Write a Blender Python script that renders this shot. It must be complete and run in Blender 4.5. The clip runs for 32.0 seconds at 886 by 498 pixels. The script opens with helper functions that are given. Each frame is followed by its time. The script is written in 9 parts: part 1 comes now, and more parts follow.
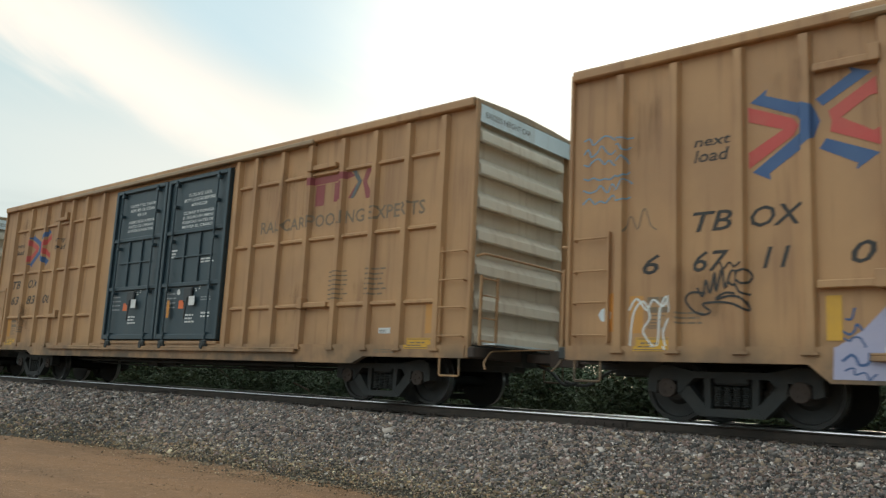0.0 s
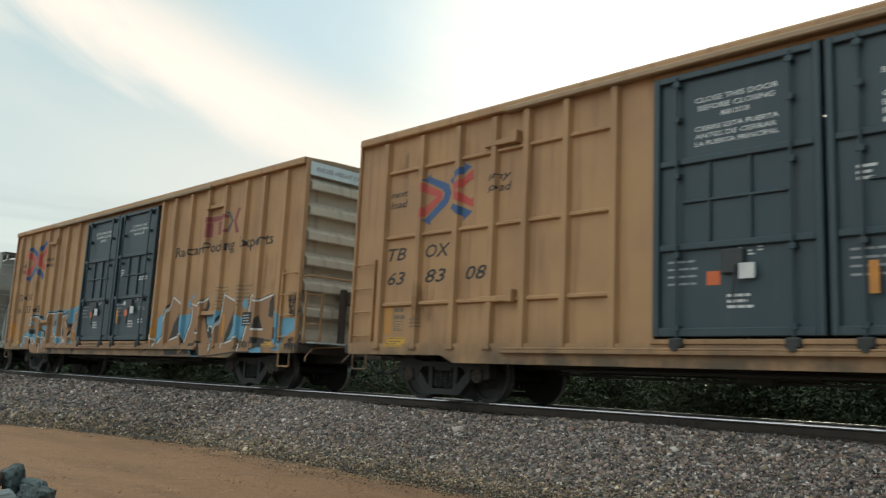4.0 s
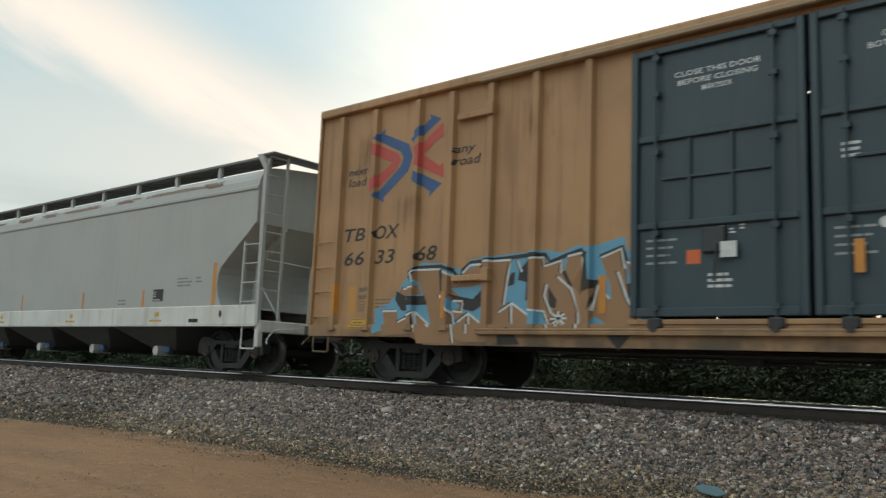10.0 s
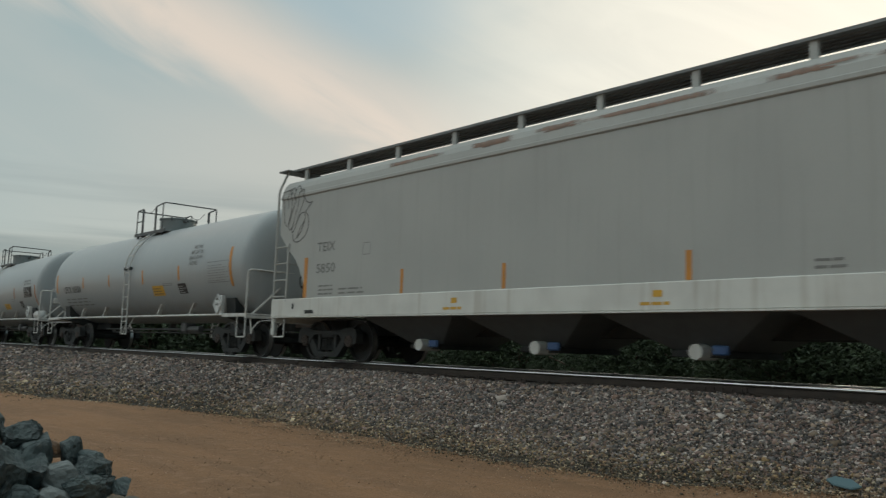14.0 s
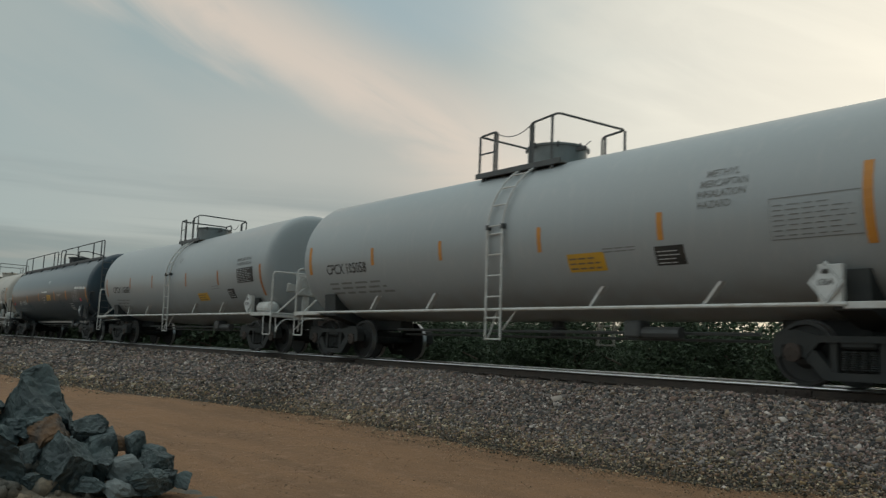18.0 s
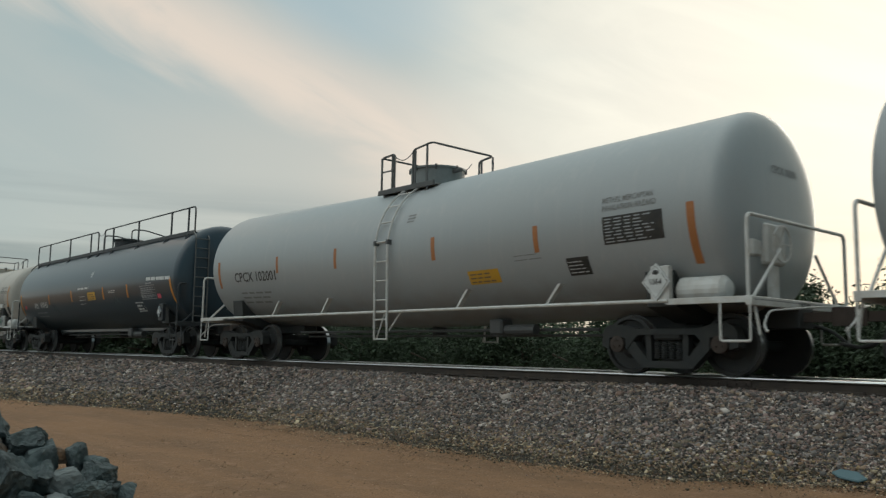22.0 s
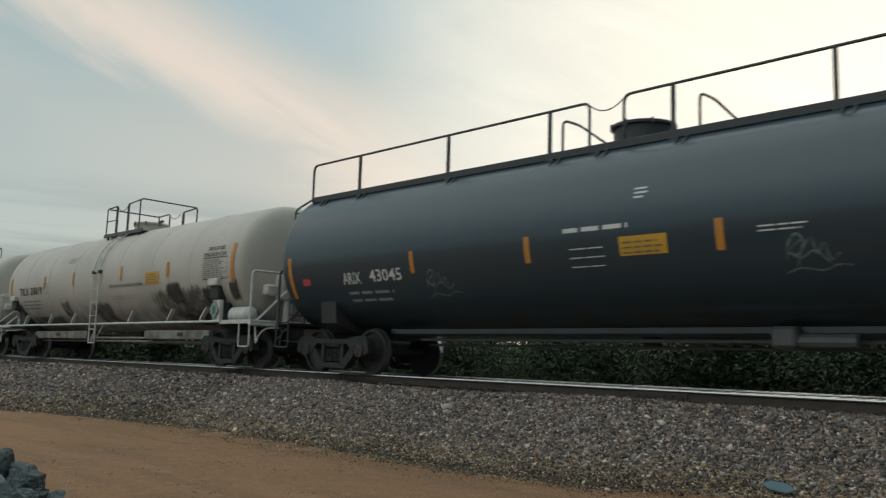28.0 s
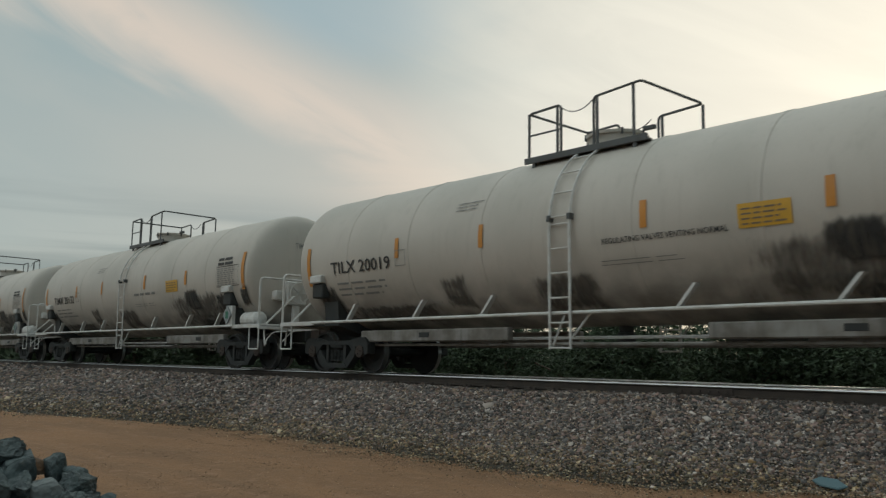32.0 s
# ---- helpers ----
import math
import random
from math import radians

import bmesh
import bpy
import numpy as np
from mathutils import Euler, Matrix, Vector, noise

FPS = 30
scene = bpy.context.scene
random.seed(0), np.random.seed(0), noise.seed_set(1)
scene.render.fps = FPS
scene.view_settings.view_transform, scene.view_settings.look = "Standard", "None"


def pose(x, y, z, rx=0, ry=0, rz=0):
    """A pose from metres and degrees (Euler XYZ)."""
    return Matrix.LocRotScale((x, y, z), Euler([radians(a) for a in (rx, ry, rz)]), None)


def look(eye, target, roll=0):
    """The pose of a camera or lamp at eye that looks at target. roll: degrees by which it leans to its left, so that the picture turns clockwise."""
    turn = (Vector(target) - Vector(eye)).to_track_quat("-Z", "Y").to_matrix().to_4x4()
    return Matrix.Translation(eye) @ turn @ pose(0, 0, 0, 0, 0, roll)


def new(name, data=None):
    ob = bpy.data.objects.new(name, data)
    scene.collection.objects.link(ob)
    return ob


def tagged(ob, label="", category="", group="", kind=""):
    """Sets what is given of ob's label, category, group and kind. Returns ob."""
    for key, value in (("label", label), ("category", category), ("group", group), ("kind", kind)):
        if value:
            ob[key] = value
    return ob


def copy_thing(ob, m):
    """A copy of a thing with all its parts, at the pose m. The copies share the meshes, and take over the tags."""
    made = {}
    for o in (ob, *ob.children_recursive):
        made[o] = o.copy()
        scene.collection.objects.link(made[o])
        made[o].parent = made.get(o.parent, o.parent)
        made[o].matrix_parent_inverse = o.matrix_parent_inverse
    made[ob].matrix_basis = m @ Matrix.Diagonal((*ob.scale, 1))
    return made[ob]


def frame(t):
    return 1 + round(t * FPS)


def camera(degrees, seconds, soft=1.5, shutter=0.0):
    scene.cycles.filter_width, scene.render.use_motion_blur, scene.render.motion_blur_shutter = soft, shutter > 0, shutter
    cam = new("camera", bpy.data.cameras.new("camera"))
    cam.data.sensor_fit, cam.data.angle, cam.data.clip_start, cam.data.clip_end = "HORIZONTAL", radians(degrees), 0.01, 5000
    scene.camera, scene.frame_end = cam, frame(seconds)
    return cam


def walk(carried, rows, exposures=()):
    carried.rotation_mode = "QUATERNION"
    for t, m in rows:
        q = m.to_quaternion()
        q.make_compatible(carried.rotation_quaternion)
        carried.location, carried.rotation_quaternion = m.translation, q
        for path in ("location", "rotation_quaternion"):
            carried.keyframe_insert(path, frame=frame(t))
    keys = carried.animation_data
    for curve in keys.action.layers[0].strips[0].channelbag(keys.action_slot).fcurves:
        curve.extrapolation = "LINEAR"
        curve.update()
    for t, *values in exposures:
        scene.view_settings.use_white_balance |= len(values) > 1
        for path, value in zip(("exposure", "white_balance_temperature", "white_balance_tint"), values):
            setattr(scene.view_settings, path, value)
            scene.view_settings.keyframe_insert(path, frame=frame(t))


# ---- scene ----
# ---- camera ----
EYE = (0.0, 0.0, 1.40)
RAIL_Z = 1.10
TRACK_Y = 12.06

# seconds, tilt, lean, turn of the hand-held camera
TURNS = [
    (0.0, 99.46, -2.80, 40.49),
    (0.5, 99.47, -2.70, 39.93),
    (1.0, 99.56, -2.47, 39.23),
    (1.5, 99.78, -2.03, 38.29),
    (2.0, 99.76, -2.10, 38.71),
    (2.5, 99.70, -2.38, 40.18),
    (3.0, 99.62, -2.19, 40.27),
    (3.5, 99.44, -2.52, 43.44),
    (5.5, 98.90, -2.81, 46.62),
    (6.0, 98.82, -2.52, 47.25),
    (6.5, 98.79, -1.97, 47.40),
    (7.0, 98.88, -2.02, 47.09),
    (7.5, 98.92, -2.15, 45.60),
    (8.0, 98.97, -2.22, 45.12),
    (8.5, 99.07, -2.21, 42.75),
    (9.0, 99.01, -2.52, 42.34),
    (9.5, 98.76, -2.56, 42.35),
    (10.0, 98.07, -2.29, 40.35),
    (10.5, 97.75, -2.20, 42.56),
    (11.0, 97.31, -2.10, 41.81),
    (11.5, 97.13, -2.19, 42.80),
    (12.0, 97.01, -2.35, 44.36),
    (12.5, 97.04, -1.98, 43.60),
    (13.0, 96.99, -1.87, 46.90),
    (13.5, 96.99, -1.77, 47.32),
    (14.0, 97.01, -1.93, 48.10),
    (14.5, 96.92, -2.00, 49.73),
    (16.5, 96.93, -1.68, 48.67),
    (17.0, 96.98, -2.05, 50.01),
    (17.5, 96.93, -2.33, 50.94),
    (18.0, 96.83, -2.42, 51.85),
    (18.5, 96.75, -1.69, 53.27),
    (19.0, 96.73, -1.61, 54.48),
    (19.5, 96.59, -1.53, 54.81),
    (20.0, 96.57, -0.87, 54.56),
    (20.5, 96.75, -0.40, 53.12),
    (21.0, 96.85, -0.21, 51.44),
    (21.5, 96.93, -0.25, 49.85),
    (22.0, 96.98, -0.93, 48.32),
    (22.5, 97.01, -0.84, 46.60),
    (23.0, 97.02, -0.93, 46.74),
    (23.5, 97.13, -1.54, 47.25),
    (24.0, 97.19, -1.58, 47.22),
    (24.5, 97.22, -1.64, 46.73),
    (26.5, 97.55, -1.04, 42.95),
    (27.0, 97.53, -1.30, 43.73),
    (27.5, 97.57, -1.57, 43.99),
    (28.0, 97.68, -1.80, 44.38),
    (28.5, 97.81, -1.74, 44.82),
    (29.0, 97.92, -1.61, 45.48),
    (29.5, 97.97, -1.79, 46.26),
    (30.0, 97.95, -1.58, 46.70),
    (30.5, 97.78, -1.33, 46.07),
    (31.0, 97.55, -1.32, 46.79),
    (31.5, 97.58, -1.50, 48.56),
    (32.0, 97.59, -0.86, 47.17),
]
# seconds, metres that the train has rolled
ROLLED = [
    (0.0, 0.00), (0.5, 1.71), (1.0, 3.44), (1.5, 5.18), (2.0, 6.92), (2.5, 8.66), (3.0, 10.43),
    (3.5, 12.22), (5.5, 19.45), (6.0, 21.26), (6.5, 23.07), (7.0, 24.85), (7.5, 26.63), (8.0, 28.44),
    (8.5, 30.26), (9.0, 32.08), (9.5, 33.90), (10.0, 35.73), (10.5, 37.58), (11.0, 39.45), (11.5, 41.29),
    (12.0, 43.10), (12.5, 44.94), (13.0, 46.82), (13.5, 48.73), (14.0, 50.60), (14.5, 52.48), (16.5, 60.26),
    (17.0, 62.21), (17.5, 64.14), (18.0, 66.04), (18.5, 67.97), (19.0, 69.91), (19.5, 71.85), (20.0, 73.78),
    (20.5, 75.72), (21.0, 77.65), (21.5, 79.59), (22.0, 81.57), (22.5, 83.59), (23.0, 85.65), (23.5, 87.70),
    (24.0, 89.77), (24.5, 91.84), (26.5, 99.92), (27.0, 101.99), (27.5, 104.06), (28.0, 106.15), (28.5, 108.22),
    (29.0, 110.29), (29.5, 112.36), (30.0, 114.40), (30.5, 116.41), (31.0, 118.42), (31.5, 120.44), (32.0, 122.45),
]
cam = camera(55.96, 32.0, soft=1.3, shutter=0.4)
EXPOSURES = [(0.0, 0.62, 6500, 7.5), (1.0, 0.70, 6500, 7.5), (2.0, 0.60, 6500, 7.5), (3.0, 0.56, 6500, 7.5), (6.0, 0.37, 6500, 7.5), (7.0, 0.24, 6500, 7.5), (8.0, 0.34, 6500, 7.5), (9.0, 0.44, 6500, 7.5), (10.0, 0.44, 6500, 7.5), (12.0, 0.26, 6500, 7.5), (14.0, -0.10, 6500, 7.5), (16.5, -0.04, 6500, 7.5), (17.0, -0.13, 6500, 7.5), (19.0, -0.30, 6500, 7.5), (20.0, -0.36, 6500, 7.5), (21.0, -0.40, 6500, 7.5), (22.0, -0.04, 6500, 7.5), (23.0, 0.12, 6500, 7.5), (24.5, 0.18, 6500, 7.5), (27.0, 0.16, 6500, 7.5), (28.0, 0.00, 6500, 7.5), (29.0, -0.14, 6500, 7.5), (30.0, -0.25, 6500, 7.5), (31.0, -0.14, 6500, 7.5), (32.0, -0.22, 6500, 7.5)]
walk(cam, [(t, pose(*EYE, rx, ry, rz)) for t, rx, ry, rz in TURNS], EXPOSURES)


# ---- world and light ----
SUN_TURN, SUN_UP = 14.0, 16.0   # degrees left of straight across the track, degrees above the horizon
SUN_DIR = Vector((-math.sin(radians(SUN_TURN)) * math.cos(radians(SUN_UP)),
                  math.cos(radians(SUN_TURN)) * math.cos(radians(SUN_UP)), math.sin(radians(SUN_UP))))


def math_node(tree, op, a, b=None, clamp=False):
    n = tree.nodes.new("ShaderNodeMath")
    n.operation, n.use_clamp = op, clamp
    for i, v in ((0, a), (1, b)):
        if v is None:
            continue
        if isinstance(v, (int, float)):
            n.inputs[i].default_value = v
        else:
            tree.links.new(v, n.inputs[i])
    return n.outputs[0]


def mix_node(tree, fac, a, b, mode="MIX"):
    n = tree.nodes.new("ShaderNodeMix")
    n.data_type, n.blend_type = "RGBA", mode
    for i, v in ((0, fac), (6, a), (7, b)):
        if isinstance(v, (int, float)):
            n.inputs[i].default_value = v
        elif isinstance(v, tuple):
            n.inputs[i].default_value = (*v, 1.0) if len(v) == 3 else v
        else:
            tree.links.new(v, n.inputs[i])
    return n.outputs[2]


def ramp_node(tree, fac, lo, hi):
    n = tree.nodes.new("ShaderNodeMapRange")
    n.interpolation_type = "SMOOTHSTEP"
    n.inputs[1].default_value, n.inputs[2].default_value = lo, hi
    tree.links.new(fac, n.inputs[0])
    return n.outputs[0]


def build_sky():
    world = bpy.data.worlds.new("dusk_sky")
    scene.world = world
    world.use_nodes = True
    tree = world.node_tree
    tree.nodes.clear()
    out = tree.nodes.new("ShaderNodeOutputWorld")
    back = tree.nodes.new("ShaderNodeBackground")
    tree.links.new(back.outputs[0], out.inputs[0])
    sky = tree.nodes.new("ShaderNodeTexSky")
    sky.sky_type = "NISHITA"
    sky.sun_disc = False
    sky.sun_elevation = radians(SUN_UP)
    sky.sun_rotation = radians(-SUN_TURN)
    co = tree.nodes.new("ShaderNodeTexCoord").outputs["Generated"]
    sep = tree.nodes.new("ShaderNodeSeparateXYZ")
    tree.links.new(co, sep.inputs[0])
    up = sep.outputs[2]
    dot = tree.nodes.new("ShaderNodeVectorMath")
    dot.operation = "DOT_PRODUCT"
    tree.links.new(co, dot.inputs[0])
    dot.inputs[1].default_value = SUN_DIR
    near_sun = ramp_node(tree, dot.outputs["Value"], 0.80, 0.985)
    # bearing to the left of the way across the track, and height, in degrees
    bearing = math_node(tree, "MULTIPLY", math_node(tree, "ARCTAN2", math_node(tree, "MULTIPLY", sep.outputs[0], -1.0), sep.outputs[1]), 57.3)
    height = math_node(tree, "MULTIPLY", math_node(tree, "ARCSINE", up), 57.3)

    def cloud_noise(sx, sy, turn, scale, detail, rough, distort, shift=0.0):
        lay = tree.nodes.new("ShaderNodeCombineXYZ")
        tree.links.new(bearing, lay.inputs[0])
        tree.links.new(height, lay.inputs[1])
        lay.inputs[2].default_value = shift
        mp = tree.nodes.new("ShaderNodeMapping")
        mp.inputs["Rotation"].default_value = (0, 0, radians(turn))
        tree.links.new(lay.outputs[0], mp.inputs[0])
        m2 = tree.nodes.new("ShaderNodeMapping")
        m2.inputs["Scale"].default_value = (sx, sy, 1)
        tree.links.new(mp.outputs[0], m2.inputs[0])
        n = tree.nodes.new("ShaderNodeTexNoise")
        n.inputs["Scale"].default_value, n.inputs["Detail"].default_value = scale, detail
        n.inputs["Roughness"].default_value, n.inputs["Distortion"].default_value = rough, distort
        tree.links.new(m2.outputs[0], n.inputs["Vector"])
        return n.outputs[0]
    wide = cloud_noise(0.030, 0.075, -18, 1.0, 4.0, 0.45, 0.5)
    fine = cloud_noise(0.05, 0.20, -20, 1.3, 7.0, 0.55, 0.7, 3.0)
    flat_ = cloud_noise(0.02, 0.30, 0, 1.5, 5.0, 0.5, 0.3, 7.0)
    other = cloud_noise(0.035, 0.16, 14, 1.2, 6.0, 0.55, 0.6, 5.0)

    def times(a, b):
        return math_node(tree, "MULTIPLY", a, b)

    def minus(a, b):
        return math_node(tree, "SUBTRACT", a, b)
    # thin high cloud over blue-grey
    thick = ramp_node(tree, wide, 0.34, 0.68)
    deck = mix_node(tree, thick, (0.42, 0.515, 0.52), (0.48, 0.545, 0.53))
    deck = mix_node(tree, times(ramp_node(tree, fine, 0.42, 0.75), 0.30), deck, (0.58, 0.60, 0.565))
    # paler and warmer under the bank, towards the glow
    deck = mix_node(tree, times(ramp_node(tree, bearing, 84.0, 56.0), times(ramp_node(tree, height, 20.0, 13.0), 0.9)), deck, (0.62, 0.605, 0.545))
    # a broad pale veil over the nearer half
    veil = times(ramp_node(tree, bearing, 53.0, 36.0), ramp_node(tree, other, 0.28, 0.62))
    deck = mix_node(tree, times(veil, 0.85), deck, (0.70, 0.69, 0.615))
    # clear blue between veil and bank
    hole = math_node(tree, "SQRT", math_node(tree, "ADD", math_node(tree, "POWER", times(minus(bearing, 53.0), 0.09), 2.0), math_node(tree, "POWER", times(minus(height, 24.0), 0.19), 2.0)))
    hole = math_node(tree, "ADD", hole, times(minus(fine, 0.5), 0.9))
    deck = mix_node(tree, times(ramp_node(tree, hole, 1.15, 0.35), 0.55), deck, (0.45, 0.575, 0.63))
    # level grey bars near the horizon, rosy below them
    low = times(ramp_node(tree, height, 12.0, 7.5), ramp_node(tree, flat_, 0.38, 0.60))
    deck = mix_node(tree, times(low, 0.8), deck, (0.29, 0.335, 0.335))
    rosy = times(ramp_node(tree, height, 7.0, 3.5), ramp_node(tree, flat_, 0.62, 0.42))
    deck = mix_node(tree, times(rosy, 0.65), deck, (0.60, 0.49, 0.40))
    # a long bank of peach-lit cloud slanting up and away, sharper along its lower edge
    spine = math_node(tree, "ADD", 16.4, times(minus(bearing, 57.0), 0.34))
    d = math_node(tree, "ADD", minus(height, spine), math_node(tree, "ADD", times(minus(fine, 0.5), 4.0), times(minus(wide, 0.5), 3.0)))
    bank = times(ramp_node(tree, d, -3.6, 0.6), ramp_node(tree, d, 6.5, 0.8))
    bank = times(bank, times(ramp_node(tree, bearing, 38.0, 54.0), ramp_node(tree, fine, 0.20, 0.55)))
    deck = mix_node(tree, times(bank, 0.85), deck, (0.93, 0.775, 0.645))
    blush = times(ramp_node(tree, math_node(tree, "ABSOLUTE", minus(height, 11.5)), 3.5, 0.0), times(ramp_node(tree, bearing, 60.0, 48.0), ramp_node(tree, flat_, 0.35, 0.6)))
    deck = mix_node(tree, times(blush, 0.6), deck, (0.93, 0.76, 0.62))
    glow = mix_node(tree, ramp_node(tree, fine, 0.35, 0.7), (0.92, 0.90, 0.81), (1.12, 1.08, 0.95))
    deck = mix_node(tree, times(near_sun, ramp_node(tree, height, 3.0, 16.0)), deck, glow)
    deck = mix_node(tree, times(ramp_node(tree, dot.outputs["Value"], 0.75, 1.0), 0.5), deck, (1.12, 1.02, 0.84))
    high = ramp_node(tree, up, 0.45, 1.0)
    deck = mix_node(tree, high, deck, (1.05, 1.16, 1.15))
    behind = ramp_node(tree, sep.outputs[1], 0.1, -0.8)
    east = mix_node(tree, ramp_node(tree, up, 0.05, 0.70), (0.38, 0.45, 0.47), (1.22, 1.33, 1.32))
    deck = mix_node(tree, behind, deck, east)
    # the sky dims away from the afterglow
    deck = mix_node(tree, math_node(tree, "MULTIPLY", ramp_node(tree, sep.outputs[0], 0.05, 0.75), 0.85), deck, (0.13, 0.22, 0.25))
    clear = tree.nodes.new("ShaderNodeVectorMath")
    clear.operation = "SCALE"
    clear.inputs[3].default_value = 0.10
    tree.links.new(sky.outputs[0], clear.inputs[0])
    total = mix_node(tree, 0.88, clear.outputs[0], deck)
    tree.links.new(total, back.inputs["Color"])
    back.inputs["Strength"].default_value = 1.0


def build_sun():
    lamp = bpy.data.lights.new("sun", "SUN")
    lamp.energy, lamp.angle, lamp.color = 0.5, radians(25), (1.0, 0.92, 0.80)
    ob = new("sun", lamp)
    ob.matrix_world = look(SUN_DIR * 60, (0, 0, 0))


build_sky()
build_sun()

# ---- materials ----
def material(name, colour, rough=0.6, metal=0.0, second=None, blotch=1.0, blotch_amount=0.5, grain=60.0, grain_amount=0.12,
             streak=None, streak_amount=0.0, streak_range=(0.5, 0.75), bump=0.0, bump_scale=80.0, island=0.0, per_object=0.0,
             low=None, spots=None, spots_range=(0.62, 0.7), spots_scale=1.0, blotch_stretch=None, palette=None, coat=0.0):
    """A painted, rusty, wooden or stony surface: base colour with blotches, grain, streaks down the surface and fine
    relief.
    low: (colour, z of full strength, z of none) for a tone that changes patchily towards the foot, splashed dirt on the
    boxcars; spots: colour of worn patches."""
    m = bpy.data.materials.new(name)
    m.use_nodes = True
    t = m.node_tree
    b = t.nodes["Principled BSDF"]
    b.inputs["Roughness"].default_value, b.inputs["Metallic"].default_value = rough, metal
    b.inputs["Coat Weight"].default_value, b.inputs["Coat Roughness"].default_value = coat, 0.10
    co = t.nodes.new("ShaderNodeTexCoord").outputs["Object"]

    def noise_tex(scale, detail=4.0, stretch=None):
        n = t.nodes.new("ShaderNodeTexNoise")
        n.inputs["Scale"].default_value, n.inputs["Detail"].default_value = scale, detail
        if stretch:
            mp = t.nodes.new("ShaderNodeMapping")
            mp.inputs["Scale"].default_value = stretch
            t.links.new(co, mp.inputs[0])
            t.links.new(mp.outputs[0], n.inputs["Vector"])
        else:
            t.links.new(co, n.inputs["Vector"])
        return n.outputs[0]
    second = second or tuple(c * 0.72 for c in colour)
    col = mix_node(t, math_node(t, "MULTIPLY", ramp_node(t, noise_tex(blotch, 6.0, blotch_stretch), 0.35, 0.68), blotch_amount), colour, second)
    dark = tuple(c * 0.55 for c in colour)
    col = mix_node(t, math_node(t, "MULTIPLY", ramp_node(t, noise_tex(grain, 3.0), 0.4, 0.75), grain_amount), col, dark)
    if streak:
        mask = ramp_node(t, noise_tex(1.0, 5.0, (7.0, 7.0, 0.45)), *streak_range)
        col = mix_node(t, math_node(t, "MULTIPLY", mask, streak_amount), col, streak)
    if spots:
        mask = ramp_node(t, noise_tex(spots_scale, 8.0), *spots_range)
        col = mix_node(t, mask, col, spots)
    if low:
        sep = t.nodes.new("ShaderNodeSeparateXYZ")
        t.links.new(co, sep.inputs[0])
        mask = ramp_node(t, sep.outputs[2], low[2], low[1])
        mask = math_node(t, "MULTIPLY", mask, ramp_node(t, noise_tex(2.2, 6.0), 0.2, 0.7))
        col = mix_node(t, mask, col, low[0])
    if palette:
        src = t.nodes.new("ShaderNodeNewGeometry").outputs["Random Per Island"] if island else t.nodes.new("ShaderNodeObjectInfo").outputs["Random"]
        rp = t.nodes.new("ShaderNodeValToRGB")
        rp.color_ramp.interpolation = "CONSTANT"
        while len(rp.color_ramp.elements) < len(palette):
            rp.color_ramp.elements.new(0.5)
        for el, (pos, c) in zip(rp.color_ramp.elements, palette):
            el.position, el.color = pos, (*c, 1)
        white = t.nodes.new("ShaderNodeTexWhiteNoise")
        white.noise_dimensions = "1D"
        t.links.new(src, white.inputs["W"])
        t.links.new(white.outputs["Value"], rp.inputs[0])
        col = mix_node(t, 1.0, col, rp.outputs[0], "MULTIPLY")
    if island or per_object:
        src = t.nodes.new("ShaderNodeNewGeometry").outputs["Random Per Island"] if island else t.nodes.new("ShaderNodeObjectInfo").outputs["Random"]
        amt = island or per_object
        hsv = t.nodes.new("ShaderNodeHueSaturation")
        t.links.new(col, hsv.inputs["Color"])
        t.links.new(math_node(t, "ADD", math_node(t, "MULTIPLY", src, 2 * amt), 1 - amt), hsv.inputs["Value"])
        col = hsv.outputs[0]
    t.links.new(col, b.inputs["Base Color"])
    if bump:
        bp = t.nodes.new("ShaderNodeBump")
        bp.inputs["Strength"].default_value, bp.inputs["Distance"].default_value = bump, 0.02
        t.links.new(noise_tex(bump_scale, 5.0), bp.inputs["Height"])
        t.links.new(bp.outputs[0], b.inputs["Normal"])
    return m


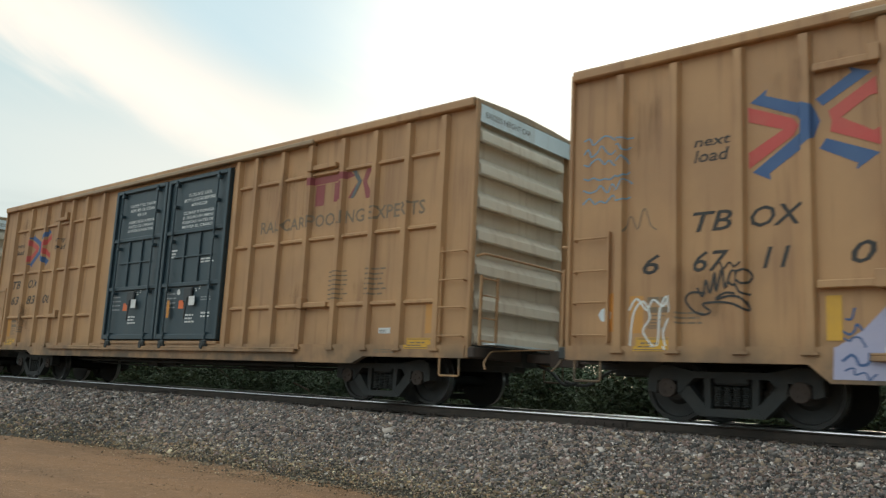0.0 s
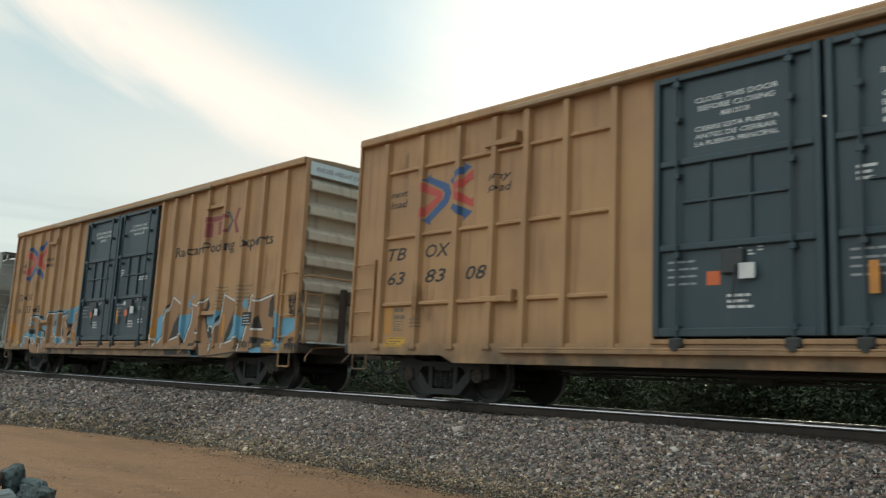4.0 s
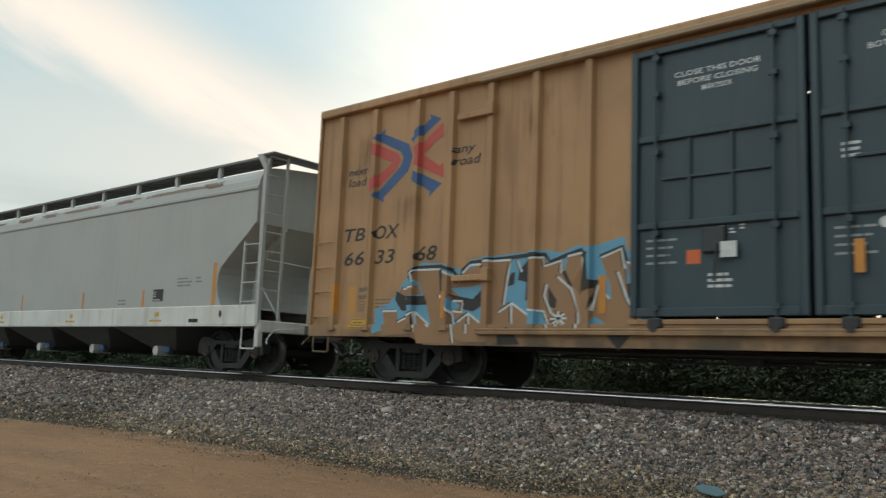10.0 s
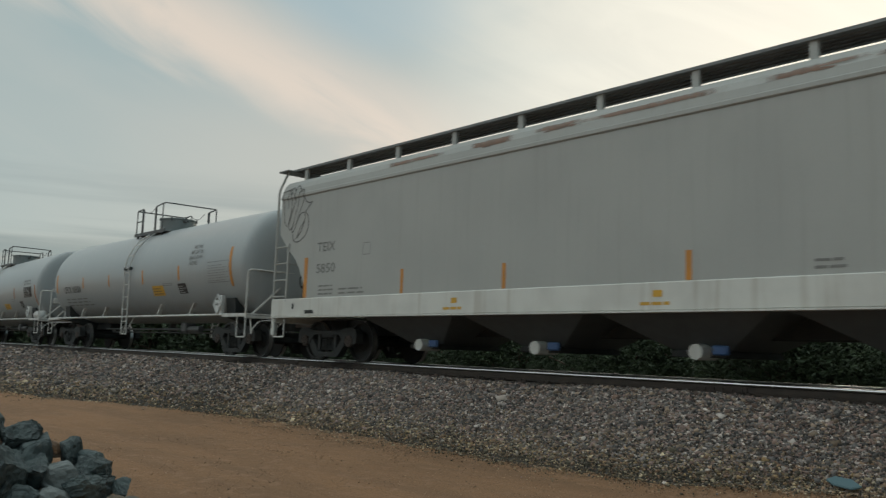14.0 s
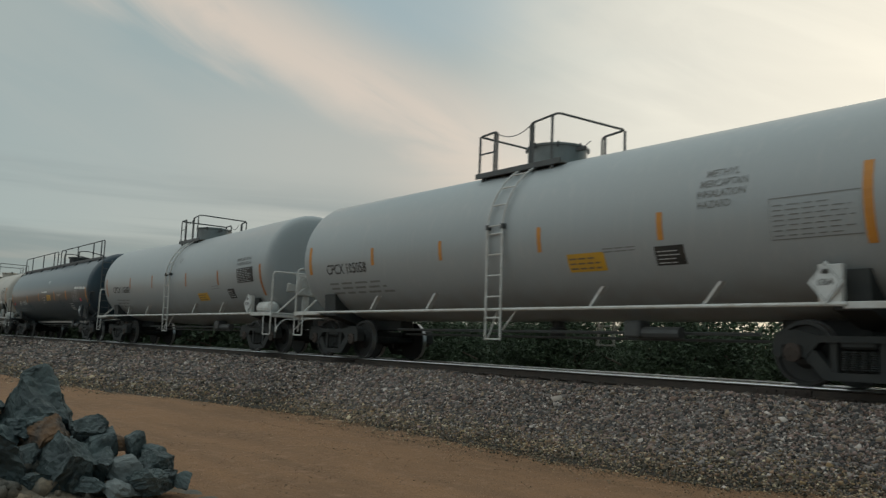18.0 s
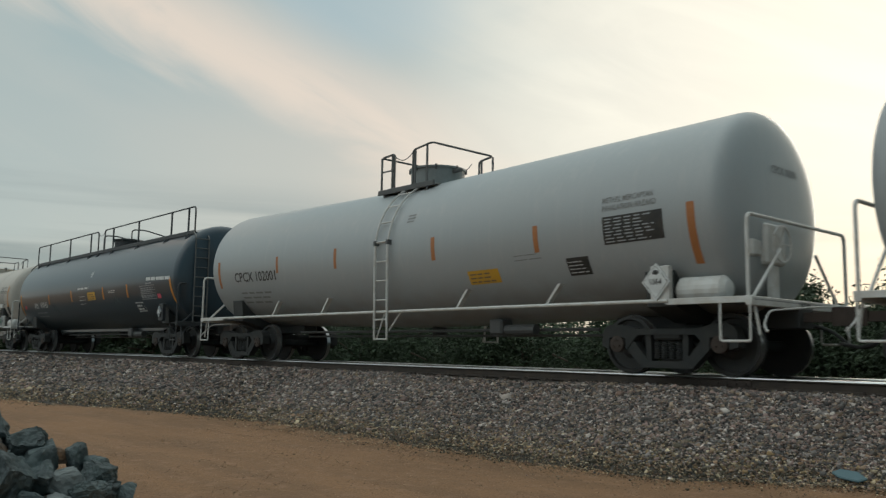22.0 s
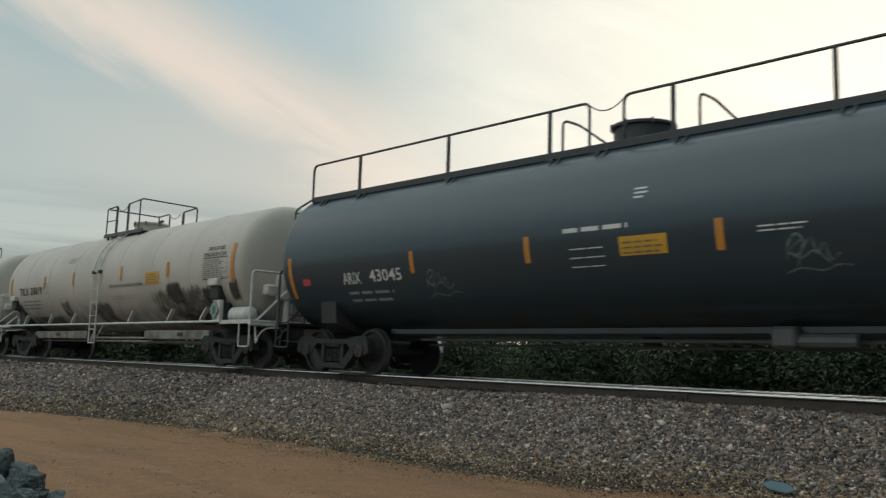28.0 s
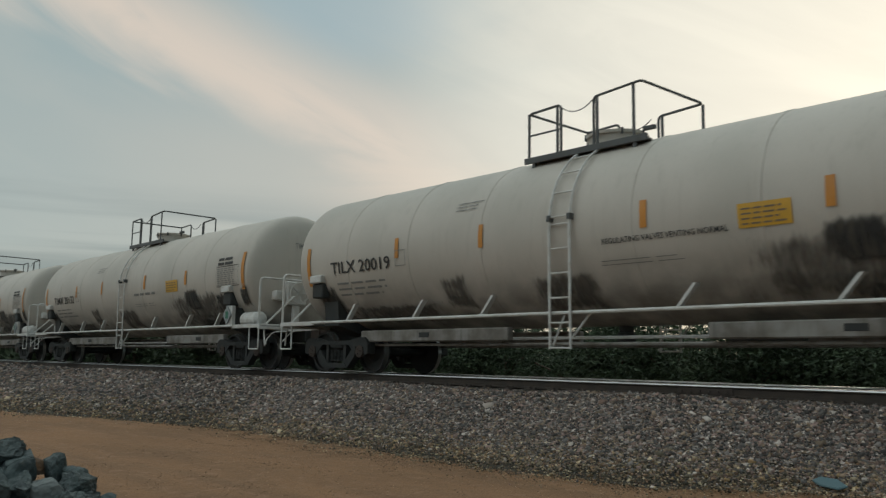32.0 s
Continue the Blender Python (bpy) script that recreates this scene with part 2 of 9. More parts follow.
STONES = [(0.0, (1.0, 1.0, 1.0)), (0.18, (1.3, 1.04, 0.98)), (0.34, (0.52, 0.54, 0.55)), (0.52, (1.4, 1.18, 0.9)), (0.64, (2.3, 2.28, 2.2)), (0.74, (0.85, 0.64, 0.55)), (0.84, (0.28, 0.29, 0.30))]
GRIME = (0.10, 0.075, 0.05)
M = {
    "tan": material("tan_boxcar_paint", (0.440, 0.255, 0.122), 0.62, second=(0.34, 0.194, 0.099), blotch=0.9, blotch_amount=0.75, streak=(0.25, 0.130, 0.066),
                    streak_amount=0.62, bump=0.05, bump_scale=6, low=(GRIME, 0.6, 1.3)),
    "roofmetal": material("galvanised_roof", (0.32, 0.22, 0.13), 0.5, 0.2, streak=(0.2, 0.1, 0.05), streak_amount=0.4),
    "endmetal": material("white_corrugated_end_paint", (0.62, 0.55, 0.45), 0.6, second=(0.52, 0.43, 0.33), streak=(0.34, 0.24, 0.16),
                         streak_amount=0.4, bump=0.05),
    "whiteblue": material("pale_end_panel_paint", (0.66, 0.74, 0.78), 0.5, streak=(0.45, 0.45, 0.42), streak_amount=0.4),
    "door": material("dark_blue_door_paint", (0.027, 0.050, 0.064), 0.45, second=(0.042, 0.066, 0.078), streak=(0.07, 0.07, 0.065), streak_amount=0.3,
                     bump=0.04),
    "grime": material("grimy_black_steel", (0.034, 0.038, 0.038), 0.8, second=(0.055, 0.053, 0.048), blotch=3, bump=0.2, bump_scale=40),
    "iron": material("dusty_brown_cast_steel", (0.024, 0.027, 0.027), 0.8, second=(0.044, 0.042, 0.038), blotch=4, bump=0.15, bump_scale=50),
    "rust": material("rusty_steel", (0.060, 0.044, 0.036), 0.85, second=(0.04, 0.033, 0.029), blotch=5, bump=0.2, bump_scale=60),
    "wheel": material("worn_wheel_steel", (0.032, 0.034, 0.034), 0.65, 0.2, second=(0.05, 0.045, 0.04), blotch=6),
    "tread": material("polished_wheel_tread", (0.45, 0.45, 0.45), 0.3, 0.9),
    "railhead": material("polished_rail_head", (0.72, 0.72, 0.71), 0.28, 1.0, blotch=3, blotch_amount=0.2, grain_amount=0.05),
    "rail": material("rusty_rail_web", (0.045, 0.035, 0.028), 0.8, second=(0.08, 0.055, 0.04), blotch=4, bump=0.15),
    "tie": material("weathered_sleeper_wood", (0.10, 0.085, 0.07), 0.9, second=(0.17, 0.15, 0.125), blotch=3, streak_amount=0.0, grain=90,
                    grain_amount=0.5, bump=0.4, bump_scale=50, per_object=0.3),
    # bed kept dark to stand for the shade in gaps between the stones
    "ballast": material("ballast_bed", (0.085, 0.072, 0.055), 0.95, second=(0.035, 0.03, 0.024), blotch=14, blotch_amount=0.9, grain=45, grain_amount=0.6,
                        bump=0.9, bump_scale=26),
    "stone": material("crushed_stone", (0.205, 0.182, 0.170), 0.8, second=(0.17, 0.135, 0.11), blotch=9, grain=120, grain_amount=0.3,
                      bump=0.2, bump_scale=120, island=0.5, palette=STONES),
    "stone_tan": material("fine_tan_gravel", (0.235, 0.195, 0.135), 0.9, second=(0.19, 0.135, 0.085), blotch=9, grain=120, grain_amount=0.3,
                          bump=0.2, bump_scale=120, island=0.5, palette=STONES),
    "stone_single": material("crushed_stone_piece", (0.205, 0.182, 0.170), 0.8, second=(0.17, 0.135, 0.11), blotch=9, grain=120, grain_amount=0.3,
                             bump=0.2, bump_scale=120, per_object=0.5, palette=STONES),
    "dirt": material("reddish_dirt_road", (0.30, 0.160, 0.078), 0.95, second=(0.21, 0.116, 0.059), blotch=1.0, blotch_amount=0.85, blotch_stretch=(0.35, 1.5, 1.0), grain=38,
                     grain_amount=0.75, bump=1.0, bump_scale=42, spots=(0.315, 0.18, 0.105), spots_range=(0.50, 0.78), spots_scale=5.0),
    "pebble": material("road_gravel", (0.33, 0.205, 0.125), 0.9, second=(0.27, 0.2, 0.14), blotch=3, island=0.6),
    "rock": material("grey_green_quarry_rock", (0.085, 0.112, 0.112), 0.7, second=(0.034, 0.048, 0.052), blotch=5.5, blotch_amount=0.9, grain=35, grain_amount=0.5,
                     bump=0.9, bump_scale=22, per_object=0.35, spots=(0.15, 0.175, 0.17), spots_range=(0.60, 0.78), spots_scale=6.0),
    "rock_brown": material("rust_stained_rock", (0.19, 0.105, 0.055), 0.9, second=(0.075, 0.075, 0.07), blotch=6, blotch_amount=0.95, grain=35, grain_amount=0.4,
                           bump=0.5, bump_scale=18, per_object=0.2),
    "rock_pale": material("pale_broken_rock", (0.20, 0.22, 0.215), 0.85, second=(0.09, 0.105, 0.105), blotch=6, grain=35, bump=0.5, bump_scale=18),
    "rubble": material("broken_rubble", (0.12, 0.115, 0.10), 0.95, second=(0.19, 0.14, 0.09), blotch=4, blotch_amount=0.9, grain=30, grain_amount=0.5, bump=0.6, bump_scale=25, island=0.4),
    "leaf": material("dark_green_leaves", (0.042, 0.066, 0.034), 0.75, second=(0.070, 0.098, 0.048), blotch=0.8, island=0.45),
    "leaf_pale": material("grey_green_leaves", (0.12, 0.165, 0.08), 0.6, second=(0.18, 0.20, 0.10), blotch=1.5, island=0.4),
    "bark": material("grey_brown_bark", (0.10, 0.075, 0.055), 0.9, bump=0.5, bump_scale=40),
    "field": material("dry_field_grass", (0.26, 0.25, 0.15), 0.95, second=(0.09, 0.11, 0.045), blotch=0.15, blotch_amount=0.9, grain=6, grain_amount=0.5),
    "hopper": material("pale_grey_hopper_paint", (0.405, 0.41, 0.39), 0.55, second=(0.345, 0.35, 0.335), blotch=0.6, streak=(0.28, 0.27, 0.25), streak_amount=0.22,
                       bump=0.04, bump_scale=5),
    "sillwhite": material("white_sill_paint", (0.66, 0.66, 0.62), 0.55, second=(0.5, 0.49, 0.46), blotch=1.5, streak=(0.33, 0.28, 0.22), streak_amount=0.4),
    "rustpatch": material("flaking_rust_patch", (0.32, 0.16, 0.09), 0.85, second=(0.42, 0.40, 0.36), blotch=4, blotch_amount=0.9),
    "tankwhite": material("white_tank_paint", (0.345, 0.37, 0.378), 0.42, coat=0.25, second=(0.355, 0.375, 0.375), blotch=0.5, streak=(0.42, 0.42, 0.41), streak_amount=0.35,
                          low=((0.30, 0.29, 0.27), 1.0, 1.9), bump=0.03, bump_scale=3),
    # low: patchy darker tone towards the bottom of the shell
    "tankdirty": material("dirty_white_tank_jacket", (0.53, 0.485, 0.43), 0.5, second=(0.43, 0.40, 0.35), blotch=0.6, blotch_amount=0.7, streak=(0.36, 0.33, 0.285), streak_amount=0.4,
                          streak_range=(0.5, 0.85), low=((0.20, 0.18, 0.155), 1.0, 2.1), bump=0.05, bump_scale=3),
    "tankblack": material("black_tank_paint", (0.024, 0.045, 0.062), 0.28, coat=0.25, second=(0.027, 0.052, 0.071), blotch=0.6, streak=(0.035, 0.045, 0.05), streak_amount=0.35,
                          low=((0.022, 0.030, 0.032), 1.0, 1.6), bump=0.03, bump_scale=3),
    "whitesteel": material("white_painted_steel", (0.62, 0.62, 0.60), 0.5, second=(0.42, 0.38, 0.33), blotch=5, grain_amount=0.2),
    "greysteel": material("dark_grey_steel", (0.09, 0.095, 0.095), 0.55, second=(0.07, 0.07, 0.068), blotch=5),
    "blacksteel": material("black_painted_steel", (0.030, 0.035, 0.039), 0.5, second=(0.04, 0.042, 0.044), blotch=5),
    "ink": material("black_lettering", (0.025, 0.025, 0.025), 0.6, second=(0.06, 0.05, 0.04), blotch=8),
    "ink_soft": material("faded_grey_lettering", (0.20, 0.15, 0.10), 0.7, blotch=8),
    "ink_grey": material("small_grey_lettering", (0.22, 0.22, 0.21), 0.7, blotch=8),
    "white": material("white_lettering", (0.66, 0.67, 0.66), 0.6, second=(0.45, 0.46, 0.46), blotch=6),
    "dimwhite": material("dusty_white_lettering", (0.30, 0.32, 0.33), 0.6, second=(0.2, 0.21, 0.22), blotch=6),
    "maroon": material("maroon_emblem_paint", (0.24, 0.055, 0.06), 0.65, second=(0.28, 0.10, 0.08), blotch=2),
    "slate": material("slate_emblem_paint", (0.12, 0.13, 0.13), 0.65),
    "red": material("red_emblem_paint", (0.50, 0.075, 0.065), 0.6, second=(0.45, 0.11, 0.08), blotch=3),
    "blue": material("blue_emblem_paint", (0.045, 0.10, 0.24), 0.6, second=(0.07, 0.13, 0.25), blotch=3),
    "orange": material("orange_reflector_strip", (0.58, 0.24, 0.035), 0.5, second=(0.42, 0.18, 0.05), blotch=4),
    "yellow": material("yellow_placard", (0.62, 0.345, 0.035), 0.45, second=(0.50, 0.29, 0.05), blotch=4),
    "safety": material("orange_red_decal", (0.70, 0.15, 0.04), 0.5),
    "magenta": material("pink_decal", (0.65, 0.09, 0.13), 0.5),
    "skyblue": material("sky_blue_spray_paint", (0.13, 0.33, 0.47), 0.6, second=(0.16, 0.36, 0.5), blotch=3),
    "spraybrown": material("brown_spray_fill", (0.33, 0.185, 0.095), 0.65, second=(0.27, 0.155, 0.085), blotch=2),
    "spraywhite": material("white_spray_line", (0.66, 0.68, 0.66), 0.65, second=(0.5, 0.5, 0.47), blotch=4),
    "sprayblue": material("thin_blue_spray_line", (0.16, 0.30, 0.42), 0.65),
    "stain": material("oily_black_stain", (0.045, 0.042, 0.038), 0.7, second=(0.14, 0.125, 0.105), blotch=5, blotch_amount=0.8),
    "green": material("green_placard", (0.02, 0.17, 0.10), 0.5),
    "sprayviolet": material("pale_violet_spray_paint", (0.36, 0.36, 0.50), 0.65, second=(0.42, 0.40, 0.5), blotch=3),
    "domegrey": material("grey_manway_paint", (0.22, 0.245, 0.245), 0.5, second=(0.16, 0.175, 0.175), blotch=4),
    "channel": material("chalky_grey_channel_paint", (0.30, 0.29, 0.27), 0.7, second=(0.14, 0.12, 0.10), blotch=2.5, blotch_amount=0.9, streak=(0.09, 0.08, 0.07), streak_amount=0.6),
    "walkgrey": material("grey_grated_walkway", (0.17, 0.18, 0.18), 0.6, second=(0.12, 0.125, 0.125), blotch=4),
    "endtan": material("tan_grey_end_paint", (0.50, 0.44, 0.36), 0.65, second=(0.40, 0.33, 0.26), streak=(0.25, 0.17, 0.11), streak_amount=0.5, bump=0.05),
    "orange_faded": material("sun_bleached_orange", (0.52, 0.25, 0.06), 0.6, second=(0.46, 0.25, 0.09), blotch=3),
    "ink_dim": material("dim_grey_spray_line", (0.13, 0.13, 0.125), 0.7, blotch=8),
    "orange_brick": material("brick_orange_strip", (0.40, 0.155, 0.05), 0.5, second=(0.32, 0.13, 0.05), blotch=4),
    "scrap": material("blue_grey_scrap", (0.10, 0.17, 0.19), 0.7),
}


def soft_paint(name, colour, second, strength=1.0, drag=1.1, spread=0.55):
    """A smear with feathered, dragged edges that lets the paint below show through."""
    m = bpy.data.materials.new(name)
    m.use_nodes = True
    t = m.node_tree
    b = t.nodes["Principled BSDF"]
    b.inputs["Roughness"].default_value = 0.75
    tc = t.nodes.new("ShaderNodeTexCoord")
    sep = t.nodes.new("ShaderNodeSeparateXYZ")
    t.links.new(tc.outputs["Generated"], sep.inputs[0])

    def tent(v):
        d = math_node(t, "ABSOLUTE", math_node(t, "SUBTRACT", math_node(t, "MULTIPLY", v, 2.0), 1.0))
        return math_node(t, "SUBTRACT", 1.0, d)
    fall = math_node(t, "MINIMUM", ramp_node(t, tent(sep.outputs[0]), 0.0, 0.7), ramp_node(t, tent(sep.outputs[2]), 0.0, 0.7))

    def grain(scale, detail):
        mp = t.nodes.new("ShaderNodeMapping")
        mp.inputs["Scale"].default_value = scale
        t.links.new(tc.outputs["Object"], mp.inputs[0])
        n = t.nodes.new("ShaderNodeTexNoise")
        n.inputs["Scale"].default_value, n.inputs["Detail"].default_value = 1.0, detail
        t.links.new(mp.outputs[0], n.inputs["Vector"])
        return n.outputs[0]
    coarse, fine = grain((2.6, 2.6, 2.0 * drag), 5.0), grain((13.0, 5.0, 2.0 * drag), 6.0)
    mask = math_node(t, "ADD", math_node(t, "MULTIPLY", coarse, 0.7), math_node(t, "MULTIPLY", fine, 0.5))
    mask = math_node(t, "ADD", math_node(t, "SUBTRACT", mask, 0.6), math_node(t, "MULTIPLY", fall, spread))
    mask = math_node(t, "MULTIPLY", ramp_node(t, mask, 0.22, 0.62), strength)
    t.links.new(mix_node(t, ramp_node(t, fine, 0.4, 0.7), colour, second), b.inputs["Base Color"])
    t.links.new(mask, b.inputs["Alpha"])
    return m


M["stain"] = soft_paint("oily_black_stain", (0.030, 0.030, 0.029), (0.075, 0.066, 0.055), 0.95)
M["grimewash"] = soft_paint("thin_grey_grime", (0.085, 0.078, 0.068), (0.15, 0.13, 0.11), 0.75)
M["chalkline"] = material("chalky_spray_line", (0.16, 0.20, 0.21), 0.8, second=(0.06, 0.08, 0.09), blotch=9, blotch_amount=0.9)
M["rustpatch"] = soft_paint("flaking_rust_patch", (0.27, 0.15, 0.10), (0.20, 0.12, 0.085), 0.75, 3.0, 0.6)
M["wallwash"] = soft_paint("brown_weather_stain", (0.20, 0.112, 0.06), (0.28, 0.155, 0.08), 0.45, 0.5, 0.35)

# ---- mesh tools ----
def finish(bm, name, mat, parent=None, label="", smooth=False, loc=None):
    me = bpy.data.meshes.new(name)
    bm.normal_update()
    bm.to_mesh(me)
    bm.free()
    if smooth:
        me.polygons.foreach_set("use_smooth", [True] * len(me.polygons))
    me.materials.append(M[mat] if isinstance(mat, str) else mat)
    ob = new(name, me)
    if parent:
        ob.parent = parent
    if loc:
        ob.location = loc
    if label:
        tagged(ob, label)
    return ob


def part(name, bm, mat, parent, label="", smooth=False, loc=None):
    """One bmesh as one mesh object under a thing or a part."""
    return finish(bm, name, mat, parent, label, smooth, loc)


def box(bm, x0, x1, y0, y1, z0, z1, bevel=0.0):
    vs = [bm.verts.new((x, y, z)) for x in (x0, x1) for y in (y0, y1) for z in (z0, z1)]
    fs = [bm.faces.new([vs[i] for i in q]) for q in ((0, 1, 3, 2), (4, 6, 7, 5), (0, 4, 5, 1), (2, 3, 7, 6), (0, 2, 6, 4), (1, 5, 7, 3))]
    if bevel:
        es = list({e for f in fs for e in f.edges})
        bmesh.ops.bevel(bm, geom=es, offset=bevel, segments=1, affect="EDGES", clamp_overlap=True)
    return bm


def boxes(*rows, bevel=0.0):
    bm = bmesh.new()
    for r in rows:
        box(bm, *r, bevel=bevel)
    return bm


def tube(bm, points, r, n=8, caps=True):
    """A round bar along a line of points."""
    pts = [Vector(p) for p in points]
    rings = []
    side = None
    for i, p in enumerate(pts):
        a = (pts[i] - pts[i - 1]).normalized() if i else (pts[1] - pts[0]).normalized()
        b = (pts[i + 1] - pts[i]).normalized() if i + 1 < len(pts) else a
        d = (a + b).normalized()
        if side is None:
            side = d.orthogonal().normalized()
        side = (side - d * side.dot(d)).normalized()
        other = d.cross(side)
        k = 1 / max(0.5, math.sqrt((1 + a.dot(b)) / 2))
        rings.append([bm.verts.new(p + (side * math.cos(2 * math.pi * j / n) + other * math.sin(2 * math.pi * j / n)) * r * k) for j in range(n)])
    for q, w in zip(rings, rings[1:]):
        for j in range(n):
            bm.faces.new((q[j], q[(j + 1) % n], w[(j + 1) % n], w[j]))
    if caps:
        bm.faces.new(rings[0][::-1])
        bm.faces.new(rings[-1])
    return bm


def tubes(r, *lines, n=8):
    bm = bmesh.new()
    for l in lines:
        tube(bm, l, r, n)
    return bm


def rounded(points, r, n=4):
    """A line of points with its inner corners rounded."""
    pts = [Vector(p) for p in points]
    out = [pts[0]]
    for a, b, c in zip(pts, pts[1:], pts[2:]):
        u, v = (a - b), (c - b)
        k = min(r, u.length / 2.1, v.length / 2.1)
        s, e = b + u.normalized() * k, b + v.normalized() * k
        for i in range(n + 1):
            t = i / n
            out.append(s * (1 - t) ** 2 + b * 2 * t * (1 - t) + e * t ** 2)
    return out + [pts[-1]]


def lathe(bm, profile, axis="x", centre=(0, 0, 0), n=32, close=True):
    """Turn (along, radius) pairs round an axis."""
    rings = []
    for a, r in profile:
        ring = []
        for j in range(n):
            c, s = math.cos(2 * math.pi * j / n) * r, math.sin(2 * math.pi * j / n) * r
            p = {"x": (a, c, s), "y": (c, a, s), "z": (c, s, a)}[axis]
            ring.append(bm.verts.new(Vector(p) + Vector(centre)))
        rings.append(ring)
    for q, w in zip(rings, rings[1:]):
        for j in range(n):
            bm.faces.new((q[j], q[(j + 1) % n], w[(j + 1) % n], w[j]))
    if close:
        bm.faces.new(rings[0][::-1])
        bm.faces.new(rings[-1])
    bmesh.ops.recalc_face_normals(bm, faces=bm.faces)
    return bm


def prism(bm, outline, lo, hi, axis="y"):
    """A flat outline (two of the three axes) given thickness along the third."""
    def at(p, d):
        return {"y": (p[0], d, p[1]), "x": (d, p[0], p[1]), "z": (p[0], p[1], d)}[axis]
    a = [bm.verts.new(at(p, lo)) for p in outline]
    b = [bm.verts.new(at(p, hi)) for p in outline]
    fs = [bm.faces.new(a), bm.faces.new(b[::-1])]
    for i in range(len(a)):
        j = (i + 1) % len(a)
        fs.append(bm.faces.new((a[i], b[i], b[j], a[j])))
    bmesh.ops.recalc_face_normals(bm, faces=fs)
    return bm


# flat paint work: shapes in x and z, which a carrier then lays on a wall, over its posts, or round a tank
def text_flat(string, x0, x1, z0, height, slant=0.0):
    """Letters that fill x0..x1 with capitals of that height standing on z0."""
    cu = bpy.data.curves.new("letters", "FONT")
    cu.body, cu.size, cu.resolution_u, cu.shear, cu.offset = string, 1.0, 2, slant, 0.012
    ob = bpy.data.objects.new("letters", cu)
    me = bpy.data.meshes.new_from_object(ob)
    bm = bmesh.new()
    bm.from_mesh(me)
    bpy.data.objects.remove(ob)
    bpy.data.curves.remove(cu)
    bpy.data.meshes.remove(me)
    xs = [v.co.x for v in bm.verts]
    lo, hi = min(xs), max(xs)
    for v in bm.verts:
        v.co = (x0 + (v.co.x - lo) / (hi - lo) * (x1 - x0), 0, z0 + v.co.y / 0.70 * height)
    return bm


def poly_flat(*outlines):
    bm = bmesh.new()
    for o in outlines:
        bm.faces.new([bm.verts.new((p[0], 0, p[1])) for p in o])
    return bm


def rect_flat(*rects):
    return poly_flat(*[[(a, c), (b, c), (b, d), (a, d)] for a, b, c, d in rects])


def bars_flat(x0, x1, z0, z1, rows, fill=0.5, seed=1, words=3):
    """Rows of short bars, for writing too small to read."""
    rng = random.Random(seed)
    rects = []
    step = (z1 - z0) / rows
    for i in range(rows):
        z = z0 + i * step
        end = x0 + (x1 - x0) * rng.uniform(0.7, 1.0)
        x = x0
        for w in range(words):
            e = min(end, x + (x1 - x0) / words * rng.uniform(0.6, 1.0))
            if e - x > 0.01:
                rects.append((x, e, z, z + step * fill))
            x = e + (x1 - x0) * 0.05
            if x >= end:
                break
    return rect_flat(*rects)


def line_flat(points, w, closed=False):
    """A painted stroke of width w along a line of points."""
    pts = [Vector((p[0], p[1])) for p in points]
    n = len(pts)
    bm = bmesh.new()
    left, right = [], []
    for i, p in enumerate(pts):
        a = pts[(i - 1) % n] if closed or i else p
        b = pts[(i + 1) % n] if closed or i + 1 < n else p
        d = (b - a)
        d = d.normalized() if d.length else Vector((1, 0))
        o = Vector((-d.y, d.x)) * w / 2
        left.append(bm.verts.new((p.x + o.x, 0, p.y + o.y)))
        right.append(bm.verts.new((p.x - o.x, 0, p.y - o.y)))
    for i in range(n if closed else n - 1):
        j = (i + 1) % n
        bm.faces.new((left[i], left[j], right[j], right[i]))
    return bm


def curve_flat(points, w, closed=False, n=5):
    """A stroke along a smooth line through the points."""
    pts = [Vector((p[0], p[1])) for p in points]
    m = len(pts)
    out = []
    for i in range(m if closed else m - 1):
        if closed:
            p0, p1, p2, p3 = pts[i - 1], pts[i], pts[(i + 1) % m], pts[(i + 2) % m]
        else:
            p0, p1, p2, p3 = pts[max(i - 1, 0)], pts[i], pts[i + 1], pts[min(i + 2, m - 1)]
        for k in range(n):
            t = k / n
            out.append(0.5 * ((2 * p1) + (p2 - p0) * t + (2 * p0 - 5 * p1 + 4 * p2 - p3) * t * t + (3 * p1 - p0 - 3 * p2 + p3) * t ** 3))
    if not closed:
        out.append(pts[-1])
    return line_flat(out, w, closed)


def blob_flat(cx, cz, rx, rz, seed=0, n=22, rough=0.2):
    rng = random.Random(seed)
    ph = [rng.uniform(0, 6.28) for _ in range(4)]
    pts = []
    for i in range(n):
        a = 2 * math.pi * i / n
        k = 1 + rough * (math.sin(2 * a + ph[0]) * 0.5 + math.sin(3 * a + ph[1]) * 0.4 + math.sin(5 * a + ph[2]) * 0.35 + math.sin(8 * a + ph[3]) * 0.25)
        pts.append((cx + math.cos(a) * rx * k, cz + math.sin(a) * rz * k))
    return poly_flat(pts)


def merged(*bms):
    out = bmesh.new()
    for b in bms:
        me = bpy.data.meshes.new("scratch")
        b.to_mesh(me)
        b.free()
        out.from_mesh(me)
        bpy.data.meshes.remove(me)
    return out


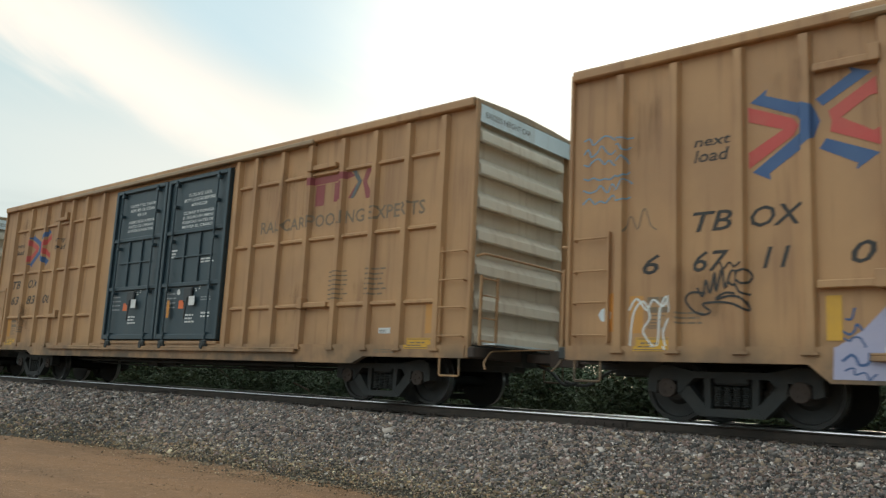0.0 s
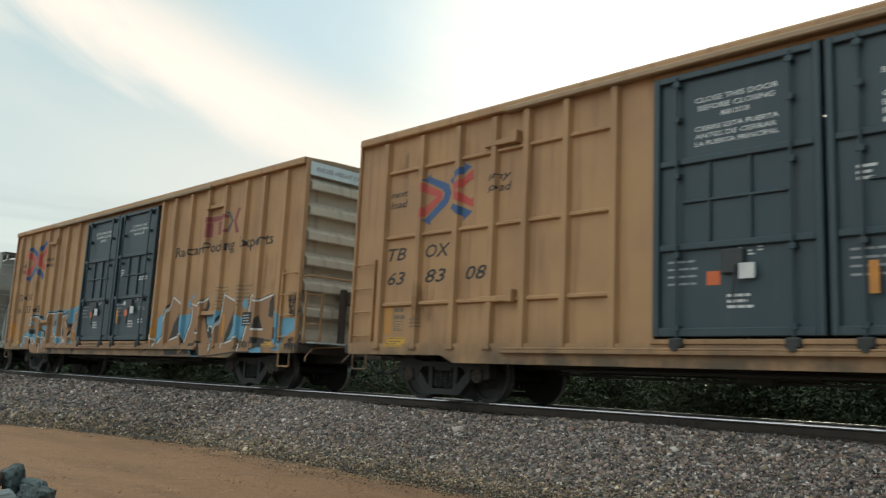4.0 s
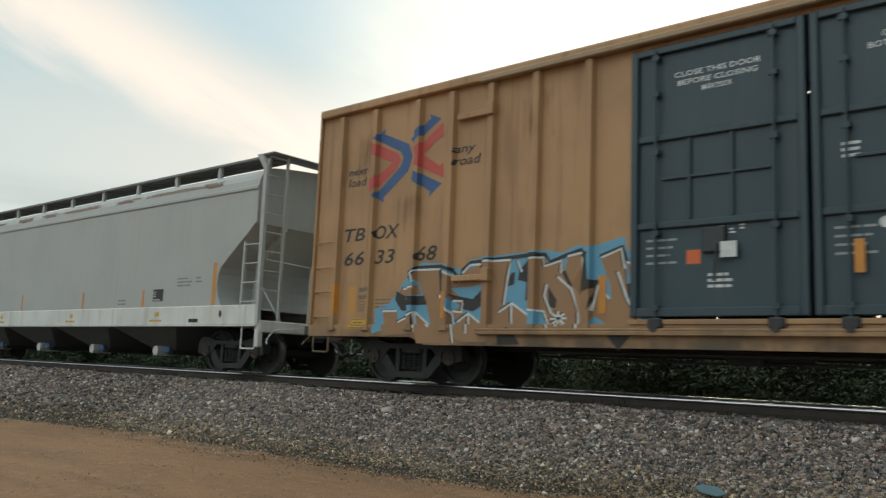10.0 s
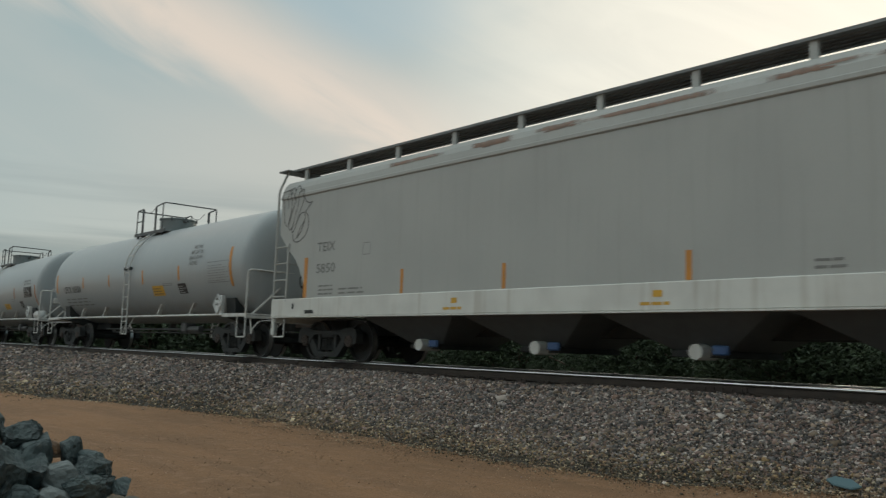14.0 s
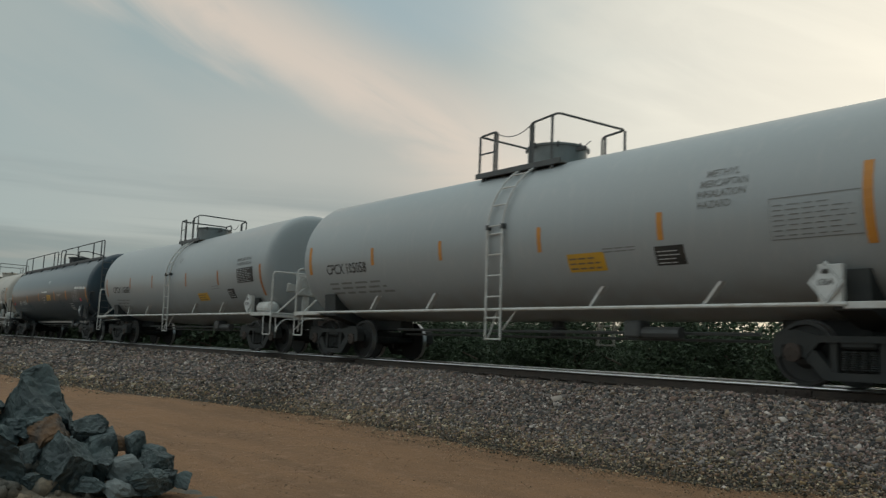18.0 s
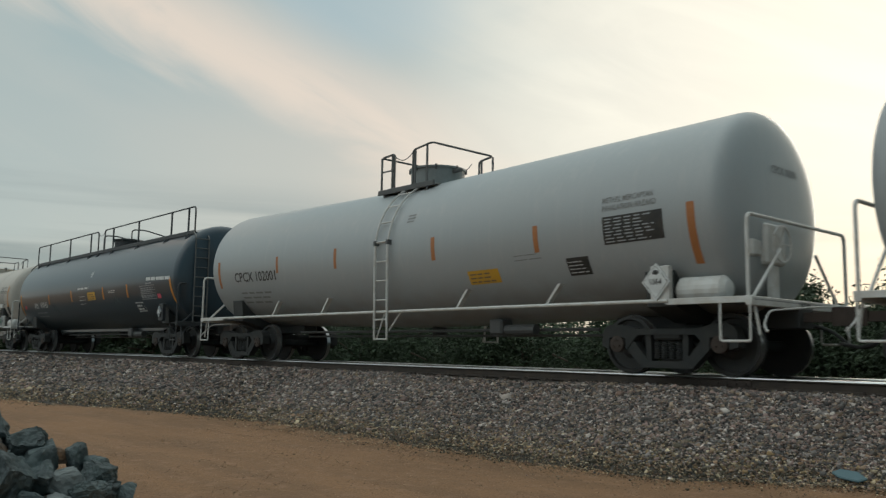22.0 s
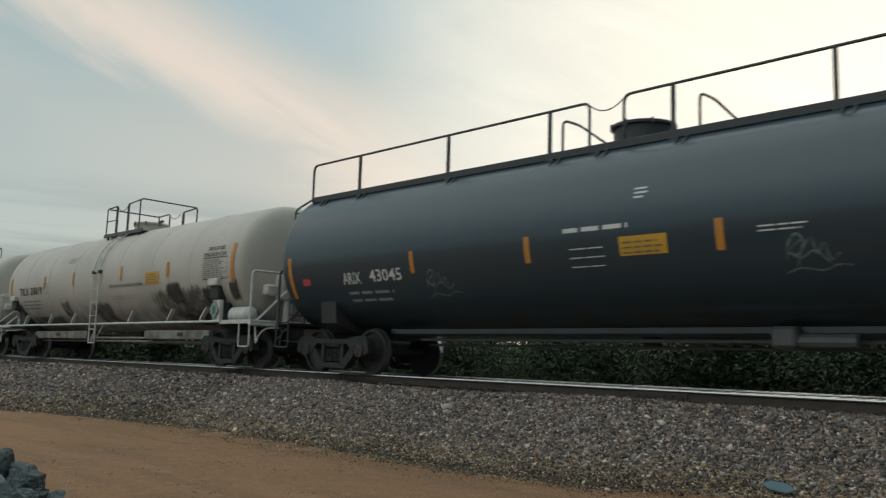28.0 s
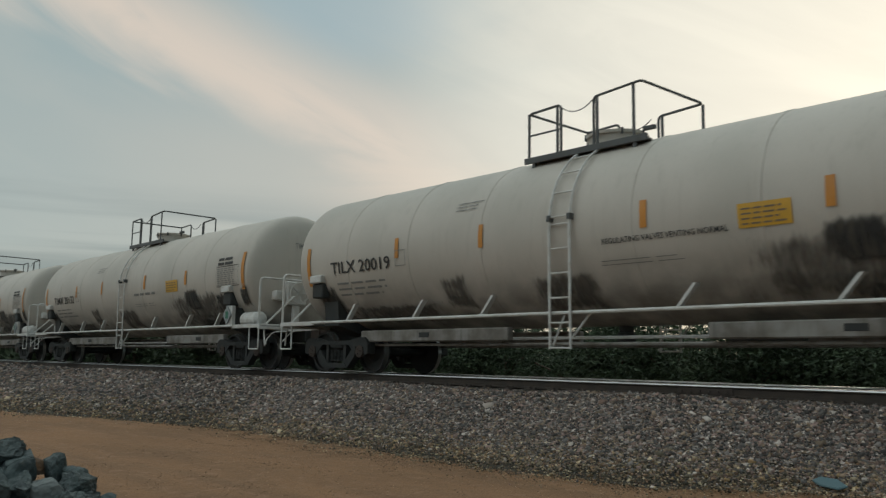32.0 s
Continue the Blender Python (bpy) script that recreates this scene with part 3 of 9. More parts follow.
def lay_wall(bm, posts, y_wall, y_post, lift=0.004, sill=(1.0, -1.575)):
    """Lay flat paint on a wall with upright posts at x = posts; it follows the posts and the deeper sill at the foot. The near side looks to -y."""
    xs = [v.co.x for v in bm.verts]
    lo, hi = min(xs), max(xs)

    def cut(at, no):
        bmesh.ops.bisect_plane(bm, geom=bm.verts[:] + bm.edges[:] + bm.faces[:], plane_co=at, plane_no=no)
    near = [p for p in posts if lo - 0.1 < p < hi + 0.1]
    for p in near:
        for d in (-0.085, -0.055, 0.055, 0.085):
            cut((p + d, 0, 0), (1, 0, 0))
    parts_ = []
    if min(v.co.z for v in bm.verts) < sill[0] - 0.01:
        low = bm.copy()
        bmesh.ops.bisect_plane(low, geom=low.verts[:] + low.edges[:] + low.faces[:], plane_co=(0, 0, sill[0]), plane_no=(0, 0, 1), clear_outer=True)
        bmesh.ops.bisect_plane(bm, geom=bm.verts[:] + bm.edges[:] + bm.faces[:], plane_co=(0, 0, sill[0]), plane_no=(0, 0, 1), clear_inner=True)
        for v in low.verts:
            v.co.y = sill[1] - lift
        parts_.append(low)
    for v in bm.verts:
        y = y_wall
        for p in near:
            d = abs(v.co.x - p)
            if d < 0.085:
                y = y_post if d <= 0.0551 else y_wall + (y_post - y_wall) * (0.085 - d) / 0.03
        v.co.y = y - lift
    out = merged(bm, *parts_)
    for f in out.faces:
        f.normal_update()
        if f.normal.y > 0:
            f.normal_flip()
    return out


def letters_of(bm):
    """Split flat writing into its letters: pieces whose spans in x overlap belong together."""
    todo, groups = set(bm.faces), []
    while todo:
        stack, isle = [todo.pop()], []
        while stack:
            f = stack.pop()
            isle.append(f)
            for e in f.edges:
                for g in e.link_faces:
                    if g in todo:
                        todo.remove(g)
                        stack.append(g)
        xs = [v.co.x for f in isle for v in f.verts]
        groups.append([min(xs), max(xs), isle])
    groups.sort(key=lambda g: g[0])
    merged_ = []
    for g in groups:
        if merged_ and g[0] < merged_[-1][1] - 0.5 * min(g[1] - g[0], merged_[-1][1] - merged_[-1][0]):
            merged_[-1][1] = max(merged_[-1][1], g[1])
            merged_[-1][2] += g[2]
        else:
            merged_.append(g)
    out = []
    for _, _, isle in merged_:
        b = bmesh.new()
        at = {}
        for f in isle:
            vs = []
            for v in f.verts:
                if v not in at:
                    at[v] = b.verts.new(v.co)
                vs.append(at[v])
            b.faces.new(vs)
        out.append(b)
    bm.free()
    return out


def pieces_of(bm):
    """Split flat paint into its separate pieces."""
    todo, out = set(bm.faces), []
    while todo:
        stack, isle = [todo.pop()], []
        while stack:
            f = stack.pop()
            isle.append(f)
            for e in f.edges:
                for g in e.link_faces:
                    if g in todo:
                        todo.remove(g)
                        stack.append(g)
        b = bmesh.new()
        at = {}
        for f in isle:
            for v in f.verts:
                if v not in at:
                    at[v] = b.verts.new(v.co)
            b.faces.new([at[v] for v in f.verts])
        b.faces.ensure_lookup_table()
        out.append(b)
    out.sort(key=lambda b: (round(b.faces[0].calc_center_median().x, 3), round(b.faces[0].calc_center_median().z, 3)))
    bm.free()
    return out


def lay_tank(bm, radius, cz, lift=0.005):
    """Lay flat paint round a lying tank; z is the height at which it shows on the near side."""
    zs = [v.co.z for v in bm.verts]
    z = math.floor(min(zs) / 0.12) * 0.12
    while z < max(zs):
        bmesh.ops.bisect_plane(bm, geom=bm.verts[:] + bm.edges[:] + bm.faces[:], plane_co=(0, 0, z), plane_no=(0, 0, 1))
        z += 0.12
    for v in bm.verts:
        s = max(-0.97, min(0.97, (v.co.z - cz) / radius))
        c = math.sqrt(1 - s * s)
        v.co = (v.co.x, -(radius + lift) * c, cz + (radius + lift) * s)
    for f in bm.faces:
        f.normal_update()
        if f.normal.y > 0:
            f.normal_flip()
    return bm


def lay_flat(bm, y, lift=0.004):
    for v in bm.verts:
        v.co.y = y - lift
    for f in bm.faces:
        f.normal_update()
        if f.normal.y > 0:
            f.normal_flip()
    return bm

# ---- ground, track ----
def lerp_table(x, table):
    for (a, u), (b, v) in zip(table, table[1:]):
        if x <= b:
            k = max(0.0, min(1.0, (x - a) / (b - a)))
            return u + (v - u) * k
    return table[-1][1]


# where the foot of the ballast lies, along the track
TOE = [(-400, 4.5), (-40, 5.2), (-24, 6.2), (-19, 7.35), (-15.7, 8.35), (-10, 8.25), (-7, 8.35), (-5.5, 8.5), (-4, 9.0), (0, 9.1), (60, 9.1)]


def ballast_z(x, y):
    """The shoulder of crushed stone: level under the track, falling to the road and to the field."""
    toe = lerp_table(x, TOE)
    d = abs(y - TRACK_Y)
    if d < 1.75:
        return 0.90
    if y < TRACK_Y:
        top = TRACK_Y - 1.75
        k = (top - y) / (top - toe)
    else:
        k = (y - TRACK_Y - 1.75) / 1.9
    k = max(0.0, min(1.12, k))
    return 0.90 - 0.90 * k ** 0.9


def road_z(x, y):
    """The dirt road: gentle swells, two wheel ruts and a low bank beside the ballast."""
    z = 0.05 * noise.noise((x * 0.35, y * 0.5, 0)) + 0.03 * noise.noise((x * 1.1, y * 1.7, 4))
    z -= 0.05 * math.exp(-((y - 5.3 - 0.02 * x) / 0.5) ** 2) + 0.04 * math.exp(-((y - 3.4 - 0.02 * x) / 0.5) ** 2)
    return z + 0.12 * math.exp(-((x + 3.0) / 2.0) ** 2 - ((y - 9.2) / 0.8) ** 2)


def build_ground():
    xs = [-2500, -1200, -600, -300, -180, -120] + [-90 + i * 2.0 for i in range(20)] + [-50 + i * 0.55 for i in range(112)] + [14, 20, 30, 60, 140, 300, 700, 2500]
    ys = [-2500, -900, -300, -100, -40, -15, -6] + [-3 + i * 0.3 for i in range(40)] + [9.4, 10, 11, 12, 13, 14, 15, 16, 17.5, 19, 21, 24, 28, 34, 45, 70, 120, 300, 900, 2500]
    bm = bmesh.new()
    grid = []
    for x in xs:
        row = []
        for y in ys:
            z = -0.0
            if abs(x) < 100 and -10 < y < 10:
                z += road_z(x, y)
            if y > 16:
                z -= 0.25
            row.append(bm.verts.new((x, y, z - 0.02)))
        grid.append(row)
    for a, b in zip(grid, grid[1:]):
        for i in range(len(ys) - 1):
            bm.faces.new((a[i], b[i], b[i + 1], a[i + 1]))
    ob = finish(bm, "ground", M["dirt"], smooth=True)
    ob.data.materials.append(M["field"])
    idx = [1 if ob.data.vertices[p.vertices[0]].co.y > 13.5 else 0 for p in ob.data.polygons]
    ob.data.polygons.foreach_set("material_index", idx)
    tagged(ob, "reddish dirt road with tyre tracks, dry field beyond the railway", "ground", kind="structure")
    return ob


def stone_shape(rng, rough=0.3):
    """A chip of crushed stone: a block with knocked-about corners, seven- or six-sided."""
    s = (rng.uniform(0.8, 1.3), rng.uniform(0.65, 1.0), rng.uniform(0.45, 0.8))
    n = rng.choice((4, 4, 5))
    vs = []
    for z in (-0.62, 0.62):
        k0 = rng.uniform(0.6, 1.0)
        for i in range(n):
            a = 2 * math.pi * (i + rng.uniform(-0.28, 0.28)) / n
            k = k0 * (1 + rng.uniform(-rough, rough))
            vs.append((math.cos(a) * s[0] * k, math.sin(a) * s[1] * k, (z + rng.uniform(-0.3, 0.3)) * s[2]))
    fs = []
    for i in range(n):
        j = (i + 1) % n
        fs += [(i, j, n + j), (i, n + j, n + i)]
    for i in range(1, n - 1):
        fs += [(0, i + 1, i), (n, n + i, n + i + 1)]
    return np.array(vs), np.array(fs)


def scatter_mesh(name, mat, places, shapes, rng):
    """Many small stones as one mesh. places: rows of x, y, z, size."""
    n = len(places)
    kinds = rng.integers(0, len(shapes), n)
    turn = rng.uniform(0, 2 * math.pi, n)
    tilt = rng.uniform(-0.9, 0.9, n)
    vv, ff, base = [], [], 0
    for k, (vs, fs) in enumerate(shapes):
        sel = np.where(kinds == k)[0]
        if not len(sel):
            continue
        p = places[sel]
        c, s = np.cos(turn[sel])[:, None], np.sin(turn[sel])[:, None]
        ct, st = np.cos(tilt[sel])[:, None], np.sin(tilt[sel])[:, None]
        x, y, z = vs[None, :, 0], vs[None, :, 1], vs[None, :, 2]
        y, z = y * ct - z * st, y * st + z * ct
        x, y = x * c - y * s, x * s + y * c
        q = np.stack([x, y, z], -1) * p[:, 3][:, None, None] + p[:, None, :3]
        vv.append(q.reshape(-1, 3))
        f = fs[None] + (np.arange(len(sel)) * len(vs))[:, None, None] + base
        ff.append(f.reshape(-1, 3))
        base += len(sel) * len(vs)
    vv, ff = np.concatenate(vv), np.concatenate(ff)
    me = bpy.data.meshes.new(name)
    me.vertices.add(len(vv))
    me.vertices.foreach_set("co", vv.astype(np.float32).ravel())
    me.loops.add(ff.size)
    me.loops.foreach_set("vertex_index", ff.astype(np.int32).ravel())
    me.polygons.add(len(ff))
    me.polygons.foreach_set("loop_start", (np.arange(len(ff)) * 3).astype(np.int32))
    me.update(calc_edges=True)
    me.materials.append(M[mat])
    return new(name, me)


def build_ballast():
    xs = [-400, -250, -160, -110] + [-80 + 1.0 * i for i in range(30)] + [-50 + 0.25 * i for i in range(240)] + [14, 25, 45, 90, 200]
    bm = bmesh.new()
    grid = []
    for x in xs:
        toe = lerp_table(x, TOE) - 0.35
        top = TRACK_Y - 1.75
        ys = [toe + (top - toe) * i / 16 for i in range(17)] + [TRACK_Y - 0.8, TRACK_Y, TRACK_Y + 0.8, TRACK_Y + 1.75, TRACK_Y + 2.4, TRACK_Y + 3.0, TRACK_Y + 3.9]
        row = []
        for y in ys:
            z = ballast_z(x, y) + 0.025 * noise.noise((x * 1.3, y * 1.6, 9)) + 0.05 * noise.noise((x * 0.4, y * 0.5, 2))
            row.append(bm.verts.new((x, y, z)))
        grid.append(row)
    for a, b in zip(grid, grid[1:]):
        for i in range(len(a) - 1):
            bm.faces.new((a[i], b[i], b[i + 1], a[i + 1]))
    bed = finish(bm, "ballast", M["ballast"], smooth=True)
    tagged(bed, "shoulder of grey and pinkish crushed stone under the railway track", "ballast", kind="structure")

    rng = np.random.default_rng(3)
    shapes = [stone_shape(random.Random(i)) for i in range(12)]
    rows, us = [], []
    for x0, x1, per_m2 in ((-9, -1.4, 2500), (-16, -9, 1700), (-28, -16, 620), (-45, -28, 230), (-70, -45, 60)):
        n = int((x1 - x0) * 4.6 * per_m2)
        x = rng.uniform(x0, x1, n)
        u = rng.uniform(-0.60, 1.16, n)
        keep = (u > 0.06) | (rng.uniform(0, 1, n) < 0.75 * np.exp((u - 0.06) / 0.13))
        for xi, ui in zip(x[keep], u[keep]):
            toe = lerp_table(xi, TOE)
            y = toe + (TRACK_Y - 1.75 - toe) * ui
            if ui > 1.0:
                y = TRACK_Y - 1.75 + (ui - 1.0) / 0.16 * 1.0
            rows.append((xi, y))
            us.append(ui)
    pl = np.zeros((len(rows), 4))
    pl[:, :2] = rows
    pl[:, 2] = [max(ballast_z(a, b), road_z(a, b) - 0.022 if b < 9.6 else -1) + 0.025 * noise.noise((a * 1.3, b * 1.6, 9)) + 0.05 * noise.noise((a * 0.4, b * 0.5, 2)) + 0.012 for a, b in rows]
    sizes = np.interp(pl[:, 0], [-80, -45, -28, -16, -9, 0], [0.07, 0.052, 0.038, 0.026, 0.0205, 0.0195])
    pl[:, 3] = sizes * np.exp(rng.normal(0, 0.38, len(rows))) * np.interp(us, [-0.6, -0.25, 0.0, 0.3, 1.0], [0.35, 0.42, 0.62, 0.95, 1.05])
    # the nearest pieces are objects of their own
    near = np.where((pl[:, 0] > -7.5) & (pl[:, 0] < -2.5) & (pl[:, 1] < 9.0))[0][:300]
    rest = np.ones(len(pl), bool)
    rest[near] = False
    us = np.array(us)
    tan = rng.uniform(0, 1, len(us)) < np.interp(us, [-0.05, 0.10, 0.30, 0.5], [0.95, 0.75, 0.25, 0.0])
    for mat, pick, label in (("stone", ~tan, "grey, pink and brown crushed stones"), ("stone_tan", tan, "fine tan gravel at the foot of the shoulder")):
        stuff = scatter_mesh("loose_stones", mat, pl[rest & pick], shapes, rng)
        stuff.parent = bed
        tagged(stuff, label, kind="stuff")
    meshes = []
    for vs, fs in shapes:
        me = bpy.data.meshes.new("stone")
        me.from_pydata(vs.tolist(), [], fs.tolist())
        me.materials.append(M["stone_single"])
        meshes.append(me)
    r2 = random.Random(5)
    for i in near:
        ob = new("stone", meshes[r2.randrange(12)])
        ob.parent = bed
        ob.matrix_basis = pose(*pl[i, :3], r2.uniform(-50, 50), r2.uniform(-50, 50), r2.uniform(0, 360)) @ Matrix.Scale(pl[i, 3], 4)
    return bed


def build_road_gravel():
    rng = np.random.default_rng(11)
    shapes = [stone_shape(random.Random(40 + i)) for i in range(6)]
    rows = []
    for x0, x1, y0, y1, n in ((-14, -1.5, 3.0, 9.2, 42000), (-30, -14, 1.5, 8.0, 9000)):
        for _ in range(n):
            x, y = rng.uniform(x0, x1), rng.uniform(y0, y1)
            toe = lerp_table(x, TOE)
            edge = math.exp(-max(0, toe - y) / 0.55)
            if y < toe and rng.uniform() < 0.22 + 0.9 * edge + 0.9 * max(0, noise.noise((x * 0.5, y * 1.4, 3))):
                rows.append((x, y, road_z(x, y) - 0.018, 0.0045 + 0.009 * rng.uniform() ** 3 + 0.014 * edge * rng.uniform()))
    ob = scatter_mesh("road_gravel", "pebble", np.array(rows), shapes, rng)
    tagged(ob, "fine tan gravel scattered on the dirt road", "gravel", kind="stuff")


RAIL_OUTLINE = [(-0.07, 0), (0.07, 0), (0.07, 0.012), (0.012, 0.032), (0.009, 0.115), (0.036, 0.128), (0.036, 0.147), (0.032, 0.158), (0.018, 0.169), (0.0, 0.171), (-0.018, 0.169), (-0.032, 0.158),
                (-0.036, 0.146), (-0.036, 0.128), (-0.009, 0.115), (-0.012, 0.032), (-0.07, 0.012)]


def build_track():
    track = new("railway_track")
    tagged(track, "railway track with shiny steel rails on weathered wooden sleepers", "railway track", kind="structure")
    for y in (TRACK_Y - 0.754, TRACK_Y + 0.754):
        bm = bmesh.new()
        prism(bm, [(y + a, RAIL_Z - 0.171 + b) for a, b in RAIL_OUTLINE], -420, 220, "x")
        ob = part("rail", bm, "rail", track, "rusty steel rail with a polished head")
        ob.data.materials.append(M["railhead"])
        idx = [1 if p.normal.z > 0.3 and p.center.z > RAIL_Z - 0.03 else 0 for p in ob.data.polygons]
        ob.data.polygons.foreach_set("material_index", idx)
        # joint bars bolted to the web
        for x in (-18.4, -6.5, 5.4):
            bm = boxes((x - 0.45, x + 0.45, y - 0.034, y + 0.034, RAIL_Z - 0.145, RAIL_Z - 0.055), bevel=0.006)
            for k in range(6):
                tube(bm, [(x - 0.37 + k * 0.148, y - 0.06, RAIL_Z - 0.1), (x - 0.37 + k * 0.148, y + 0.05, RAIL_Z - 0.1)], 0.016, 6)
            part("joint_bar", bm, "rust", track)
    rng = random.Random(8)
    meshes = []
    for i in range(4):
        bm = boxes((-0.115, 0.115, -1.3, 1.3, -0.18, 0.0), bevel=0.012)
        bmesh.ops.subdivide_edges(bm, edges=[e for e in bm.edges if e.calc_length() > 2], cuts=8)
        for v in bm.verts:
            v.co += Vector((rng.uniform(-0.008, 0.008), 0, rng.uniform(-0.006, 0.004)))
        me = bpy.data.meshes.new("sleeper")
        bm.to_mesh(me)
        bm.free()
        me.materials.append(M["tie"])
        meshes.append(me)
    bm = boxes((-0.1, 0.1, -0.17, 0.17, 0, 0.016))
    for sx, sy in ((-0.06, -0.1), (0.06, 0.1), (0.06, -0.1)):
        box(bm, sx - 0.012, sx + 0.012, sy - 0.014, sy + 0.014, 0.01, 0.045)
    plate = bpy.data.meshes.new("tie_plate")
    bm.to_mesh(plate)
    bm.free()
    plate.materials.append(M["rust"])
    for i in range(230):
        x = -105 + i * 0.535
        proud = -6.9 < x < -5.7
        ob = new("sleeper", meshes[i % 4])
        ob.parent = track
        ob.matrix_basis = pose(x, TRACK_Y + rng.uniform(-0.05, 0.05) - (0.16 if proud else 0), RAIL_Z - 0.187, 0, 0, rng.uniform(-1.2, 1.2))
        if -32 < x < 6:
            for y in (TRACK_Y - 0.754, TRACK_Y + 0.754):
                pl = new("tie_plate", plate)
                pl.parent = track
                pl.location = (x, y, RAIL_Z - 0.189)


build_ground()
build_ballast()
build_road_gravel()
build_track()

# ---- rolling stock: shared parts ----
CARS = []       # (car, x of its centre when the film starts)
WHEELSETS = []  # wheelsets, each under its car


def new_car(name, x, label, category):
    car = new(name)
    tagged(car, label, category, "cars of the freight train")
    CARS.append((car, x))
    car.location = (x, TRACK_Y, RAIL_Z)
    return car


def wheel_bm(side):
    bm = bmesh.new()
    y = 0.754 * side
    out = 1 if side > 0 else -1
    prof = [(y - out * 0.07, 0.10), (y - out * 0.075, 0.475), (y - out * 0.05, 0.478), (y - out * 0.042, 0.459), (y + out * 0.065, 0.455),
            (y + out * 0.07, 0.40), (y + out * 0.02, 0.385), (y + out * 0.0, 0.22), (y + out * 0.075, 0.16), (y + out * 0.075, 0.05)]
    lathe(bm, prof, "y", n=36)
    return bm


def build_wheel_meshes():
    out = []
    for side in (-1, 1):
        bm = wheel_bm(side)
        me = bpy.data.meshes.new("wheel")
        bm.to_mesh(me)
        bm.free()
        me.materials.append(M["wheel"])
        me.materials.append(M["tread"])
        idx = [1 if 0.45 < math.hypot(p.center.x, p.center.z) < 0.4645 else 0 for p in me.polygons]
        me.polygons.foreach_set("material_index", idx)
        out.append(me)
    bm = tubes(0.085, [(0, -1.06, 0), (0, 1.06, 0)], n=14)
    me = bpy.data.meshes.new("axle")
    bm.to_mesh(me)
    bm.free()
    me.materials.append(M["iron"])
    # bearing caps with three bolts
    for s in (-1, 1):
        bm = bmesh.new()
        lathe(bm, [(s * 1.10, 0.03), (s * 1.105, 0.13), (s * 1.17, 0.13), (s * 1.18, 0.09), (s * 1.18, 0.02)], "y", n=16)
        for k in range(3):
            a = 2 * math.pi * k / 3
            tube(bm, [(math.cos(a) * 0.06, s * 1.17, math.sin(a) * 0.06), (math.cos(a) * 0.06, s * 1.20, math.sin(a) * 0.06)], 0.018, 6)
        m2 = bpy.data.meshes.new("bearing_cap")
        bm.to_mesh(m2)
        bm.free()
        m2.materials.append(M["rust"])
        out.append(m2)
    return out[:2], me, out[2:]


WHEELS, AXLE, CAPS = build_wheel_meshes()


def side_frame_bm(side):
    """The cast side frame of a freight truck: arched ends over the bearings, a window with springs between."""
    y0, y1 = (-1.16, -0.96) if side < 0 else (0.96, 1.16)
    bm = bmesh.new()
    top = [(-1.18, 0.42), (-1.17, 0.62), (-1.12, 0.71), (-1.03, 0.76), (-0.82, 0.76), (-0.70, 0.73), (-0.52, 0.69), (0.52, 0.69), (0.70, 0.73), (0.82, 0.76), (1.03, 0.76), (1.12, 0.71), (1.17, 0.62), (1.18, 0.42),
           (1.05, 0.38), (1.03, 0.56), (0.74, 0.56), (0.72, 0.36), (0.62, 0.48), (0.50, 0.60), (-0.50, 0.60), (-0.62, 0.48), (-0.72, 0.36), (-0.74, 0.56), (-1.03, 0.56), (-1.05, 0.38)]
    prism(bm, top, y0, y1)
    for s in (-1, 1):
        prism(bm, [(s * 0.76, 0.42), (s * 0.58, 0.50), (s * 0.31, 0.20), (s * 0.44, 0.10)], y0 + 0.015, y1 - 0.015)
        prism(bm, [(s * 0.27, 0.14), (s * 0.36, 0.14), (s * 0.37, 0.62), (s * 0.28, 0.62)], y0 + 0.03, y1 - 0.03)
    prism(bm, [(-0.44, 0.10), (0.44, 0.10), (0.35, 0.205), (-0.35, 0.205)], y0 + 0.006, y1 - 0.006)
    return bm


def build_truck_meshes():
    made = {}
    for side in (-1, 1):
        for name, bm, mat in (("side_frame", side_frame_bm(side), "iron"),):
            me = bpy.data.meshes.new(name)
            bm.to_mesh(me)
            bm.free()
            me.materials.append(M[mat])
            made[name, side] = me
        for k in range(4):
            bm = bmesh.new()
            prof = []
            for j in range(10):
                prof += [(0.235 + j * 0.028, 0.045), (0.249 + j * 0.028, 0.062)]
            lathe(bm, prof, "z", (-0.19 + k * 0.127, side * 1.07, 0), n=10)
            me = bpy.data.meshes.new("coil_spring")
            bm.to_mesh(me)
            bm.free()
            me.materials.append(M["iron"])
            made["coil_spring", side * (k + 2)] = me
    bm = boxes((-0.24, 0.24, -1.14, 1.14, 0.52, 0.69), (-0.16, 0.16, -0.4, 0.4, 0.69, 0.80), bevel=0.03)
    me = bpy.data.meshes.new("bolster")
    bm.to_mesh(me)
    bm.free()
    me.materials.append(M["iron"])
    made["bolster", 0] = me
    bm = bmesh.new()
    for s in (-1, 1):
        box(bm, s * 0.36 - 0.05, s * 0.36 + 0.05, -0.85, 0.85, 0.36, 0.46)
        for q in (-1, 1):
            box(bm, s * 0.40 - 0.04, s * 0.40 + 0.04, q * 0.754 - 0.06, q * 0.754 + 0.06, 0.30, 0.58)
    me = bpy.data.meshes.new("brake_beam")
    bm.to_mesh(me)
    bm.free()
    me.materials.append(M["rust"])
    made["brake_beam", 0] = me
    return made


TRUCK = build_truck_meshes()


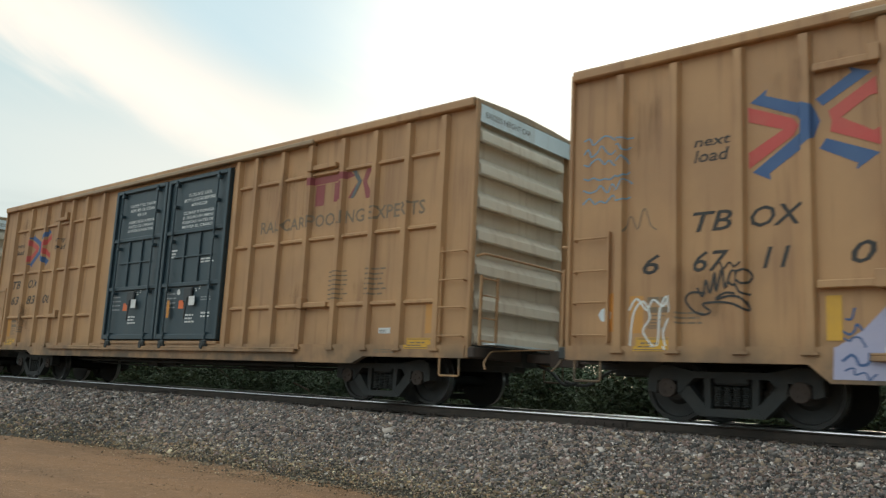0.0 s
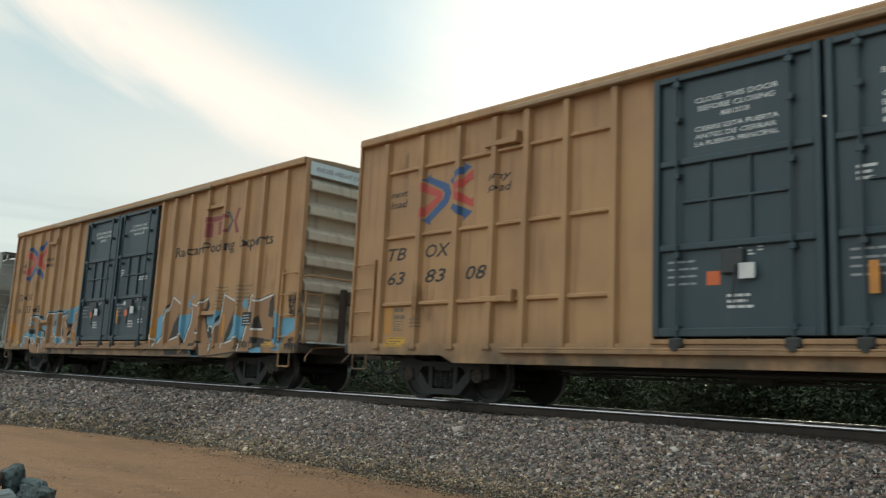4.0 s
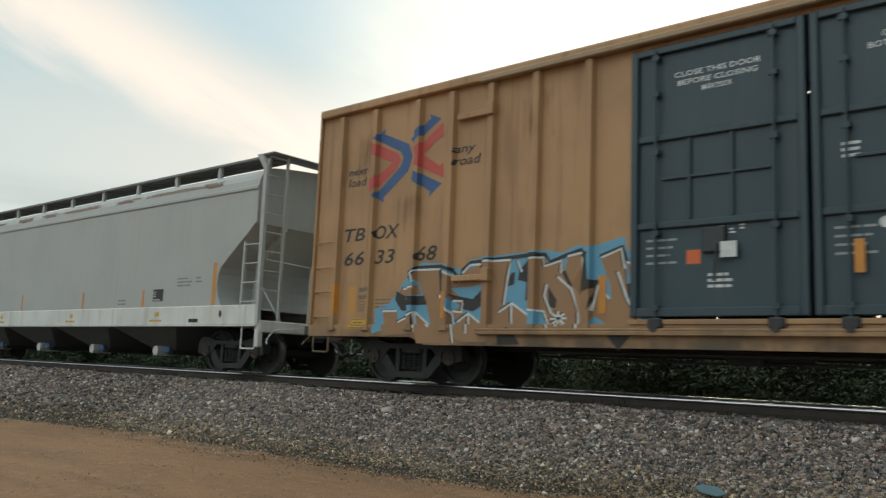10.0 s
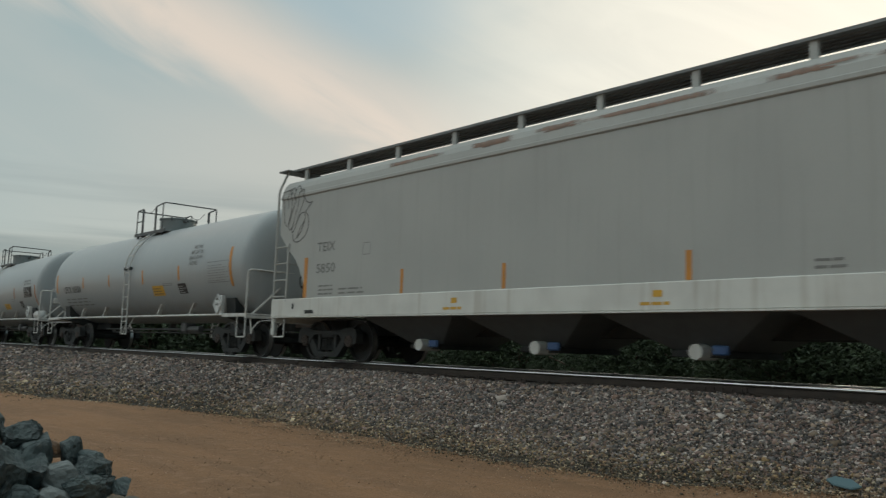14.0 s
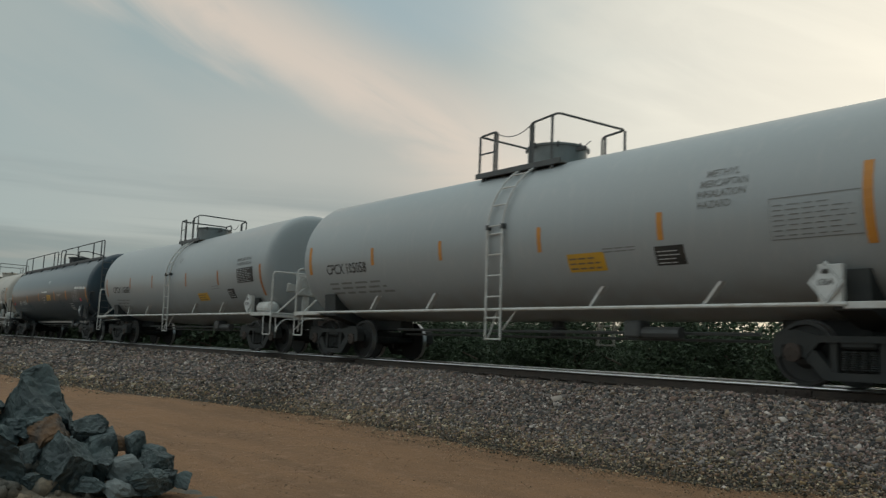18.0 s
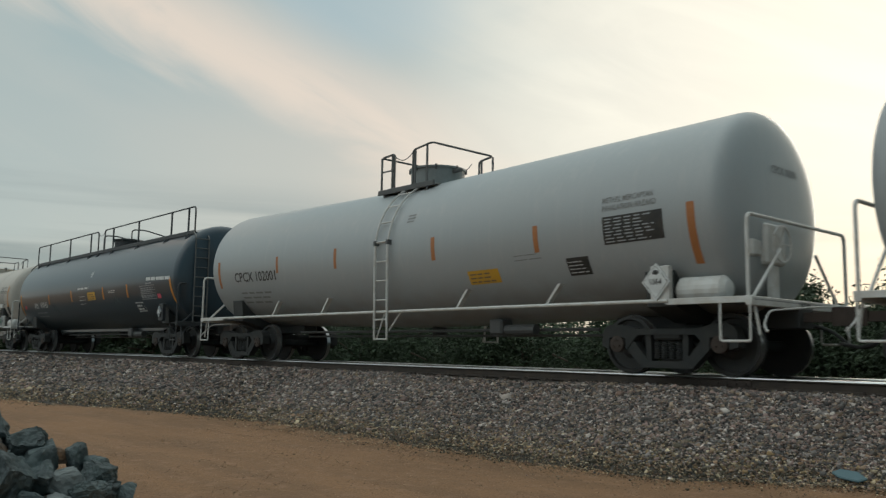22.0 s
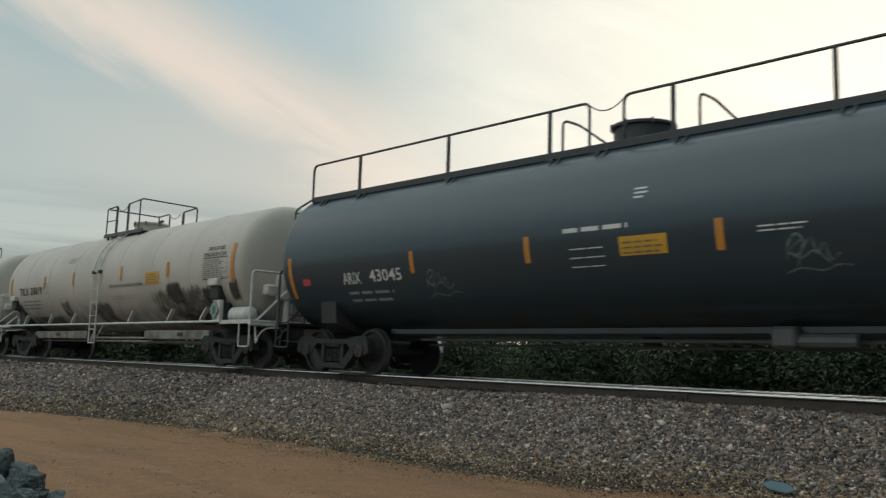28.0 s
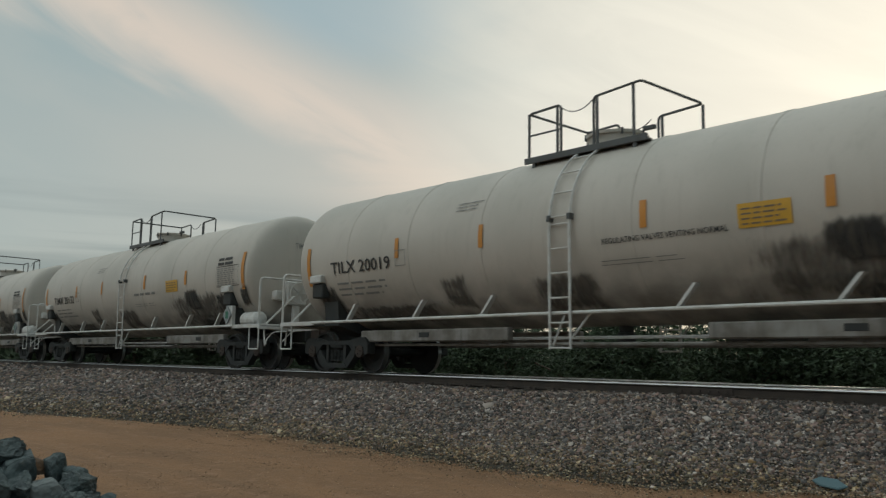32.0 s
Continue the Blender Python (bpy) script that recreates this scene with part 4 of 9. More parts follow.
def add_trucks(car, spacing, base=1.78):
    for sx in (-1, 1):
        cx = sx * spacing
        for (name, side), me in TRUCK.items():
            ob = new(name, me)
            ob.parent = car
            ob.location = (cx, 0, 0)
        for q in (-1, 1):
            axle = new("wheelset", AXLE)
            axle.parent = car
            axle.location = (cx + q * base / 2, 0, 0.457)
            WHEELSETS.append((axle, cx + q * base / 2))
            for w in WHEELS:
                ob = new("wheel", w)
                ob.parent = axle
            for c in CAPS:
                ob = new("bearing_cap", c)
                ob.parent = axle


def add_coupler(car, end, sign, mat="iron"):
    """Draft gear, knuckle, uncoupling lever and air hose at one end; end: x of the striker."""
    bm = bmesh.new()
    e = end * sign
    box(bm, min(e - sign * 1.2, e + sign * 0.05), max(e - sign * 1.2, e + sign * 0.05), -0.22, 0.22, 0.72, 1.02)
    part("draft_gear", bm, "grime", car)
    bm = bmesh.new()
    box(bm, min(e, e + sign * 0.62), max(e, e + sign * 0.62), -0.075, 0.075, 0.80, 0.94)
    prism(bm, [(e + sign * 0.55, -0.12), (e + sign * 0.80, -0.17), (e + sign * 0.95, -0.10), (e + sign * 0.86, -0.02), (e + sign * 0.72, 0.0), (e + sign * 0.78, 0.16), (e + sign * 0.60, 0.17)], 0.74, 1.0, "z")
    part("coupler", bm, "rust", car)
    bm = tubes(0.014, rounded([(e + sign * 0.55, 0.0, 1.02), (e + sign * 0.35, -0.3, 1.0), (e + sign * 0.10, -1.2, 0.92), (e + sign * 0.12, -1.4, 0.72), (e + sign * 0.2, -1.45, 0.62)], 0.1), n=6)
    part("uncoupling_lever", bm, mat, car)
    bm = tubes(0.028, rounded([(e - sign * 0.1, 0.35, 0.78), (e + sign * 0.25, 0.35, 0.70), (e + sign * 0.6, 0.25, 0.42), (e + sign * 0.95, 0.12, 0.50)], 0.2), n=8)
    part("air_hose", bm, "grime", car)


def add_steps(car, x, y, z_top, z_low, mat, width=0.42, lean=0.0):
    """A stirrup step below a corner of the car."""
    bm = tubes(0.018, rounded([(x - width / 2, y, z_top), (x - width / 2, y - lean, z_low), (x + width / 2, y - lean, z_low), (x + width / 2, y, z_top)], 0.04), n=6)
    part("stirrup_step", bm, mat, car)


def add_underframe(car, half, rods=True):
    part("centre_sill", boxes((-half, half, -0.18, 0.18, 0.62, 0.98), bevel=0.02), "grime", car)
    if rods:
        bm = tubes(0.02, [(-5.0, -0.45, 0.55), (-2.0, -0.6, 0.50), (2.0, -0.6, 0.52), (5.0, -0.4, 0.55)], [(-5.0, 0.5, 0.6), (5.0, 0.5, 0.6)], n=6)
        tube(bm, [(-4.5, -1.0, 0.60), (4.5, -1.0, 0.60)], 0.03, 6)
        part("brake_rigging", bm, "grime", car)
        bm = bmesh.new()
        lathe(bm, [(0.9, 0.05), (0.93, 0.2), (1.8, 0.2), (1.83, 0.05)], "x", (0, 0.55, 0.68), n=16)
        part("air_reservoir", bm, "grime", car)
        bm = boxes((-1.6, -1.1, -0.75, -0.35, 0.48, 0.80), bevel=0.03)
        tube(bm, [(-1.1, -0.55, 0.62), (-0.5, -0.55, 0.62)], 0.10, 10)
        part("brake_valve", bm, "grime", car)

# ---- boxcars ----
WALL_Y, POST_Y = 1.50, 1.60     # half widths over the wall sheets and over the posts
HALF = 9.37                     # half length of a boxcar body


def x_emblem(cx, cz, w, h, k=0.0):
    """The crossed emblem: red and blue arrows, as plain shapes."""
    def at(pts):
        return [(cx + a * w, cz + b * h) for a, b in pts]
    blue = [at([(-0.335, 0.47), (-0.469, 0.35), (-0.10, 0.13), (-0.06, 0.05), (-0.09, -0.05), (-0.455, -0.39), (-0.314, -0.49), (-0.32, -0.42), (0.015, -0.13), (0.067, 0.045), (0.015, 0.21), (-0.345, 0.40)]),
            at([(0.036, 0.27), (0.30, 0.48), (0.28, 0.54), (0.44, 0.45), (0.088, 0.19)]),
            at([(0.108, -0.14), (0.48, -0.35), (0.314, -0.49), (0.325, -0.425), (0.057, -0.235)])]
    red = [at([(-0.49, 0.31), (-0.13, 0.11), (-0.095, 0.03), (-0.13, -0.06), (-0.485, -0.35), (-0.485, -0.18), (-0.21, 0.015), (-0.485, 0.15)]),
           at([(0.129, 0.13), (0.47, 0.40), (0.475, 0.22), (0.425, 0.22), (0.22, 0.045), (0.44, -0.13), (0.49, -0.10), (0.50, -0.285), (0.14, -0.08), (0.15, 0.03)])]
    return poly_flat(*blue), poly_flat(*red)


def rail_emblem(x0, x1, z0, z1):
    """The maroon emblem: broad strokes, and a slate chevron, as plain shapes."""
    w, h = x1 - x0, z1 - z0

    def at(pts):
        return [(x0 + a * w, z0 + b * h) for a, b in pts]
    maroon = poly_flat(at([(0.0, 0.62), (0.0, 0.84), (0.66, 0.84), (0.72, 0.70), (0.60, 0.64)]), at([(0.13, 0.0), (0.13, 0.60), (0.27, 0.60), (0.27, 0.0)]),
                       at([(0.42, 0.06), (0.42, 0.60), (0.56, 0.60), (0.56, 0.06)]),
                       at([(0.84, 0.52), (0.92, 1.0), (1.0, 1.0), (0.90, 0.48), (1.0, 0.02), (0.90, 0.02)]), at([(0.64, 0.1), (0.72, 0.1), (0.78, 0.36), (0.74, 0.46)]))
    slate = poly_flat(at([(0.66, 0.92), (0.72, 0.92), (0.83, 0.52), (0.72, 0.08), (0.67, 0.08), (0.77, 0.52)]))
    return maroon, slate


def build_door(car, side, x0, x1, z0, z1, first):
    """One steel plug door: recessed sheet, frame, cross ribs, lock rods with brackets, rollers below."""
    s = side
    door = part("door", boxes((x0 + 0.03, x1 - 0.03, min(s * 1.48, s * 1.53), max(s * 1.48, s * 1.53), z0, z1)), "door", car, "dark blue-black steel plug door")
    yo, yi = s * 1.60, s * 1.53
    lo, hi = min(yo, yi), max(yo, yi)
    w = x1 - x0
    bm = bmesh.new()
    for a, b, c, d in ((x0 + 0.03, x0 + 0.13, z0, z1), (x1 - 0.13, x1 - 0.03, z0, z1)):
        box(bm, a, b, lo, hi, c, d, bevel=0.012)
    box(bm, x0 + 0.13, x1 - 0.13, lo, hi, z0, z0 + 0.12, bevel=0.012)
    box(bm, x0 + 0.13, x1 - 0.13, lo, hi, z1 - 0.10, z1, bevel=0.012)
    part("door_frame", bm, "door", door)
    h = z1 - z0
    for f in (0.33, 0.655):
        z = z0 + h * f
        part("cross_rib", boxes((x0 + 0.13, x1 - 0.13, lo + 0.015, hi - 0.0, z - 0.05, z + 0.05), bevel=0.015), "door", door)
    yr = s * 1.615
    for fx in (0.17, 0.83):
        x = x0 + w * fx
        bm = tubes(0.022, [(x, yr, z0 - 0.10), (x, yr, z1 - 0.05)], n=8)
        for z in (z0 + 0.12, z0 + h * 0.3, z0 + h * 0.6, z0 + h * 0.82, z1 - 0.16):
            box(bm, x - 0.05, x + 0.05, min(yr + s * 0.02, s * 1.53), max(yr + s * 0.02, s * 1.53), z - 0.035, z + 0.035)
        part("lock_rod", bm, "door", door)
        bm = boxes((x - 0.10, x + 0.10, min(s * 1.52, s * 1.66), max(s * 1.52, s * 1.66), z0 - 0.16, z0 - 0.02), bevel=0.02)
        tube(bm, [(x, s * 1.56, z0 - 0.15), (x, s * 1.68, z0 - 0.15)], 0.06, 10)
        part("door_roller", bm, "grime", door)
    if s < 0:
        for fx in (0.36, 0.6):
            x = x0 + w * fx
            part("upright_rib", boxes((x - 0.025, x + 0.025, -1.575, -1.53, z0 + h * 0.33 + 0.05, z0 + h * 0.655 - 0.05), bevel=0.01), "door", door)
        z = z0 + h * 0.50
        part("middle_rib", boxes((x0 + w * 0.2, x1 - w * 0.2, -1.57, -1.53, z - 0.02, z + 0.02), bevel=0.008), "door", door)
        bx = x0 + w * 0.5
        bm = boxes((bx - 0.16, bx + 0.16, -1.60, -1.53, z0 + h * 0.22, z0 + h * 0.31), bevel=0.02)
        tube(bm, [(bx + 0.06, -1.63, z0 + h * 0.25), (bx + 0.02, -1.64, z0 + h * 0.12)], 0.02, 6)
        part("latch_box", bm, "blacksteel", door)
    return door


def door_paint(car, x0, x1, z0, z1, short, seed):
    """White stencilling and decals on one near-side door."""
    w, h = x1 - x0, z1 - z0
    y = -1.53

    def lay(bm, mat, name="stencil", label="", dy=0.0):
        part(name, lay_flat(bm, y - dy), mat, car, label)
    if short:
        lines = ("CLOSE THIS DOOR", "BEFORE CLOSING", "MAIN DOOR")
    else:
        lines = ("CLOSE AND LOCK", "BOTH DOORS BEFORE", "MOVING CAR")
    a, b = x0 + w * 0.27, x1 - w * 0.24
    for i, l in enumerate(lines):
        inset = (0.0, 0.02, 0.16)[i] * w if short else (0.06, 0.0, 0.12)[i] * w
        lay(text_flat(l, a + inset, b - inset, z0 + h * (0.875 - 0.032 * i), 0.075), "white", "stencilled_text", "white stencilled warning")
    if seed == 2:
        lines = ("CIERRE ESTA PUERTA", "ANTES DE CERRAR", "LA PUERTA PRINCIPAL") if short else ("CIERRE Y PONGA", "EL SEGURO EN AMBAS", "PUERTAS ANTES DE", "MOVER EL CARRO")
        for i, l in enumerate(lines):
            lay(text_flat(l, a, b - 0.03 * (i % 2), z0 + h * (0.765 - 0.029 * i), 0.068), "white", "stencilled_text", "white stencilled warning")
    lay(rect_flat((x0 + w * 0.34, x0 + w * 0.42, z0 + h * 0.185, z0 + h * 0.235)), "safety", "orange_decal", "orange-red square decal")
    lay(rect_flat((x0 + w * 0.54, x0 + w * 0.63, z0 + h * 0.20, z0 + h * 0.255)), "white", "white_decal", "white square decal", 0.075)
    rng = random.Random(seed * 7 + short)
    rects = [(x0 + w * 0.47 + i * 0.055 * w, x0 + w * 0.505 + i * 0.055 * w, z0 + h * (0.285 + 0.012 * (i % 2)), z0 + h * (0.30 + 0.012 * (i % 2))) for i in range(4)]
    lay(merged(*[bars_flat(r[0], r[1], r[2], r[3] + 0.03, 2, seed=i, words=1) for i, r in enumerate(rects)]), "white", "white_marks", "", 0.002)
    lay(bars_flat(x0 + w * 0.1, x0 + w * 0.3, z0 + h * 0.19, z0 + h * 0.30, 4, 0.3, seed + 3), "dimwhite", "small_marks")
    lay(bars_flat(x0 + w * 0.46, x0 + w * 0.62, z0 + h * 0.10, z0 + h * 0.16, 3, 0.5, seed + 4), "white", "small_marks")
    if not short:
        lay(bars_flat(x0 + w * 0.70, x0 + w * 0.86, z0 + h * 0.13, z0 + h * 0.17, 2, 0.5, seed + 5), "white", "small_marks")
        lay(bars_flat(x0 + w * 0.68, x0 + w * 0.88, z0 + h * 0.23, z0 + h * 0.26, 2, 0.45, seed + 6), "dimwhite", "small_marks")
        lay(bars_flat(x0 + w * 0.62, x0 + w * 0.86, z0 + h * 0.455, z0 + h * 0.49, 2, 0.5, seed + 7), "white", "small_marks")
        lay(bars_flat(x0 + w * 0.14, x0 + w * 0.24, z0 + h * 0.50, z0 + h * 0.56, 3, 0.5, seed + 8, 1), "white", "small_marks")
        lay(poly_flat([(x0 + w * 0.32 + math.cos(k * math.pi / 7) * 0.07, z0 + h * 0.285 + math.sin(k * math.pi / 7) * 0.07) for k in range(14)]), "white", "round_decal", "white round decal")
        lay(rect_flat((x0 + w * 0.19, x0 + w * 0.235, z0 + h * 0.13, z0 + h * 0.235)), "orange", "reflector", "orange reflector strip", 0.07)


def build_boxcar(name, x, label, posts, doors, ribs=(), side_ladder=True, drop=(-6.75, -6.45, 6.75, 7.05), low=0.66, end_mat="endmetal", brake=False):
    """A long high boxcar. posts: x of the upright posts; doors: (x0, middle, x1); ribs: heights of level ribs between the posts."""
    car = new_car(name, x, label, "boxcar")
    x0, xm, x1 = doors
    zr, zs = 5.06, 0.98
    for s in (-1, 1):
        lo, hi = min(s * 1.47, s * WALL_Y), max(s * 1.47, s * WALL_Y)
        for a, b in ((-HALF, x0), (x1, HALF)):
            part("side_wall", boxes((a, b, lo, hi, zs, zr)), "tan", car, "tan painted steel side sheet")
        part("door_header", boxes((x0, x1, lo, hi, 4.93, zr)), "tan", car)
        # side sill, deeper between the trucks
        lo, hi = min(s * 1.46, s * 1.575), max(s * 1.46, s * 1.575)
        bm = bmesh.new()
        prism(bm, [(-HALF, 0.79), (drop[0], 0.79), (drop[1], low), (drop[2], low), (drop[3], 0.79), (HALF, 0.79), (HALF, 1.0), (-HALF, 1.0)], lo, hi)
        part("side_sill", bm, "tan", car)
        lo, hi = min(s * 1.575, s * 1.66), max(s * 1.575, s * 1.66)
        bm = boxes((-5.3, 5.2, lo, hi, 0.835, 0.895), (-5.3, 5.2, lo, lo + 0.02 if s < 0 else hi, 0.895, 0.93), bevel=0.008)
        part("door_track", bm, "tan", car)
        if s < 0:
            part("door_ledge", boxes((x0, x1, -1.60, -1.46, 0.985, 1.055), bevel=0.008), "tan", car)
        lo, hi = min(s * WALL_Y, s * POST_Y), max(s * WALL_Y, s * POST_Y)
        for p in posts:
            bm = bmesh.new()
            prism(bm, [(p - 0.085, -1 * 0 + s * WALL_Y), (p - 0.055, s * POST_Y), (p + 0.055, s * POST_Y), (p + 0.085, s * WALL_Y)], 0.93, 4.98, "z")
            part("side_post", bm, "tan", car)
            if s < 0:
                part("post_foot", boxes((p - 0.10, p + 0.10, -1.625, -1.575, 0.90, 0.94)), "tan", car)
        edges = sorted(posts)
        for z in ribs:
            lim = [-HALF + 0.05] + edges + [HALF - 0.05]
            for a, b in zip(lim, lim[1:]):
                if a < x0 + 0.2 and b > x1 - 0.2 or (a >= x0 - 0.1 and b <= x1 + 0.1):
                    continue
                if b - a < 0.3 or a < edges[0] - 0.1 or b > edges[-1] + 0.1:
                    continue
                bm = bmesh.new()
                prism(bm, [(s * WALL_Y, z - 0.05), (s * 1.56, z - 0.02), (s * 1.56, z + 0.02), (s * WALL_Y, z + 0.05)], a + 0.08, b - 0.08, "x")
                part("level_rib", bm, "tan", car)
        for a, b, first in ((x0, xm, True), (xm, x1, False)):
            build_door(car, s, a, b, 1.09, 4.90, first)
        # eaves
        lo, hi = min(s * 1.44, s * 1.62), max(s * 1.44, s * 1.62)
        part("roof_rail", boxes((-HALF, HALF, lo, hi, 5.03, 5.18), bevel=0.02), "tan", car)
        lo, hi = min(s * 1.50, s * 1.63), max(s * 1.50, s * 1.63)
        part("upper_door_track", boxes((-5.4, 5.3, lo - (0.03 if s < 0 else 0), hi + (0.03 if s > 0 else 0), 4.99, 5.09), bevel=0.02), "roofmetal", car)
    bm = bmesh.new()
    prism(bm, [(-1.60, 5.19), (-0.8, 5.24), (0, 5.26), (0.8, 5.24), (1.60, 5.19), (1.60, 5.14), (-1.60, 5.14)], -HALF, HALF, "x")
    for i in range(16):
        xx = -HALF + 0.6 + i * (2 * HALF - 1.2) / 15
        prism(bm, [(-1.55, 5.19), (0, 5.28), (1.55, 5.19), (1.55, 5.16), (-1.55, 5.16)], xx - 0.04, xx + 0.04, "x")
    part("roof", bm, "roofmetal", car)
    part("floor_deck", boxes((-HALF, HALF, -1.47, 1.47, 0.92, 1.02)), "grime", car)
    # stops at the ends of the door tracks
    for s in (-1, 1):
        for xx, w in ((-5.15, -0.72), (5.25, 0.72)):
            for z, h in ((4.44, 0.10), (1.70, 0.10)):
                a, b = min(xx, xx + w), max(xx, xx + w)
                lo, hi = min(s * WALL_Y, s * 1.66), max(s * WALL_Y, s * 1.66)
                part("door_stop", boxes((a, b, min(s * WALL_Y, s * 1.61), max(s * WALL_Y, s * 1.61), z, z + h), (xx - 0.07, xx + 0.07, lo, hi, z - 0.02, z + 0.20), bevel=0.012), "tan", car)
    for e in (-1, 1):
        xe = e * HALF
        xw = xe - e * 0.15
        lo, hi = min(xw, xw - e * 0.05), max(xw, xw - e * 0.05)
        end = part("end_wall", boxes((lo, hi, -1.47, 1.47, 0.9, 5.12)), end_mat, car, "pale corrugated end")
        for s in (-1, 1):
            part("corner_post", boxes((min(xe, xe + e * 0.06), max(xe, xe + e * 0.06), min(s * 1.45, s * 1.56), max(s * 1.45, s * 1.56), 0.79, 5.16), bevel=0.015), "tan", car)
        part("top_panel", boxes((min(xe - e * 0.02, xe), max(xe - e * 0.02, xe), -1.45, 1.45, 4.82, 5.13)), "whiteblue", end, "pale blue-white excess height panel")
        for i in range(7):
            z = 1.04 + i * 0.575
            bm = bmesh.new()
            prism(bm, [(xw, z + 0.02), (xw + e * 0.16, z - 0.02), (xw + e * 0.18, z + 0.01), (xw + e * 0.16, z + 0.16), (xw + e * 0.02, z + 0.31), (xw, z + 0.32)], -1.42, 1.26)
            for v in bm.verts:
                if abs(v.co.y) > 1.1 and abs(v.co.x - xw) > 0.1:
                    v.co.y *= 0.955
            part("corrugation", bm, end_mat, end)
        part("end_sill", boxes((min(xe - e * 0.1, xe + e * 0.18), max(xe - e * 0.1, xe + e * 0.18), -1.55, 1.55, 0.80, 0.98), bevel=0.02), "rust" if e > 0 else "grime", car)
        bm = text_flat("EXCESS HEIGHT CAR", -1.25, 0.1, 4.92, 0.10)
        for v in bm.verts:
            v.co = (xe + e * 0.004, v.co.x * (1 if e > 0 else -1), v.co.z)
        part("stencilled_text", bm, "ink_grey", end, "grey stencilled warning")
        # ladders on the end and on the side next to it
        for s in (-1, 1):
            bm = bmesh.new()
            ya, yb = s * 1.42, s * 0.98
            for yy in (ya, yb):
                box(bm, min(xe + e * 0.17, xe + e * 0.20), max(xe + e * 0.17, xe + e * 0.20), yy - 0.025, yy + 0.025, 1.0, 2.15)
            part("ladder_rail", bm, "tan", car)
            for z in (1.08, 1.45, 1.82, 2.10):
                part("ladder_rung", tubes(0.014, [(xe + e * 0.20, ya, z), (xe + e * 0.20, yb, z)], n=6), "tan", car)
            if side_ladder:
                xa, xb = e * (HALF - 0.08), e * (HALF - 0.60)
                for z in (1.15, 1.62, 2.08, 2.56):
                    part("grab_iron", tubes(0.015, rounded([(xa, s * 1.50, z - 0.02), (xa, s * 1.585, z), (xb, s * 1.585, z), (xb, s * 1.50, z - 0.02)], 0.03), n=6), "tan", car)
                part("ladder_stile", boxes((min(xb, xb + 0.05), max(xb, xb + 0.05), min(s * 1.50, s * 1.57), max(s * 1.50, s * 1.57), 1.05, 2.65)), "tan", car)
        add_steps(car, e * (HALF - 0.32), -1.55, 0.82, 0.50, "tan")
        add_steps(car, e * (HALF - 0.32), 1.55, 0.82, 0.50, "tan")
        add_coupler(car, HALF + 0.15, e, "tan")
        bm = tubes(0.02, rounded([(xe + e * 0.06, -1.42, 2.48), (xe + e * 0.24, -1.42, 2.50), (xe + e * 0.24, 1.42, 2.50), (xe + e * 0.06, 1.42, 2.48)], 0.05), n=6)
        part("end_handrail", bm, "tan", car)
    # running board across one end with brake wheel
    bm = boxes((HALF + 0.16, HALF + 0.42, -1.3, 1.3, 1.02, 1.05))
    part("end_platform", bm, "whiteblue", car)
    if brake:
        bm = bmesh.new()
        for k in range(12):
            a, b = 2 * math.pi * k / 12, 2 * math.pi * (k + 1) / 12
            tube(bm, [(HALF + 0.36, 0.35 + 0.26 * math.cos(a), 2.05 + 0.26 * math.sin(a)), (HALF + 0.36, 0.35 + 0.26 * math.cos(b), 2.05 + 0.26 * math.sin(b))], 0.014, 6, False)
        for k in range(5):
            a = 2 * math.pi * k / 5
            tube(bm, [(HALF + 0.34, 0.35, 2.05), (HALF + 0.36, 0.35 + 0.26 * math.cos(a), 2.05 + 0.26 * math.sin(a))], 0.012, 5, False)
        part("brake_wheel", bm, "rust", car)
        bm = boxes((HALF + 0.15, HALF + 0.28, 0.2, 0.5, 1.82, 2.2), bevel=0.03)
        tube(bm, [(HALF + 0.25, 0.35, 1.75), (HALF + 0.25, 0.35, 1.0)], 0.02, 6)
        part("brake_gear_housing", bm, "rust", car)
        for q in ((HALF + 0.06, HALF + 0.22, -0.42, -0.30, 1.05, 2.30), (HALF + 0.08, HALF + 0.26, -0.30, 0.20, 1.95, 2.25), (HALF + 0.08, HALF + 0.24, 0.62, 1.12, 1.20, 1.72)):
            part("brake_bracket", boxes(q, bevel=0.02), "rust", car, "rusty hand brake bracket")
        part("brake_chain", tubes(0.016, rounded([(HALF + 0.28, -0.1, 2.0), (HALF + 0.30, -0.25, 1.4), (HALF + 0.26, -0.05, 0.95)], 0.1), n=6), "rust", car)
    add_underframe(car, HALF)
    add_trucks(car, 7.12)
    return car


class WallPainter:
    """Lays paint on the near side of a boxcar; layers lie one over another."""
    def __init__(self, car, posts):
        self.car = car
        self.posts = list(posts)

    def __call__(self, name, bm, mat, label="", layer=0):
        if name == "lettering":
            for b in letters_of(bm):
                part("letter", lay_wall(b, self.posts, -WALL_Y, -POST_Y, 0.004 + 0.003 * layer), mat, self.car, label)
            return None
        if name in ("emblem", "small_stencils", "data_marks"):
            for b in pieces_of(bm):
                part("emblem" if name == "emblem" else "stencil_bar", lay_wall(b, self.posts, -WALL_Y, -POST_Y, 0.004 + 0.003 * layer), mat, self.car, label)
            return None
        return part(name, lay_wall(bm, self.posts, -WALL_Y, -POST_Y, 0.004 + 0.003 * layer), mat, self.car, label)


